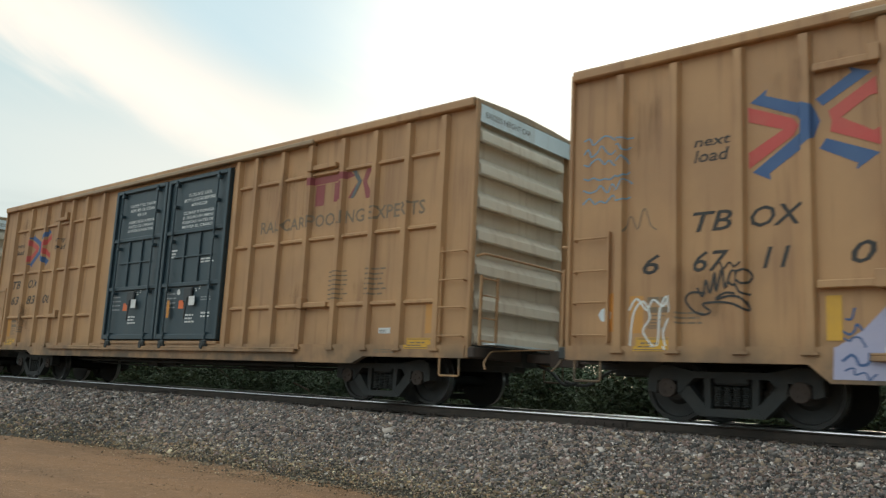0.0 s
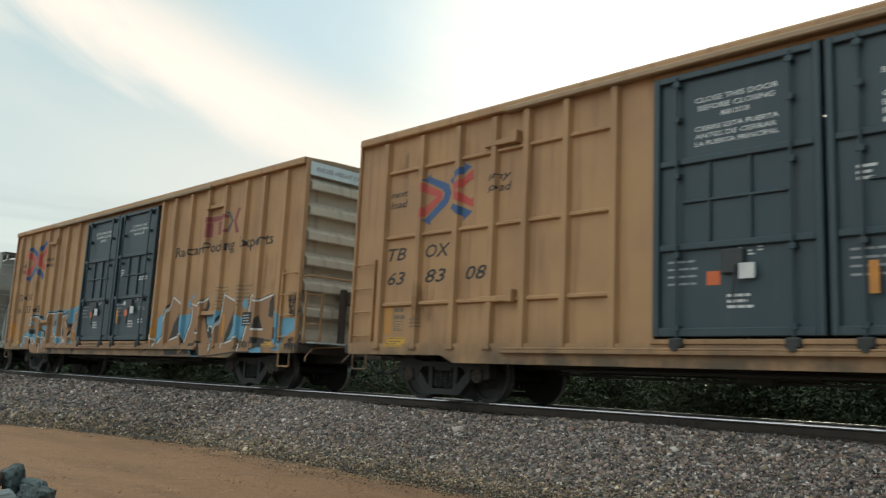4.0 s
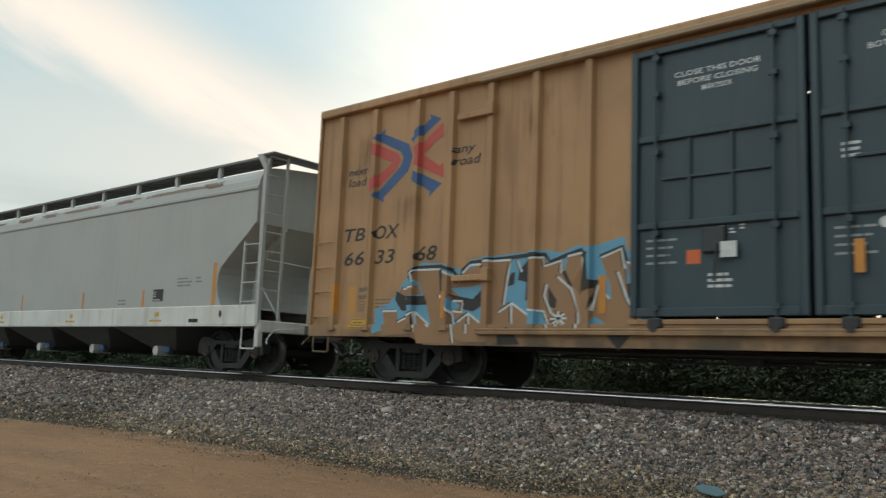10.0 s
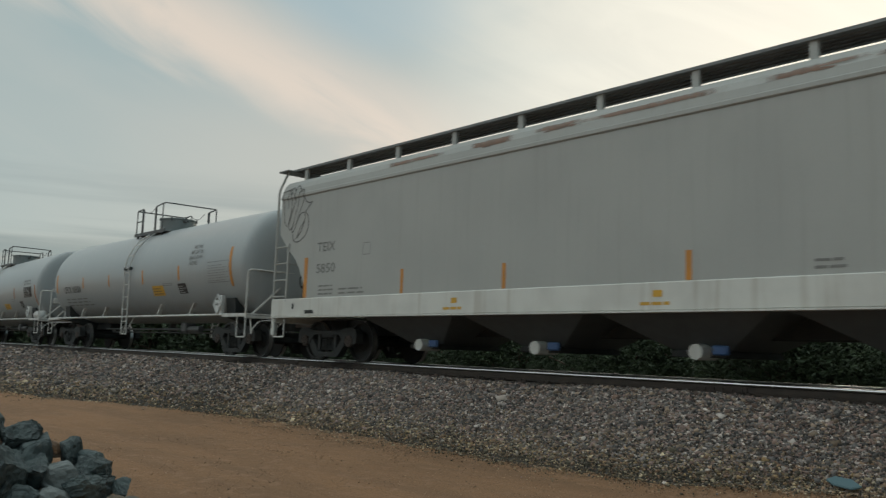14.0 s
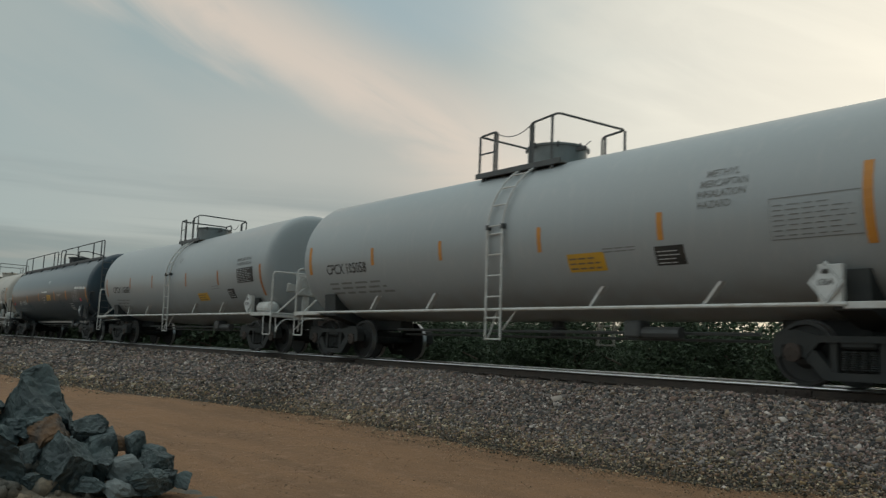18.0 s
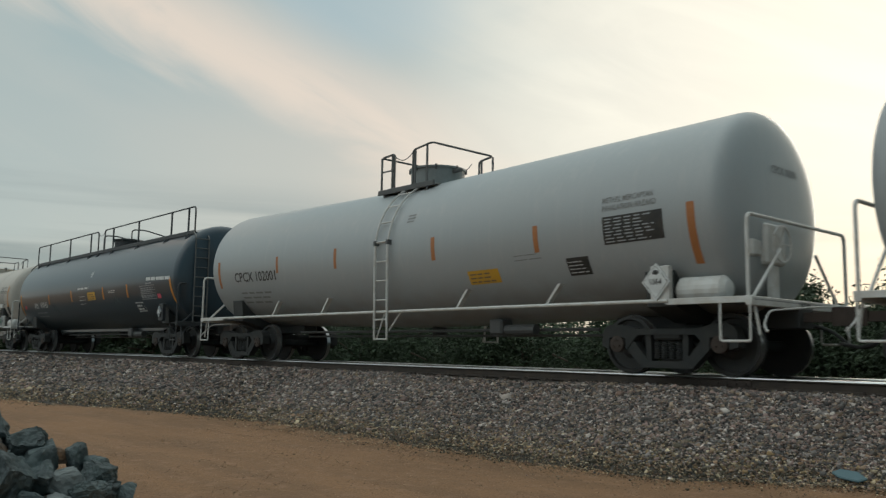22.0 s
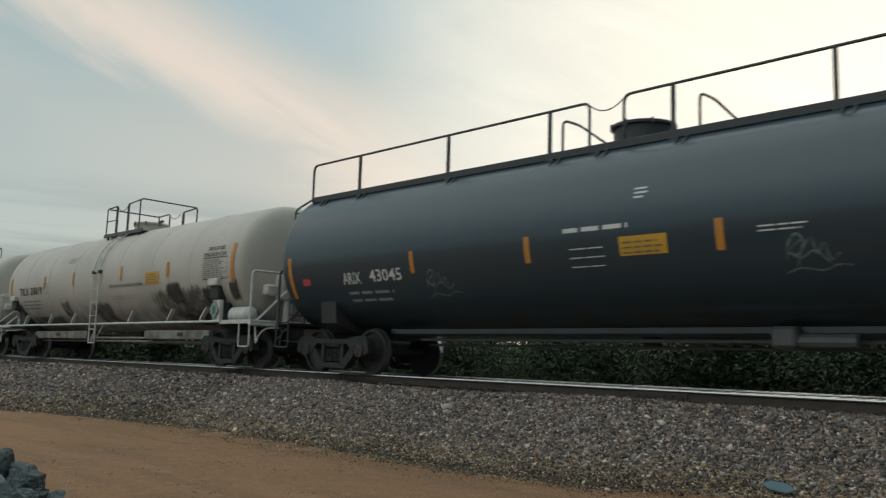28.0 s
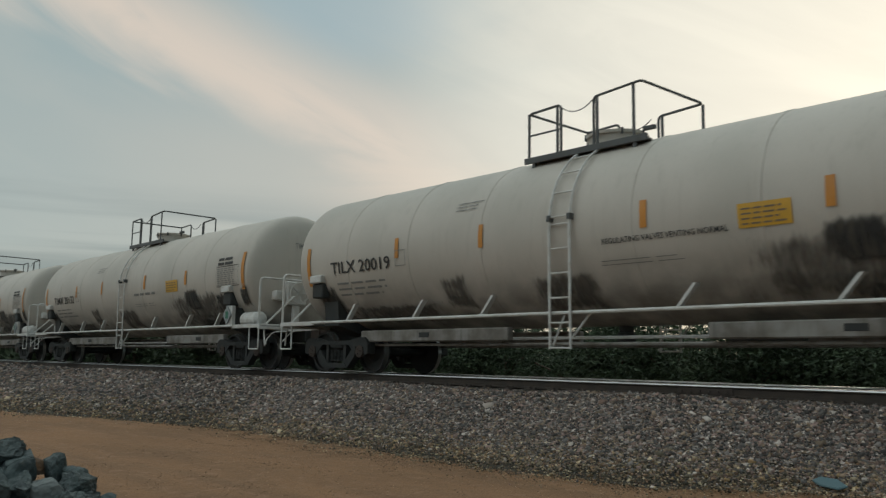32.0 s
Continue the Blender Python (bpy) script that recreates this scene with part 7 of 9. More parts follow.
def build_tank(x, label, paint, rail_mat, half=7.15, r=1.57, cz=2.50, head=0.80, truck=6.6, seams=(), end=8.12, dome="grey", long_walk=False, platform_z=1.08, sag=0.0, knuckle=0.26):
    car = new_car("tank_car", x, label, "tank car")
    bm = bmesh.new()
    lathe(bm, shell_profile(half + knuckle, r, head - knuckle), "x", (0, 0, cz), n=64)
    # some tanks slope down to the middle, to drain
    for v in bm.verts:
        v.co.z -= sag * max(0.0, 1 - abs(v.co.x) / half)
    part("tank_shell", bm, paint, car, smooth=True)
    for sx in seams:
        bm = bmesh.new()
        lathe(bm, [(sx - 0.05, r + 0.001), (sx - 0.04, r + 0.010), (sx + 0.04, r + 0.010), (sx + 0.05, r + 0.001)], "x", (0, 0, cz), n=64, close=False)
        part("jacket_band", bm, paint, car, smooth=False)
    # saddles and stub sills
    for e in (-1, 1):
        bm = bmesh.new()
        prism(bm, [(-1.25, 1.02), (-0.5, 0.80), (0.5, 0.80), (1.25, 1.02), (1.30, 1.55), (-1.30, 1.55)], e * truck - 0.25, e * truck + 0.25, "x")
        part("saddle", bm, "grime", car)
        part("stub_sill", boxes((min(e * (truck - 1.6), e * end), max(e * (truck - 1.6), e * end), -0.2, 0.2, 0.70, 1.10), bevel=0.02), "grime", car)
        add_coupler(car, end - 0.05, e, rail_mat)
    add_trucks(car, truck)
    pz = platform_z
    yw = 1.56
    if not long_walk:
        for s in (-1, 1):
            part("side_handrail", tubes(0.03, [(-end + 1.3, s * yw, pz), (end - 1.3, s * yw, pz)], n=8), rail_mat, car)
            for bx in (-4.42, -2.26, 2.30, 4.52) if dome == "grey" else (-5.9, -3.75, -1.9, 2.05, 4.3, 6.0):
                lean = 0.30
                bm = bmesh.new()
                prism(bm, [(bx - 0.03, pz), (bx + 0.03, pz), (bx + lean + 0.03, pz + 0.36), (bx + lean - 0.03, pz + 0.36)], min(s * 1.51, s * 1.40), max(s * 1.51, s * 1.40))
                part("handrail_brace", bm, rail_mat, car)
    for e in (-1, 1):
        xe = e * end
        depth = 0.5 if long_walk else 0.75
        part("end_platform", boxes((min(e * (end - depth), xe), max(e * (end - depth), xe), -1.52, 1.52, pz - 0.03, pz), bevel=0.006), "walkgrey" if not long_walk else rail_mat, car, "grated end platform")
        for s in (-1, 1):
            if not long_walk:
                part("platform_beam", boxes((min(e * (end - 1.35), xe), max(e * (end - 1.35), xe), s * 1.54 - 0.02, s * 1.54 + 0.02, pz - 0.06, pz + 0.03), bevel=0.006), rail_mat, car)
        part("end_beam", boxes((min(xe - e * 0.10, xe), max(xe - e * 0.10, xe), -1.56, 1.56, pz - 0.10, pz + 0.03), bevel=0.01), rail_mat, car)
        # hoop of grab rail across the end
        xg = e * (end - 0.06)
        part("end_grab_rail", tubes(0.028, rounded([(xg, -1.54, pz), (xg, -1.54, pz + 1.16), (xg, 1.54, pz + 1.16), (xg, 1.54, pz)], 0.12), n=8), rail_mat, car)
        for s in (-1, 1):
            part("rail_strut", tubes(0.026, [(xg - e * 0.05, s * 1.35, pz), (xg - e * 0.02, s * 0.55, pz + 0.75)], n=6), rail_mat, car)
            add_steps(car, xg - e * 0.20, s * 1.55, pz - 0.04, 0.50, rail_mat, 0.44)
            bm = tubes(0.02, rounded([(xe - e * 0.05, s * 1.4, pz - 0.1), (xe + e * 0.02, s * 1.4, pz - 0.5)], 0.05), n=6)
            part("corner_hanger", bm, rail_mat, car)
    # hand brake at one end
    bm = bmesh.new()
    hx = end - 0.25
    for k in range(14):
        a, b = 2 * math.pi * k / 14, 2 * math.pi * (k + 1) / 14
        tube(bm, [(hx + 0.1, -0.35 + 0.27 * math.cos(a), pz + 0.85 + 0.27 * math.sin(a)), (hx + 0.1, -0.35 + 0.27 * math.cos(b), pz + 0.85 + 0.27 * math.sin(b))], 0.015, 6, False)
    for k in range(5):
        a = 2 * math.pi * k / 5
        tube(bm, [(hx + 0.07, -0.35, pz + 0.85), (hx + 0.1, -0.35 + 0.27 * math.cos(a), pz + 0.85 + 0.27 * math.sin(a))], 0.013, 5, False)
    part("brake_wheel", bm, rail_mat, car)
    bm = boxes((hx - 0.2, hx + 0.02, -0.65, -0.08, pz + 0.55, pz + 1.15), (hx - 0.12, hx, -0.45, -0.25, pz, pz + 0.55), (hx - 0.3, hx - 0.05, -0.95, -0.65, pz + 0.65, pz + 0.9), bevel=0.03)
    part("brake_housing", bm, rail_mat, car)
    # manway, its lid and bolts
    cz -= sag
    top = cz + r
    bm = bmesh.new()
    if dome == "low":
        lathe(bm, [(top - 0.15, 0.50), (top + 0.20, 0.50), (top + 0.21, 0.55), (top + 0.26, 0.55), (top + 0.29, 0.42), (top + 0.30, 0.02)], "z", n=32)
    else:
        lathe(bm, [(top - 0.2, 0.60), (top + 0.34, 0.60), (top + 0.35, 0.63), (top + 0.39, 0.63), (top + 0.42, 0.5), (top + 0.43, 0.02)], "z", n=32)
    man = part("manway", bm, "blacksteel" if paint == "tankblack" else "domegrey" if dome == "grey" else "tankdirty", car)
    zb = top + (0.23 if dome == "low" else 0.36)
    for k in range(8):
        a = 2 * math.pi * k / 8
        rr = 0.55 if dome == "low" else 0.63
        part("lid_bolt", tubes(0.022, [(math.cos(a) * rr, math.sin(a) * rr, zb - 0.06), (math.cos(a) * rr, math.sin(a) * rr, zb + 0.05)], n=6), "greysteel", man)
    if not long_walk:
        if dome == "low":
            add_square_platform(car, top, rail_mat)
        else:
            add_square_platform(car, top, rail_mat, (-0.92, -0.46, 0.18, 0.64, 0.86, 0.42) if sag else (-1.42, -0.88, 0.11, 0.70, 1.03, 0.43), 0.70 if sag else 0.76)
        # ladders up both sides
        for s in (-1, 1):
            lx = 0.12 if sag else 0.0
            bm = []
            for dx in (-0.21, 0.21):
                pts = [(lx + dx, s * 1.60, 0.50), (lx + dx, s * 1.63, cz)]
                pts += [(p[0], -s * p[1], p[2]) for p in ring_points(lx + dx, r + 0.07, cz, 0, 62, 8)]
                part("ladder_stile", tubes(0.022, pts, n=6), "whitesteel", car)
            z = 0.52
            for i in range(6):
                part("ladder_rung", tubes(0.016, [(lx - 0.21, s * 1.61, z), (lx + 0.21, s * 1.61, z)], n=6), "whitesteel", car)
                z += 0.40
            for i in range(4):
                a = radians(6 + i * 15)
                yy, zz = s * (r + 0.07) * math.cos(a), cz + (r + 0.07) * math.sin(a)
                part("ladder_rung", tubes(0.016, [(lx - 0.21, yy, zz), (lx + 0.21, yy, zz)], n=6), "whitesteel", car)
            for dx in (-0.21, 0.21):
                part("ladder_bracket", boxes((lx + dx - 0.03, lx + dx + 0.03, min(s * 1.53, s * 1.66), max(s * 1.53, s * 1.66), cz + 0.10, cz + 0.20)), "greysteel", car)
            part("ladder_brace", tubes(0.018, [(lx - 0.21, s * 1.54, 0.52), (lx + 0.02, s * 1.5, pz)], n=6), rail_mat, car)
            part("ladder_brace", tubes(0.018, [(lx + 0.21, s * 1.54, 0.70), (lx + 0.55, s * 1.5, pz)], n=6), rail_mat, car)
    # pipes and outlet below
    bm = tubes(0.03, [(-4.8, -0.4, 0.72), (4.8, -0.4, 0.72)], n=6)
    tube(bm, [(-4.8, -0.15, 0.62), (4.8, -0.15, 0.62)], 0.025, 6)
    part("brake_pipe", bm, "greysteel" if paint != "tankdirty" else "whitesteel", car)
    bm = bmesh.new()
    lathe(bm, [(0.62, 0.10), (0.64, 0.16), (0.80, 0.16), (0.82, 0.12), (1.12, 0.14)], "z", (0.15, 0, 0), n=16)
    part("bottom_outlet", bm, "grime", car)
    bm = boxes((2.4, 2.75, -0.75, -0.4, 0.62, 0.92), bevel=0.04)
    tube(bm, [(2.75, -0.6, 0.72), (3.5, -0.6, 0.72)], 0.10, 10)
    part("brake_cylinder", bm, "greysteel", car)
    return car


def add_square_platform(car, top, mat, xs=(-1.30, -0.56, 0.15, 0.95, 1.20, 0.30), rise=0.78):
    """Grating round the manway with a hoop of railing at either end and chains between.
    xs: ends of the near rail of the one hoop, near posts of the other, its far corner and far post; rise: rail above the top of the tank."""
    a, b, c, d, e, f = xs
    z = top - 0.12
    zt = top + rise
    y = 0.87
    for s in (-1, 1):
        part("grating", boxes((a - 0.05, d + 0.2, min(s * 0.64, s * 0.86), max(s * 0.64, s * 0.86), z - 0.02, z + 0.01)), "channel", car)
        part("platform_edge", boxes((a - 0.10, d + 0.25, min(s * 0.86, s * 0.90), max(s * 0.86, s * 0.90), z - 0.06, z + 0.05), bevel=0.006), "greysteel", car)
        for xx in (a + 0.1, (b + c) / 2, d):
            part("platform_leg", boxes((xx - 0.03, xx + 0.03, min(s * 0.82, s * 0.87), max(s * 0.82, s * 0.87), z - 0.26, z)), "greysteel", car)
        part("safety_chain", tubes(0.010, [(b + (c - b) * i / 8, s * y, zt - 0.05 - 0.14 * 4 * (i / 8) * (1 - i / 8)) for i in range(9)], n=5), "greysteel", car)
        part("middle_rail", tubes(0.018, [(a, s * y, z + 0.46), (b, s * y, z + 0.46)], n=6), "greysteel", car)
    part("railing", tubes(0.024, rounded([(b, -y, z), (b, -y, zt), (a, -y, zt - 0.03), (a, y, zt - 0.03), (b, y, zt), (b, y, z)], 0.09), n=6), "greysteel", car)
    part("railing", tubes(0.024, rounded([(c, -y, z), (c, -y, zt - 0.02), (d + 0.15, -y, zt + 0.05), (e, y, zt + 0.02), (f, y, zt - 0.03), (f, y, z)], 0.09), n=6), "greysteel", car)
    for xx, yy, zz in ((a, -y, zt - 0.03), (a, y, zt - 0.03), (b - 0.08, -y, zt), (c + 0.07, -y, zt - 0.02), (d, -y, zt + 0.03), (e, y, zt), (f + 0.08, y, zt - 0.03)):
        part("railing_post", boxes((xx - 0.024, xx + 0.024, yy - 0.012, yy + 0.012, z - 0.04, zz)), "greysteel", car)
    part("lid_handle", boxes((0.60, 0.84, -0.1, -0.02, top + 0.24, top + 0.31), bevel=0.01), "greysteel", car)


def tank_painter(car, r, cz, sag=0.0, half=7.25):
    def bend(bm):
        for v in bm.verts:
            v.co.z -= sag * max(0.0, 1 - abs(v.co.x) / half)
        return bm

    def paint(name, bm, mat, label="", layer=0):
        if name == "lettering" and label.endswith("mark"):
            for b in letters_of(bm):
                part("letter", bend(lay_tank(b, r, cz, 0.005 + 0.003 * layer)), mat, car, label)
            return None
        if name in ("small_stencils", "stencil_block"):
            for b in pieces_of(bm):
                part("stencil_bar", bend(lay_tank(b, r, cz, 0.005 + 0.003 * layer)), mat, car, label)
            return None
        return part(name, bend(lay_tank(bm, r, cz, 0.005 + 0.003 * layer)), mat, car, label)
    return paint


def head_mark(car, text, half, head, r, cz, y0, y1, z, height, mat="ink_grey"):
    """Small lettering on the dished head at the +x end."""
    bm = text_flat(text, y0, y1, z, height)
    for v in bm.verts:
        y, zz = v.co.x, v.co.z
        k = min(1.0, math.hypot(y, zz - cz) / r)
        v.co = (half + head * (1 - k ** 2.703) ** (1 / 2.703) + 0.008, y, zz)
    part("lettering", bm, mat, car, "reporting mark on the head")


def add_placard(car, x, mat, sign="white", k=1.0):
    """A diamond placard on its holder beside the end platform."""
    bm = boxes((x - 0.02, x + 0.30, -1.56, -1.46, 1.08, 1.60), bevel=0.01)
    part("placard_holder", bm, mat, car)
    bm = bmesh.new()
    prism(bm, [(x + 0.10, 1.36 - 0.28 * k), (x + 0.10 + 0.24 * k, 1.36), (x + 0.10, 1.36 + 0.28 * k), (x + 0.10 - 0.24 * k, 1.36)], -1.60, -1.57)
    part("placard", bm, sign, car, "diamond placard")
    part("placard_border", lay_flat(line_flat([(x + 0.10, 1.36 - 0.24 * k), (x + 0.10 + 0.205 * k, 1.36), (x + 0.10, 1.36 + 0.24 * k), (x + 0.10 - 0.205 * k, 1.36)], 0.012, True), -1.60), "ink_grey" if sign == "white" else "white", car)
    if sign == "white":
        part("placard_text", lay_flat(text_flat("1064", x, x + 0.2, 1.32, 0.09), -1.60), "ink", car)
        part("placard_text", lay_flat(blob_flat(x + 0.1, 1.50, 0.05, 0.04, 3, 12, 0.25), -1.60), "ink", car)
    else:
        part("placard_text", lay_flat(bars_flat(x + 0.1 - 0.1 * k, x + 0.1 + 0.1 * k, 1.31, 1.41, 1, 0.9, 3, 1), -1.60), "white", car)


def add_air_tank(car, x, mat):
    bm = bmesh.new()
    lathe(bm, [(x - 0.42, 0.03), (x - 0.40, 0.13), (x - 0.33, 0.20), (x + 0.33, 0.20), (x + 0.40, 0.13), (x + 0.42, 0.03)], "x", (0, -1.22, 1.24), n=20)
    part("air_tank", bm, mat, car, "white air reservoir", smooth=False)


# the first white tank
t_a = build_tank(-77.87, "white tank car with railed top platform and orange stripes", "tankwhite", "whitesteel", end=7.98)
p = tank_painter(t_a, 1.57, 2.5)
o = -77.87
p("lettering", text_flat("CPCX 105058", -84.3 - o, -82.5 - o, 2.02, 0.24), "ink", "black reporting mark")
p("small_stencils", bars_flat(-84.3 - o, -81.6 - o, 1.55, 1.88, 3, 0.4, 2, 5), "ink_grey")
for sx, z0, z1, w in ((-85.1, 2.05, 2.75, 0.13), (-82.2, 2.15, 2.55, 0.11), (-79.65, 2.12, 2.52, 0.10), (-76.75, 2.10, 2.55, 0.10), (-74.1, 2.12, 2.55, 0.11), (-70.9, 1.85, 2.9, 0.13)):
    p("reflector", rect_flat((sx - o - w / 2, sx - o + w / 2, z0, z1)), "orange", "orange reflector strip")
p("placard", rect_flat((-76.12 - o, -75.28 - o, 1.72, 2.02)), "yellow", "yellow placard")
p("placard_text", bars_flat(-76.08 - o, -75.32 - o, 1.76, 2.0, 3, 0.35, 6, 4), "ink_soft", layer=1)
p("data_plate", rect_flat((-74.25 - o, -73.7 - o, 1.74, 2.03)), "ink", "black and white data plate")
p("data_marks", merged(bars_flat(-74.2 - o, -73.75 - o, 1.77, 2.0, 4, 0.25, 8, 4)), "white", layer=1)
p("stencil_block", merged(bars_flat(-72.2 - o, -71.05 - o, 2.02, 2.5, 7, 0.22, 9, 6)), "ink_grey")
p("stencil_frame", line_flat([(-72.25 - o, 1.98), (-71.0 - o, 1.98), (-71.0 - o, 2.54), (-72.25 - o, 2.54)], 0.015, True), "ink_grey")
for i, (l, u, v) in enumerate((("METHYL", -73.30, -72.75), ("MERCAPTAN", -73.38, -72.6), ("INHALATION", -73.42, -72.62), ("HAZARD", -73.40, -72.85))):
    p("lettering", text_flat(l, u - o, v - o, 3.0 - 0.16 * i, 0.11), "ink_grey", "dark stencilled warning")
p("small_stencils", bars_flat(-75.3 - o, -74.5 - o, 2.0, 2.1, 2, 0.4, 11, 3), "ink_grey")
add_placard(t_a, -71.55 - o, "whitesteel")
head_mark(t_a, "CPCX 105058", 7.41, 0.54, 1.57, 2.5, -0.35, 0.45, 3.02, 0.12)

# the second white tank
t_b = build_tank(-95.38, "white tank car with tall grey manway and end air reservoir", "tankwhite", "whitesteel", half=7.25, r=1.56, head=0.70, end=8.22, sag=0.14)
p = tank_painter(t_b, 1.56, 2.5, 0.14)
o = -95.36
p("lettering", text_flat("CPCX 102001", -101.75 - o, -99.66 - o, 2.04, 0.24), "ink", "black reporting mark")
p("small_stencils", bars_flat(-101.6 - o, -99.8 - o, 1.5, 1.85, 3, 0.35, 21, 4), "ink_grey")
for sx, z0, z1, w in ((-102.6, 1.9, 2.6, 0.12), (-99.55, 2.2, 2.6, 0.10), (-97.04, 2.2, 2.65, 0.10), (-93.70, 2.15, 2.6, 0.11), (-91.04, 2.05, 2.5, 0.11), (-88.05, 1.62, 2.5, 0.13)):
    p("reflector", rect_flat((sx - o - w / 2, sx - o + w / 2, z0, z1)), "orange_brick", "brick-orange reflector strip")
p("placard", rect_flat((-92.85 - o, -92.05 - o, 1.63, 1.87)), "yellow", "yellow placard")
p("placard_text", bars_flat(-92.8 - o, -92.1 - o, 1.66, 1.86, 3, 0.35, 22, 4), "ink_soft", layer=1)
p("data_plate", rect_flat((-90.46 - o, -90.0 - o, 1.62, 1.90)), "ink", "black and white data plate")
p("data_marks", bars_flat(-90.43 - o, -90.04 - o, 1.66, 1.88, 4, 0.25, 23, 3), "white", layer=1)
p("lettering", text_flat("METHYL MERCAPTAN", -89.62 - o, -88.68 - o, 2.68, 0.09), "ink_grey", "dark stencilled warning")
p("lettering", text_flat("INHALATION HAZARD", -89.62 - o, -88.62 - o, 2.55, 0.09), "ink_grey", "dark stencilled warning")
p("stencil_block", rect_flat((-89.62 - o, -88.52 - o, 2.03, 2.46)), "ink", "black stencilled table")
p("stencil_lines", bars_flat(-89.58 - o, -88.56 - o, 2.06, 2.46, 8, 0.35, 25, 6), "tankwhite", layer=1)
p("small_stencils", merged(bars_flat(-94.6 - o, -94.3 - o, 3.0, 3.2, 3, 0.4, 26, 2), bars_flat(-91.6 - o, -90.9 - o, 1.95, 2.1, 2, 0.2, 27, 2)), "ink_grey")
add_placard(t_b, -88.72 - o, "whitesteel")
head_mark(t_b, "CPCX 102001", 7.51, 0.44, 1.56, 2.5, -0.35, 0.45, 3.02, 0.12)
add_air_tank(t_b, -88.05 - o, "whitesteel")

# the black tank with a railed walkway along its top
t_c = build_tank(-113.38, "glossy black tank car with a railed walkway along its top", "tankblack", "blacksteel", half=7.88, head=0.42, knuckle=0.0, r=1.62, cz=2.44, end=8.22, dome="low", truck=6.72,
                 long_walk=True, platform_z=1.02)


def add_walkway(car, half, z):
    """A plank walkway with a railing along the near shoulder of the tank."""
    part("walkway_edge", boxes((-half, half, -1.0, -0.96, z - 0.02, z + 0.11), bevel=0.008), "blacksteel", car)
    part("walkway_grating", boxes((-half, half, -0.96, -0.52, z + 0.02, z + 0.05)), "blacksteel", car)
    for xx in (-7.5, -6.25, -3.64, -1.23, -0.3, 1.09, 3.45, 5.8, 7.4):
        part("walkway_bracket", boxes((xx - 0.05, xx + 0.05, -1.02, -0.60, z - 0.30, z), bevel=0.01), "blacksteel", car)
        part("lifting_hook", tubes(0.02, rounded([(xx + 0.10, -1.02, z), (xx + 0.10, -1.14, z - 0.18), (xx + 0.26, -1.14, z - 0.18), (xx + 0.26, -1.02, z)], 0.06), n=6), "blacksteel", car)
    yr, zt = -0.98, z + 0.84
    for a, b, posts in ((-half, -0.42, (-6.25, -3.64, -1.23)), (0.23, half, (1.09, 3.45, 6.15, 7.4))):
        part("railing", tubes(0.026, rounded([(a, yr, z), (a, yr, zt), (b, yr, zt), (b, yr, z)], 0.14), n=6), "blacksteel", car)
        for xx in posts:
            part("railing_post", boxes((xx - 0.03, xx + 0.03, yr - 0.02, yr + 0.02, z, zt)), "blacksteel", car)
    for xx, yy in ((-1.35, -0.45), (1.2, -0.35)):
        part("grab_hoop", tubes(0.024, rounded([(xx, yy, 3.95), (xx, yy, z + 0.84), (xx, yy + 0.5, z + 0.86), (xx, 1.15, z + 0.66), (xx, 1.40, 3.20)], 0.14), n=6), "blacksteel", car)
    part("safety_chain", tubes(0.011, [(-0.42 + 0.65 * i / 8, yr, zt - 0.05 - 0.14 * 4 * (i / 8) * (1 - i / 8)) for i in range(9)], n=5), "blacksteel", car)
    for e in (-1, 1):
        for yy in (-1.12, -0.70):
            part("ladder_stile", tubes(0.024, rounded([(e * half, yy * 0.9, z + 0.05), (e * 8.30, yy, z - 0.15), (e * 8.34, yy, 1.02)], 0.1), n=6), "greysteel", car)
        for k in range(9):
            part("ladder_rung", tubes(0.018, [(e * 8.32, -1.12, 1.22 + k * 0.29), (e * 8.32, -0.70, 1.22 + k * 0.29)], n=6), "greysteel", car)


add_walkway(t_c, 7.87, 3.75)
head_mark(t_c, "ARIX 43045", 7.88, 0.42, 1.62, 2.44, -0.22, 0.72, 2.98, 0.13, "white")
for y0, y1, z0, z1, rows, sd in ((-0.2, 0.45, 2.70, 2.92, 2, 81), (-0.1, 0.4, 1.95, 2.2, 4, 82), (0.0, 0.26, 1.45, 1.66, 3, 83)):
    bm = bars_flat(y0, y1, z0, z1, rows, 0.6, sd, 2)
    for v in bm.verts:
        k = min(1.0, math.hypot(v.co.x, v.co.z - 2.44) / 1.62)
        v.co = (7.88 + 0.42 * (1 - k ** 2.703) ** (1 / 2.703) + 0.008, v.co.x, v.co.z)
    for b in pieces_of(bm):
        part("stencil_bar", b, "dimwhite", t_c)
part("belly_jacket", boxes((-5.6, 5.6, -0.55, 0.55, 0.78, 1.0), bevel=0.05), "tankblack", t_c)
p = tank_painter(t_c, 1.62, 2.44)
o = -113.63
p("lettering", text_flat("ARIX", -5.98, -5.43, 1.78, 0.22), "white", "white reporting mark")
p("lettering", text_flat("43045", -5.16, -4.24, 1.80, 0.22), "white", "white reporting mark")
p("small_stencils", bars_flat(-5.9, -4.1, 1.44, 1.72, 2, 0.35, 31, 4), "dimwhite")
for sx, z0, z1, w in ((-121.35, 1.55, 2.4, 0.12), (-117.55, 1.90, 2.30, 0.10), (-114.83, 1.92, 2.34, 0.11), (-111.53, 1.90, 2.33, 0.12), (-109.33, 1.89, 2.32, 0.12)):
    p("reflector", rect_flat((sx - o - w / 2, sx - o + w / 2, z0, z1)), "orange", "orange reflector strip")
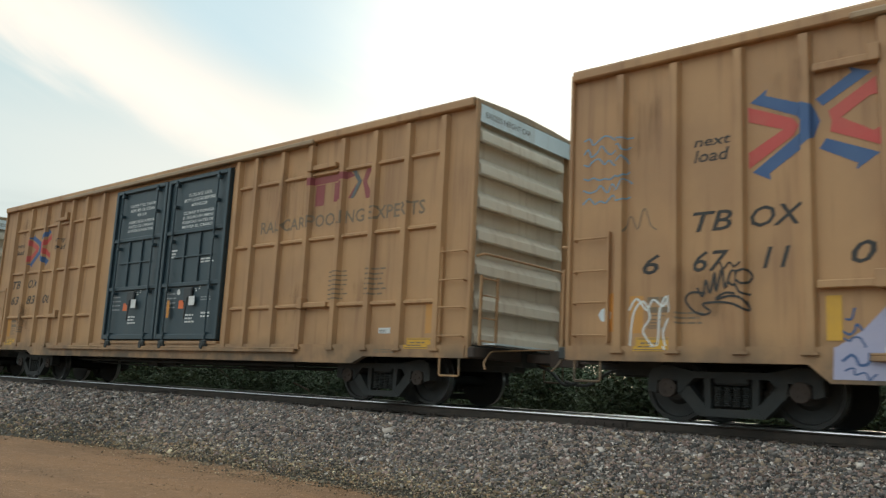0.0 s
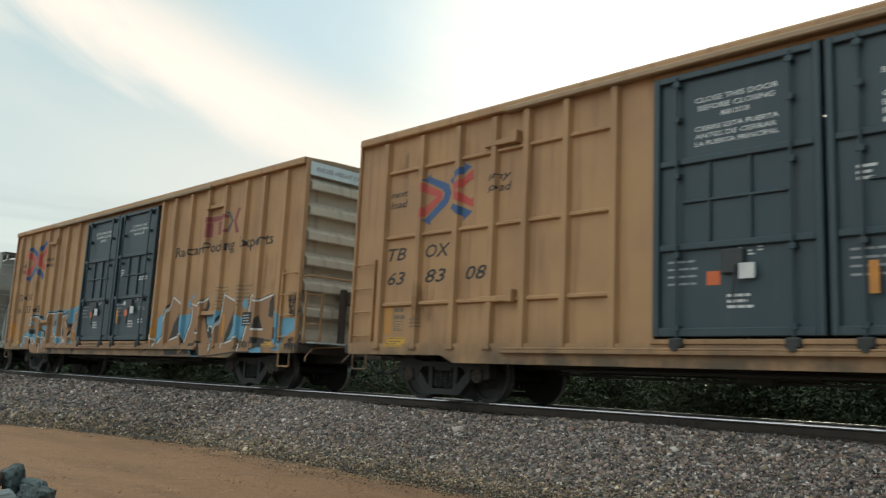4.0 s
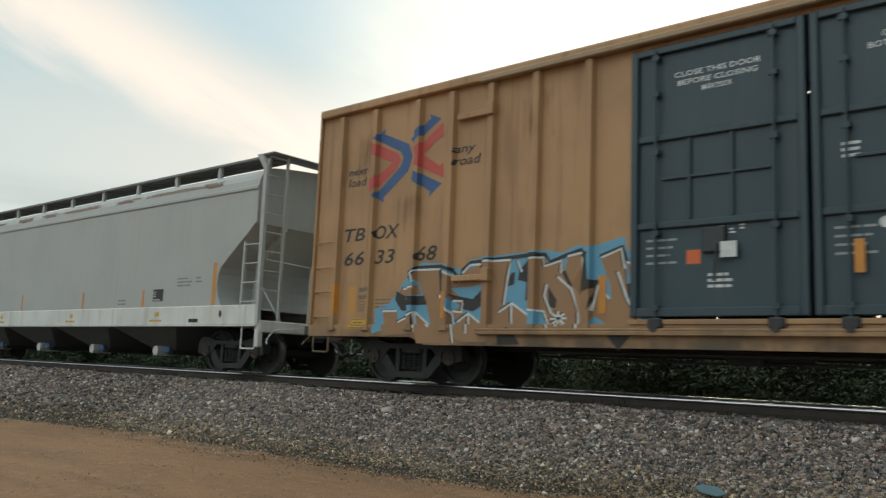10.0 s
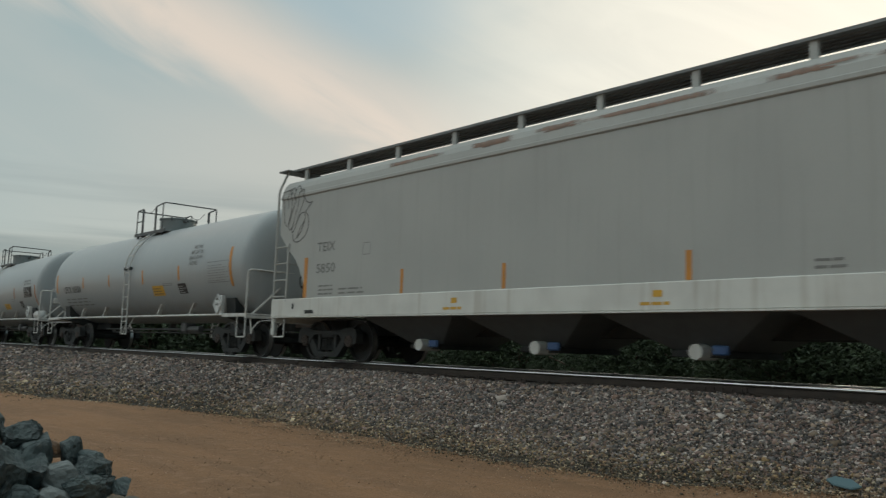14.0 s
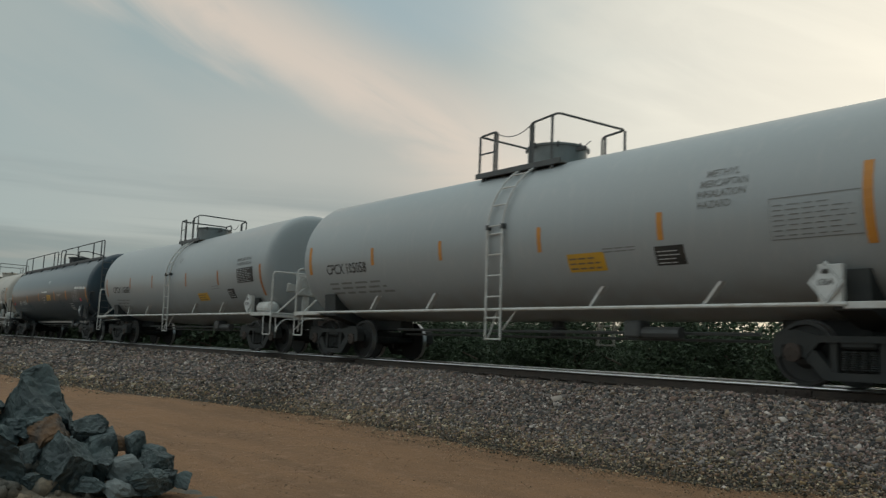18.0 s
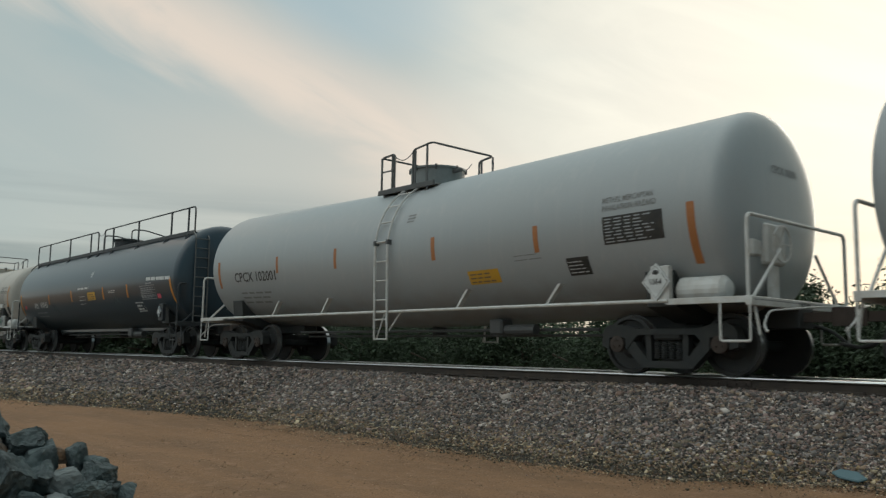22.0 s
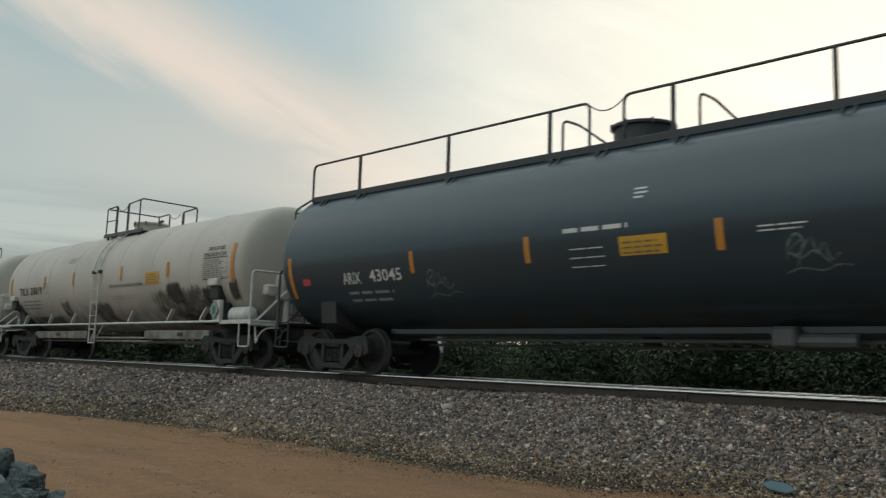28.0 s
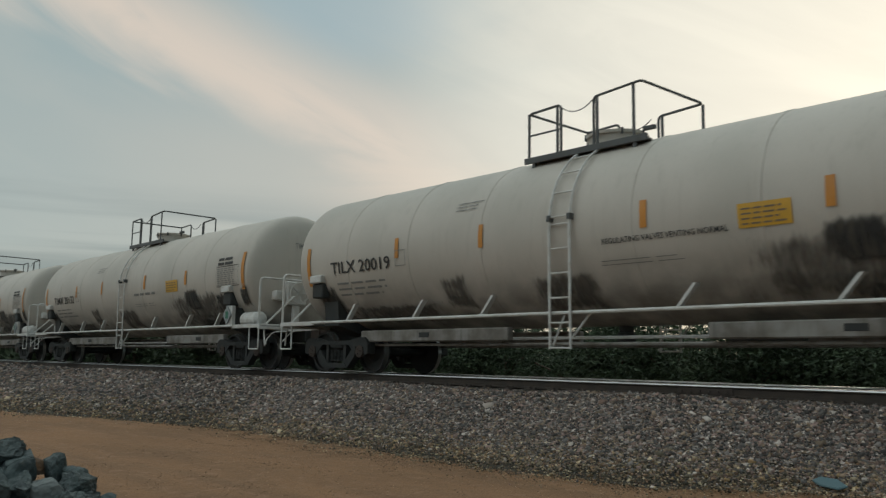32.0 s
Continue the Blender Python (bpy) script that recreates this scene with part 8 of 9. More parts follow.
p("reflector", poly_flat([(7.62, 2.36), (7.74, 2.36), (7.79, 1.98), (7.86, 1.58), (7.75, 1.58), (7.68, 1.98)]), "orange", "orange reflector strip")
p("placard", rect_flat((-113.1 - o, -112.32 - o, 1.92, 2.20)), "yellow", "orange-yellow placard")
p("placard_text", bars_flat(-113.05 - o, -112.37 - o, 1.95, 2.17, 3, 0.35, 33, 4), "ink_soft", layer=1)
p("small_stencils", merged(bars_flat(-114.1 - o, -112.75 - o, 2.33, 2.41, 1, 0.85, 34, 4), bars_flat(-114.0 - o, -113.3 - o, 1.8, 2.2, 3, 0.12, 35, 2),
                           bars_flat(-111.0 - o, -110.3 - o, 2.10, 2.22, 2, 0.35, 36, 3), bars_flat(-112.85 - o, -112.6 - o, 2.75, 2.95, 3, 0.45, 37, 1)), "white")
p("small_stencils", bars_flat(-108.2 - o, -107.14 - o, 1.83, 2.17, 6, 0.55, 38, 5), "dimwhite")
p("stencil_frame", line_flat([(5.38, 1.79), (6.54, 1.79), (6.54, 2.20), (5.38, 2.20)], 0.022, True), "dimwhite")
for zz in (1.87, 1.96, 2.05):
    p("stencil_frame", rect_flat((5.38, 6.54, zz, zz + 0.012)), "dimwhite")
p("small_stencils", bars_flat(5.85, 6.45, 2.25, 2.31, 1, 0.7, 41, 2), "dimwhite")
for u, v in ((0.0, 0.33), (0.38, 0.72), (0.77, 1.38), (1.43, 1.80)):
    p("stencil_head", poly_flat([(-107.73 - o + u, 2.36 - 0.028 * u), (-107.73 - o + v, 2.36 - 0.028 * v), (-107.73 - o + v, 2.46 - 0.028 * v), (-107.73 - o + u, 2.46 - 0.028 * u)]), "white", "white stencilled heading")
p("data_plate", line_flat([(-108.9 - o, 1.44), (-108.3 - o, 1.44), (-108.3 - o, 1.70), (-108.9 - o, 1.70)], 0.03, True), "white", "white framed data plate")
p("data_marks", bars_flat(-108.85 - o, -108.35 - o, 1.48, 1.68, 2, 0.5, 40, 2), "white")
p("pink_decal", rect_flat((-107.0 - o, -106.75 - o, 1.78, 1.92)), "magenta", "pink square decal")
p("pink_decal", rect_flat((-120.95 - o, -120.7 - o, 1.80, 1.93)), "magenta", "pink square decal")
for ux, uz in ((-3.62, 1.62), (2.95, 1.72)):
    for k, line in enumerate((((0, 0), (0.05, 0.22), (0.16, 0.32), (0.24, 0.2), (0.14, 0.06), (0.06, 0.12), (0.2, 0.24)),
                              ((0.12, -0.08), (0.22, 0.14), (0.34, 0.26), (0.38, 0.06), (0.48, 0.18), (0.54, -0.02), (0.66, 0.06)),
                              ((-0.04, -0.16), (0.16, -0.1), (0.42, -0.14), (0.62, -0.08), (0.78, -0.10)),
                              ((0.02, 0.1), (0.18, 0.02), (0.36, 0.1), (0.52, -0.06)))):
        p("spray_scrawl", curve_flat([(ux + a, uz + b) for a, b in line], 0.022 if k else 0.03), "chalkline", "faint chalky spray scrawl")
add_placard(t_c, -106.75 - o, "blacksteel", "dimwhite", 0.62)

# the dirty insulated tanks that follow
SEAMS = (-5.9, -3.9, -1.9, 1.3, 3.35, 5.4)
for o, mark, gen in ((-130.99, "TILX 20019", 0), (-148.74, "TIMX 20132", 1), (-166.49, "", 2)):
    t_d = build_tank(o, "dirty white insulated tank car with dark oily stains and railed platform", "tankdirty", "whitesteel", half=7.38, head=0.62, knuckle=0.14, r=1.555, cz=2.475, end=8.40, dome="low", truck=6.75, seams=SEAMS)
    p = tank_painter(t_d, 1.567, 2.475)
    if mark:
        p("lettering", text_flat(mark, -6.45, -4.42, 2.12, 0.25), "ink", "black reporting mark")
    else:
        p("lettering", bars_flat(-6.45, -4.42, 2.12, 2.37, 1, 0.9, 70, 2), "ink")
    p("small_stencils", bars_flat(-6.3, -4.4, 1.65, 2.0, 3, 0.35, 51 + gen, 4), "ink_grey")
    p("stencil_frame", line_flat([(-4.25, 2.15), (-3.95, 2.15), (-3.95, 2.45), (-4.25, 2.45)], 0.02, True), "ink_grey")
    for sx, z0, z1, w in ((-7.3, 1.9, 2.75, 0.12), (-4.2, 2.3, 2.7, 0.11), (-1.85, 2.3, 2.72, 0.11), (1.55, 2.3, 2.72, 0.12), (4.3, 2.28, 2.68, 0.13), (7.47, 2.0, 2.95, 0.14)):
        p("reflector", rect_flat((sx - w / 2, sx + w / 2, z0, z1)), "orange", "orange reflector strip")
    p("placard", rect_flat((3.05, 3.8, 2.13, 2.46)), "yellow", "yellow placard")
    p("placard_text", bars_flat(3.1, 3.75, 2.17, 2.44, 4, 0.35, 54 + gen, 4), "ink_soft", layer=1)
    if gen == 0:
        p("lettering", text_flat("REGULATING VALVES VENTING NORMAL", 0.78, 2.9, 2.12, 0.085), "ink", "black stencilled notice")
        p("lettering", text_flat("CARBON DIOXIDE", 6.25, 7.05, 2.83, 0.10), "ink", "black stencilled contents")
        p("lettering", text_flat("REFRIGERATED LIQUID", 6.12, 7.15, 2.68, 0.10), "ink", "black stencilled contents")
    else:
        p("small_stencils", bars_flat(0.78, 2.9, 2.12, 2.2, 1, 0.9, 57, 5), "ink_grey")
        p("lettering", bars_flat(6.15, 7.1, 2.68, 2.92, 2, 0.6, 58, 2), "ink")
    p("small_stencils", merged(bars_flat(0.7, 2.6, 1.80, 1.92, 2, 0.2, 59, 2), bars_flat(-2.6, -1.9, 3.05, 3.25, 3, 0.25, 60, 2)), "ink_grey")
    p("stencil_block", merged(bars_flat(6.15, 7.2, 2.15, 2.62, 9, 0.45, 61 + gen, 6)), "ink_grey")
    p("stencil_frame", line_flat([(6.1, 2.12), (7.25, 2.12), (7.25, 2.64), (6.1, 2.64)], 0.02, True), "ink")
    # patches from x -7.5 to -2.6 darken the lower left of the shell
    for i, (x0, x1, z0, z1, kind) in enumerate(((3.95, 5.15, 1.42, 2.28, "stain"), (5.6, 7.3, 1.40, 2.02, "stain"), (7.1, 7.75, 1.45, 2.22, "stain"), (-7.5, -6.1, 1.05, 2.08, "stain"),
                                                (4.0, 7.2, 0.97, 1.42, "stain"), (-6.8, -2.6, 0.96, 1.50, "grimewash"), (2.2, 7.5, 1.0, 2.2, "grimewash"), (-1.2, 0.9, 0.97, 1.9, "grimewash"), 
                                                (-3.3, -2.2, 1.1, 2.0, "grimewash"))):
        p("oil_stain", rect_flat((x0, x1, z0, z1)), kind, "black oily stain" if kind == "stain" else "thin grey grime", layer=-0.4 * (i % 2) - (1 if kind == "grimewash" else 0))
    for hx in (6.70, -6.95):
        part("valve_hood", boxes((hx - 0.22, hx + 0.22, -1.62, -1.36, 1.95, 2.12), bevel=0.02), "whitesteel", t_d)
        part("valve_box", boxes((hx - 0.20, hx + 0.20, -1.55, -1.2, 1.62, 1.95), bevel=0.03), "grime", t_d)
    add_placard(t_d, 6.74, "whitesteel", "dimwhite", 0.85)
    if mark:
        head_mark(t_d, mark, 7.52, 0.48, 1.555, 2.475, -0.35, 0.45, 3.12, 0.13)
    part("placard_field", lay_flat(rect_flat((6.77, 6.91, 1.27, 1.45)), -1.602), "green", t_d, "green field of the placard")
    add_air_tank(t_d, 7.52, "whitesteel")
    for s in (-1, 1):
        for x0, x1 in ((-5.9, -1.6), (2.3, 5.8)):
            part("side_channel", boxes((x0, x1, min(s * 0.95, s * 1.10), max(s * 0.95, s * 1.10), 0.66, 0.90), bevel=0.02), "channel", t_d, "chalky grey side channel")
            # no opening is cut: a dark plate gives the slot's inner shade
            part("channel_slot", boxes((x0 + 1.9, x0 + 2.2, min(s * 1.09, s * 1.108), max(s * 1.09, s * 1.108), 0.74, 0.84), bevel=0.006), "grime", t_d)
        part("pipe_run", tubes(0.028, [(-6.0, s * 0.9, 0.60), (6.0, s * 0.9, 0.60)], n=6), "channel", t_d)


# ---- rocks by the road ----
# x, y, z of the middle, half width, half height, kind (0 grey, 1 rusty, 2 pale)
ROCKS = [
    (-8.78, 1.96, 0.71, 0.36, 0.37, 0),
    (-8.92, 1.35, 0.73, 0.17, 0.25, 0),
    (-8.83, 1.54, 0.68, 0.13, 0.10, 0),
    (-8.40, 1.96, 0.42, 0.22, 0.16, 1),
    (-8.55, 1.84, 0.52, 0.22, 0.11, 0),
    (-8.03, 2.11, 0.20, 0.24, 0.23, 0),
    (-8.38, 2.34, 0.48, 0.20, 0.13, 0),
    (-8.17, 2.43, 0.35, 0.17, 0.15, 0),
    (-7.91, 2.53, 0.19, 0.15, 0.12, 2),
    (-8.11, 2.72, 0.36, 0.11, 0.12, 0),
    (-7.85, 2.84, 0.22, 0.19, 0.11, 0),
    (-8.00, 2.86, 0.33, 0.10, 0.05, 0),
    (-7.64, 2.76, 0.07, 0.18, 0.10, 0),
    (-7.63, 3.01, 0.11, 0.08, 0.07, 0),
    (-8.15, 1.43, 0.20, 0.31, 0.21, 0),
    (-8.16, 1.76, 0.24, 0.22, 0.14, 0),
    (-8.48, 1.43, 0.42, 0.14, 0.11, 1),
    (-8.47, 1.63, 0.43, 0.14, 0.13, 0),
    (-7.99, 1.33, 0.09, 0.22, 0.15, 0),
    (-7.90, 1.89, 0.09, 0.18, 0.10, 0),
    (-7.67, 2.46, 0.03, 0.13, 0.07, 2),
    (-7.74, 2.22, 0.03, 0.13, 0.08, 0),
    (-8.62, 1.35, 0.51, 0.11, 0.10, 0),
    (-8.74, 1.42, 0.60, 0.11, 0.10, 0),
    (-7.95, 1.66, 0.10, 0.14, 0.13, 0),
    (-8.45, 2.08, 0.48, 0.10, 0.07, 0),
    (-8.18, 2.59, 0.38, 0.08, 0.07, 1),
    (-8.00, 2.38, 0.22, 0.13, 0.11, 0),
    (-8.23, 2.03, 0.32, 0.12, 0.10, 0),
    (-8.31, 1.52, 0.31, 0.13, 0.09, 0),
    (-7.77, 2.69, 0.13, 0.08, 0.07, 1),
    (-7.82, 2.12, 0.07, 0.10, 0.08, 0),
    (-8.85, 1.12, 0.65, 0.22, 0.21, 0),
    (-8.53, 1.07, 0.42, 0.22, 0.20, 0),
    (-8.18, 1.10, 0.20, 0.24, 0.20, 0),
    (-8.66, 0.83, 0.50, 0.26, 0.24, 0),
    (-8.23, 0.85, 0.22, 0.26, 0.23, 0),
]


def rock_mesh(rng, sx, sy, sz, spike=False):
    """A broken rock: a ball cut back by fracture planes, with stepped, chipped faces."""
    bm = bmesh.new()
    bmesh.ops.create_icosphere(bm, subdivisions=5 if sx > 0.22 else 4, radius=1.5)
    planes = []
    if spike:
        for n, d in (((-0.80, -0.15, 0.58), 0.50), ((0.74, -0.20, 0.60), 0.47), ((0.15, -0.93, 0.36), 0.55), ((-0.50, -0.80, 0.36), 0.60), ((0.2, 0.95, 0.3), 0.6), ((0.85, -0.35, -0.40), 0.80),
                     ((-0.6, 0.7, 0.4), 0.62), ((0.72, 0.55, 0.40), 0.62), ((0.60, -0.75, 0.10), 0.72), ((-0.95, 0.1, -0.1), 0.98), ((0, 0, -1), 0.85)):
            planes.append((Vector(n).normalized(), d))
    else:
        spin = Matrix.Rotation(rng.uniform(0, 6.28), 3, "Z")
        for n in ((1, 0.1, 0.15), (-1, 0.15, 0.1), (0.1, 1, 0.2), (0.15, -1, 0.1), (0.2, 0.1, 1), (0, 0, -1)):
            v = spin @ Vector((n[0] + rng.gauss(0, 0.3), n[1] + rng.gauss(0, 0.3), n[2] + rng.gauss(0, 0.3))).normalized()
            planes.append((v, rng.uniform(0.55, 0.86)))
        for _ in range(12):
            planes.append((Vector((rng.gauss(0, 1), rng.gauss(0, 1), rng.gauss(0, 0.8))).normalized(), rng.uniform(0.72, 0.98)))
    shift = Vector((rng.uniform(0, 50), rng.uniform(0, 50), rng.uniform(0, 50)))
    for v in bm.verts:
        co = v.co.copy()
        for n, d in planes:
            # each break is stepped and slightly warped
            w = d + 0.05 * noise.noise(co * 1.6 + n * 9.0 + shift) + 0.035 * round(2.0 * noise.noise(co * 2.4 + n * 5.0 + shift))
            k = co.dot(n) - w
            if k > 0:
                co = co - n * k
        c = noise.cell(co * 4.0 + shift)
        co += v.normal * (0.05 * noise.noise(co * 4.5 + shift) + 0.030 * (c - 0.5) + 0.025 * noise.noise(co * 13.0 + shift))
        v.co = Vector((co.x * sx, co.y * sy, co.z * sz))
    return bm


def build_rocks():
    rng = random.Random(21)
    labels = ("grey-green broken quarry rock in a roadside heap", "rust-stained brown rock in a roadside heap", "pale grey broken rock in a roadside heap")
    for i, (x, y, z, hw, hh, kind) in enumerate(ROCKS):
        spike = i == 0
        bm = rock_mesh(rng, hw * 1.28, hw * rng.uniform(1.0, 1.3), hh * (1.05 if spike else 1.32), spike)
        ob = finish(bm, "rock", M["rock_brown"] if kind == 1 else M["rock_pale"] if kind == 2 else M["rock"])
        ob.matrix_basis = pose(x, y, max(z, hh * 0.85), 0 if spike else rng.uniform(-28, 28), 0 if spike else rng.uniform(-28, 28), 20 if spike else rng.uniform(0, 360))
        tagged(ob, "tall pointed grey-green rock on the heap" if spike else labels[kind], "rock", "rocks of the roadside heap")
    # smaller rubble that the rocks lie on
    g = np.random.default_rng(4)
    rows = []
    while len(rows) < 620:
        u, v = g.uniform(-1, 1), g.uniform(-1, 1)
        x, y = -8.85 + u * 1.5, 1.35 + v * 1.9
        h = 0.62 * max(0.0, 1 - math.hypot((x + 8.85) / 1.35, (y - 1.3) / 1.85)) ** 0.8
        if h <= 0 and g.uniform() > 0.08:
            continue
        if math.hypot(u, v) > 1.0:
            continue
        rows.append((x, y, h * g.uniform(0.3, 0.95), g.uniform(0.04, 0.15)))
    ob = scatter_mesh("rubble", "rubble", np.array(rows), [stone_shape(random.Random(70 + i), 0.4) for i in range(8)], g)
    tagged(ob, "small broken rubble under the rock heap", "rubble", kind="stuff")
    bm = bmesh.new()
    bmesh.ops.create_grid(bm, x_segments=20, y_segments=24, size=1.0)
    for v in bm.verts:
        x, y = -8.85 + v.co.x * 1.5, 1.3 + v.co.y * 2.0
        h = 0.58 * max(0.0, 1 - math.hypot(v.co.x * 1.05, v.co.y * 1.05)) ** 0.8
        v.co = (x, y, h - 0.06 + 0.04 * noise.noise((x * 3, y * 3, 1)))
    ob = finish(bm, "gravel_mound", M["rubble"], smooth=True)
    tagged(ob, "low mound of broken stone and dirt", "mound", kind="structure")
    # a flat blue-grey scrap at the edge of the road
    bm = bmesh.new()
    prism(bm, [(-0.22, -0.06), (-0.05, -0.10), (0.20, -0.07), (0.24, 0.03), (0.02, 0.09), (-0.20, 0.05)], 0.0, 0.03, "z")
    bmesh.ops.bevel(bm, geom=bm.edges[:], offset=0.01, segments=1, affect="EDGES")
    ob = finish(bm, "scrap_plate", M["scrap"])
    ob.matrix_basis = pose(-3.85, 9.18, 0.16, 20, 4, -30)
    tagged(ob, "flat blue-grey scrap lying on the crushed stone", "scrap")


build_rocks()


# ---- bushes and trees beyond the track ----
def leaf_crown(rng, blobs, count, size, flat=0.8):
    """Leaves as small bent blades in uneven clumps."""
    vs, fs = [], []
    clumps = []
    for (cx, cy, cz, r) in blobs:
        for _ in range(max(6, int(count / len(blobs) / 16))):
            d = Vector((rng.gauss(0, 1), rng.gauss(0, 1), rng.gauss(0, 1))).normalized()
            k = r * rng.uniform(0.45, 1.1)
            clumps.append((Vector((cx, cy, cz)) + Vector((d.x * k, d.y * k, d.z * k * flat)), rng.uniform(0.10, 0.24)))
    per = max(4, count // len(clumps))
    for c, spread in clumps:
        for _ in range(per):
            p = c + Vector((rng.gauss(0, spread), rng.gauss(0, spread), rng.gauss(0, spread * 0.7)))
            a = Vector((rng.gauss(0, 1), rng.gauss(0, 1), rng.gauss(0, 0.6))).normalized()
            b = a.orthogonal().normalized()
            b.rotate(Matrix.Rotation(rng.uniform(0, 6.28), 3, a))
            s = size * rng.uniform(0.6, 1.3)
            i = len(vs)
            up = a.cross(b) * s * 0.18
            vs += [p - a * s, p - b * s * 0.42 + up, p + a * s, p + b * s * 0.42 + up]
            fs += [(i, i + 1, i + 2), (i, i + 2, i + 3)]
    me = bpy.data.meshes.new("crown")
    me.from_pydata([v[:] for v in vs], [], fs)
    return me


def build_tree(rng, name, height, width, leaves, mat, label, size=0.055, conifer=False):
    tree = new(name)
    tagged(tree, label, "tree" if name == "tree" else "bush", "greenery beyond the track")
    trunk_h = height * (0.85 if conifer else 0.55)
    bm = bmesh.new()
    top = Vector((rng.uniform(-0.1, 0.1) * width, 0, trunk_h))
    pts = [(0, 0, -0.15), (0.03, 0.02, trunk_h * 0.4), top[:]]
    r = 0.028 * height
    tube(bm, pts[:2], r, 8)
    tube(bm, pts[1:], r * 0.6, 8)
    part("trunk", bm, "bark", tree)
    blobs = []
    n = 14 if not conifer else 8
    for i in range(n):
        a = rng.uniform(0, 6.28)
        if conifer:
            z = height * (0.22 + 0.72 * i / n)
            k = width * 0.42 * (1.05 - i / n)
            q = Vector((math.cos(a) * k * 0.5, math.sin(a) * k * 0.5, z))
            blobs.append((q.x, q.y, q.z, max(0.12, k * 0.75)))
        else:
            z = height * (rng.uniform(0.10, 0.85) if i else 0.5)
            k = width * 0.40 * math.sqrt(max(0.05, 1 - (z / height) ** 2))
            q = Vector((math.cos(a) * k, math.sin(a) * k, z))
            blobs.append((q.x, q.y, q.z, width * rng.uniform(0.16, 0.27)))
        start = Vector((0, 0, min(z * 0.6, trunk_h * 0.9)))
        bm = tubes(r * 0.3, [start[:], (start * 0.4 + q * 0.6 + Vector((0, 0, 0.05)))[:], q[:]], n=5)
        part("limb", bm, "bark", tree)
    me = leaf_crown(rng, blobs, leaves, size)
    me.materials.append(M[mat])
    crown = new("crown", me)
    crown.parent = tree
    return tree


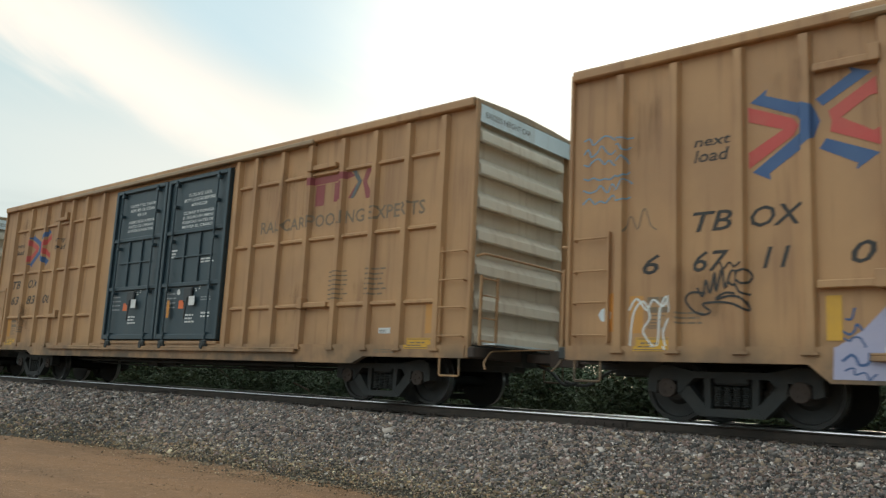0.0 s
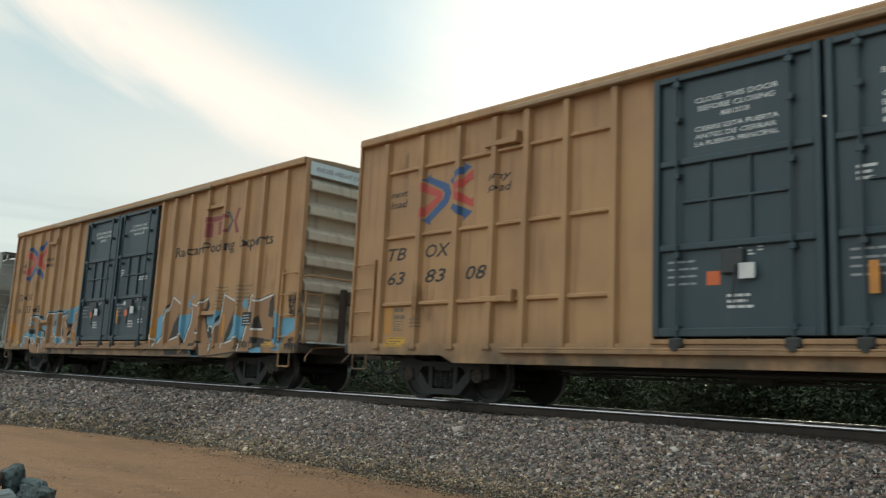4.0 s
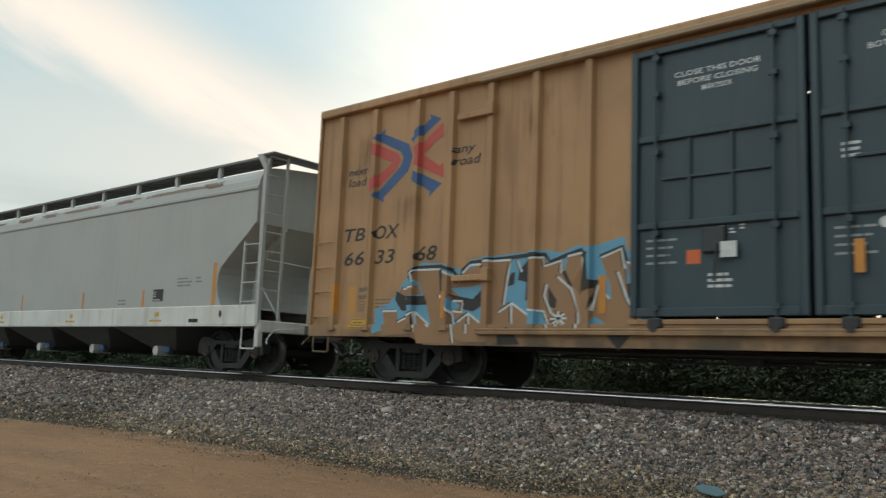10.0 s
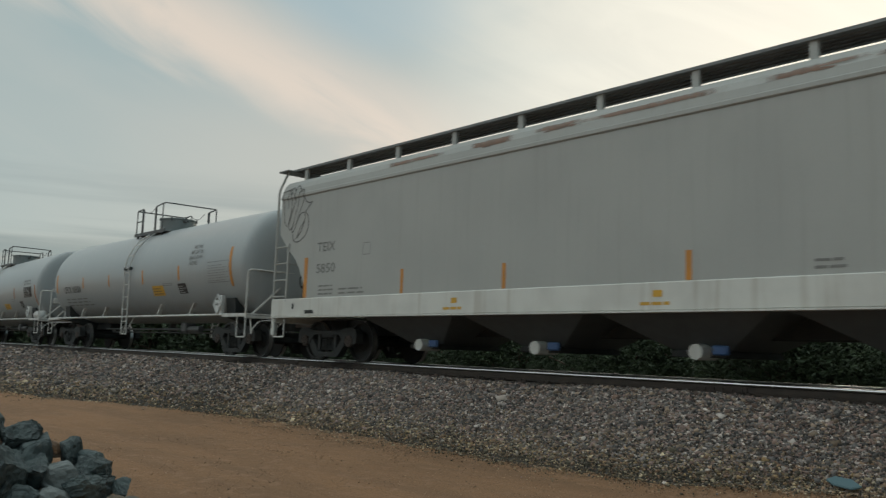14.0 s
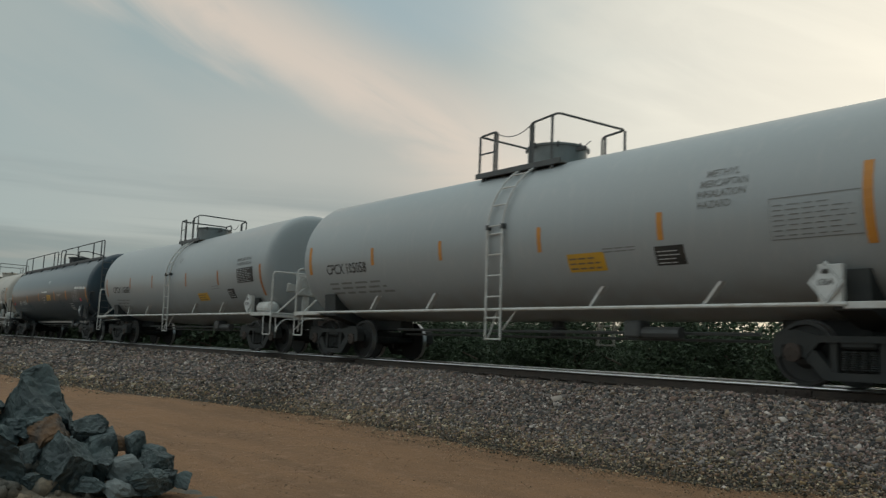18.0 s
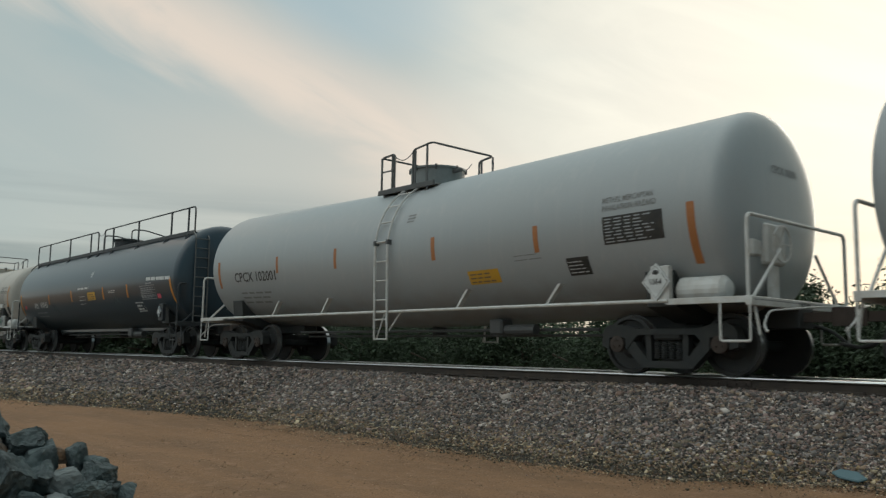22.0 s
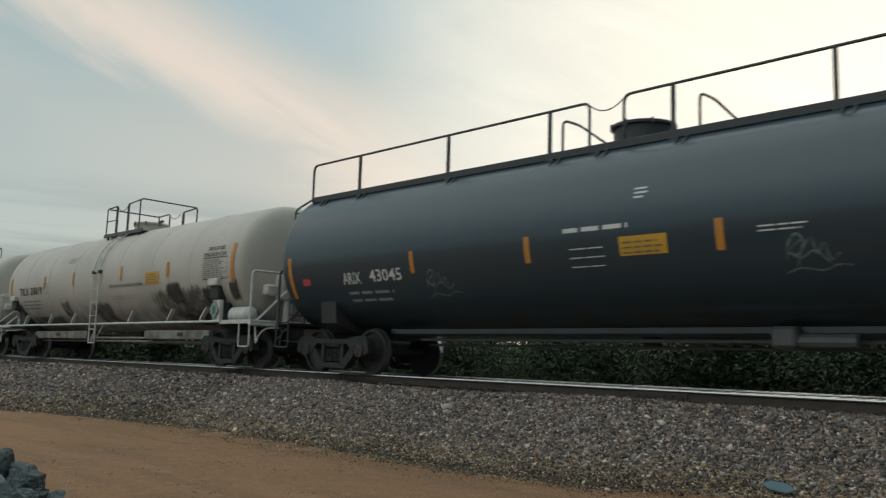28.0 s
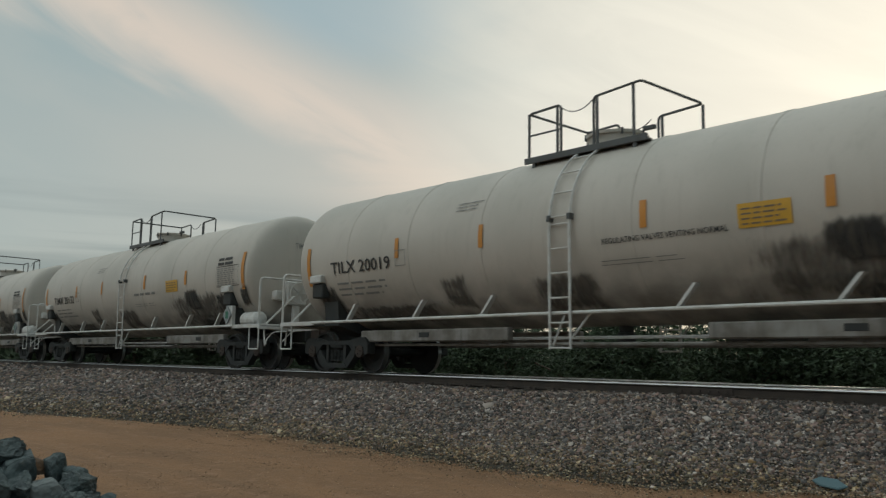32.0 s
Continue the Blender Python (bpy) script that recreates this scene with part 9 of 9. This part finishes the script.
def build_greenery():
    rng = random.Random(33)
    kinds = [build_tree(rng, "bush", 2.8, 3.3, 11000, "leaf", "dense dark green bush beyond the railway track"),
             build_tree(rng, "bush", 2.5, 3.0, 10000, "leaf", "dense dark green bush beyond the railway track"),
             build_tree(rng, "bush", 2.2, 2.6, 5000, "leaf_pale", "pale grey-green bush beyond the railway track"),
             build_tree(rng, "tree", 3.9, 2.6, 7000, "leaf", "small dark green tree with loose uneven crown"),
             build_tree(rng, "tree", 3.9, 1.7, 6000, "leaf", "slender dark green conifer with ragged outline", conifer=True),
             build_tree(rng, "bush", 2.7, 3.2, 2400, "leaf", "dense dark green bush far along the railway track", size=0.11)]
    firsts = [(-8.5, 19.6), (-13.0, 18.2), (-15.6, 21.5), (-7.0, 20.6), (-9.4, 20.6), (-62.0, 18.8)]
    for k, (x, y) in zip(kinds, firsts):
        k.matrix_basis = pose(x, y, -0.27, 0, 0, rng.uniform(0, 360))
    spots = []
    x = -125.0
    while x < -1.0:
        gap = -15.9 < x < -14.6
        if not gap and not (x > -60 and rng.random() < 0.24):
            spots.append((x, 18.6 + rng.uniform(-0.9, 0.9), 5 if x < -30 else 0 if rng.random() < 0.6 else 1, rng.uniform(0.9, 1.15) * (1.16 if x > -24 else 1.35 if x > -40 else 1.9)))
        x += rng.uniform(1.1, 1.7) * (1.0 if x > -40 else 1.8)
    for i in range(16):
        xx = -46 + i * 3.0
        if not -18.0 < xx < -15.0:
            spots.append((xx, 22.8 + rng.uniform(-0.8, 1.2), 1 if i % 3 == 0 else 2, rng.uniform(0.85, 1.1)))
    for xx, yy, kind, sc in ((-5.6, 20.2, 3, 0.95), (-6.3, 21.4, 4, 1.0), (-7.9, 21.0, 3, 0.85), (-10.3, 20.4, 3, 0.72), (-4.6, 20.8, 3, 0.85), (-3.2, 20.0, 3, 0.8), (-1.8, 20.5, 3, 0.9), (-11.0, 21.8, 4, 1.0),
                             (-0.2, 20.3, 3, 0.9), (-6.5, 20.7, 3, 1.22), (1.5, 20.2, 0, 1.0), (3.4, 20.0, 0, 1.0), (5.6, 20.2, 1, 1.0), (-8.8, 20.9, 3, 0.8)):
        spots.append((xx, yy, kind, sc))
    for xx, yy, kind, sc in spots:
        copy_thing(kinds[kind], pose(xx, yy, -0.27, 0, 0, rng.uniform(0, 360)) @ Matrix.Scale(sc, 4))
    # low woods far across the field
    g = np.random.default_rng(19)
    n = 34000
    bx = g.uniform(-330, 60, 900)
    pick = g.integers(0, 900, n)
    tall = g.uniform(3.6, 6.0, 900)[pick]
    q = g.normal(0, 1, (n, 3))
    mid = np.stack([bx[pick] + q[:, 0] * 1.3, g.uniform(66, 84, 900)[pick] + q[:, 1] * 1.2, -0.25 + tall * np.sqrt(g.uniform(0, 1, n))], 1)
    a, b = g.normal(0, 0.30, (n, 3)), g.normal(0, 0.22, (n, 3))
    verts = np.stack([mid - a, mid + b, mid + a], 1).reshape(-1, 3)
    me = bpy.data.meshes.new("far_woods")
    me.from_pydata(verts.tolist(), [], np.arange(3 * n).reshape(-1, 3).tolist())
    me.materials.append(M["leaf"])
    tagged(new("far_woods", me), "low dark green woods far across the field", "woods", kind="stuff")
    # weeds along the far foot of the ballast
    g = np.random.default_rng(9)
    vs, fs = [], []
    for _ in range(9000):
        x, y = g.uniform(-50, 4), 15.7 + abs(g.normal(0, 1.1))
        h = g.uniform(0.10, 0.42)
        a = g.uniform(0, 6.28)
        dx, dy = math.cos(a) * 0.02, math.sin(a) * 0.02
        i = len(vs)
        vs += [(x - dx, y - dy, -0.3), (x + dx, y + dy, -0.3), (x + g.normal(0, 0.08), y + g.normal(0, 0.08), -0.27 + h)]
        fs.append((i, i + 1, i + 2))
    me = bpy.data.meshes.new("weeds")
    me.from_pydata(vs, [], fs)
    me.materials.append(M["leaf_pale"])
    tagged(new("weeds", me), "dry green weeds along the far side of the track", "weeds", kind="stuff")


build_greenery()

# ---- what moves ----
def motions():
    for car, x in CARS:
        walk(car, [(t, pose(x + s, TRACK_Y, RAIL_Z)) for t, s in ROLLED])
    # wheels roll without slipping: a row every 75 degrees of turn at most
    rows = []
    for (ta, sa), (tb, sb) in zip(ROLLED, ROLLED[1:]):
        n = max(1, math.ceil((sb - sa) / 0.457 / radians(75)))
        rows += [(ta + (tb - ta) * i / n, sa + (sb - sa) * i / n) for i in range(n)]
    rows.append(ROLLED[-1])
    for axle, x in WHEELSETS:
        walk(axle, [(t, pose(x, 0, 0.457, 0, math.degrees(s / 0.457), 0)) for t, s in rows])


motions()
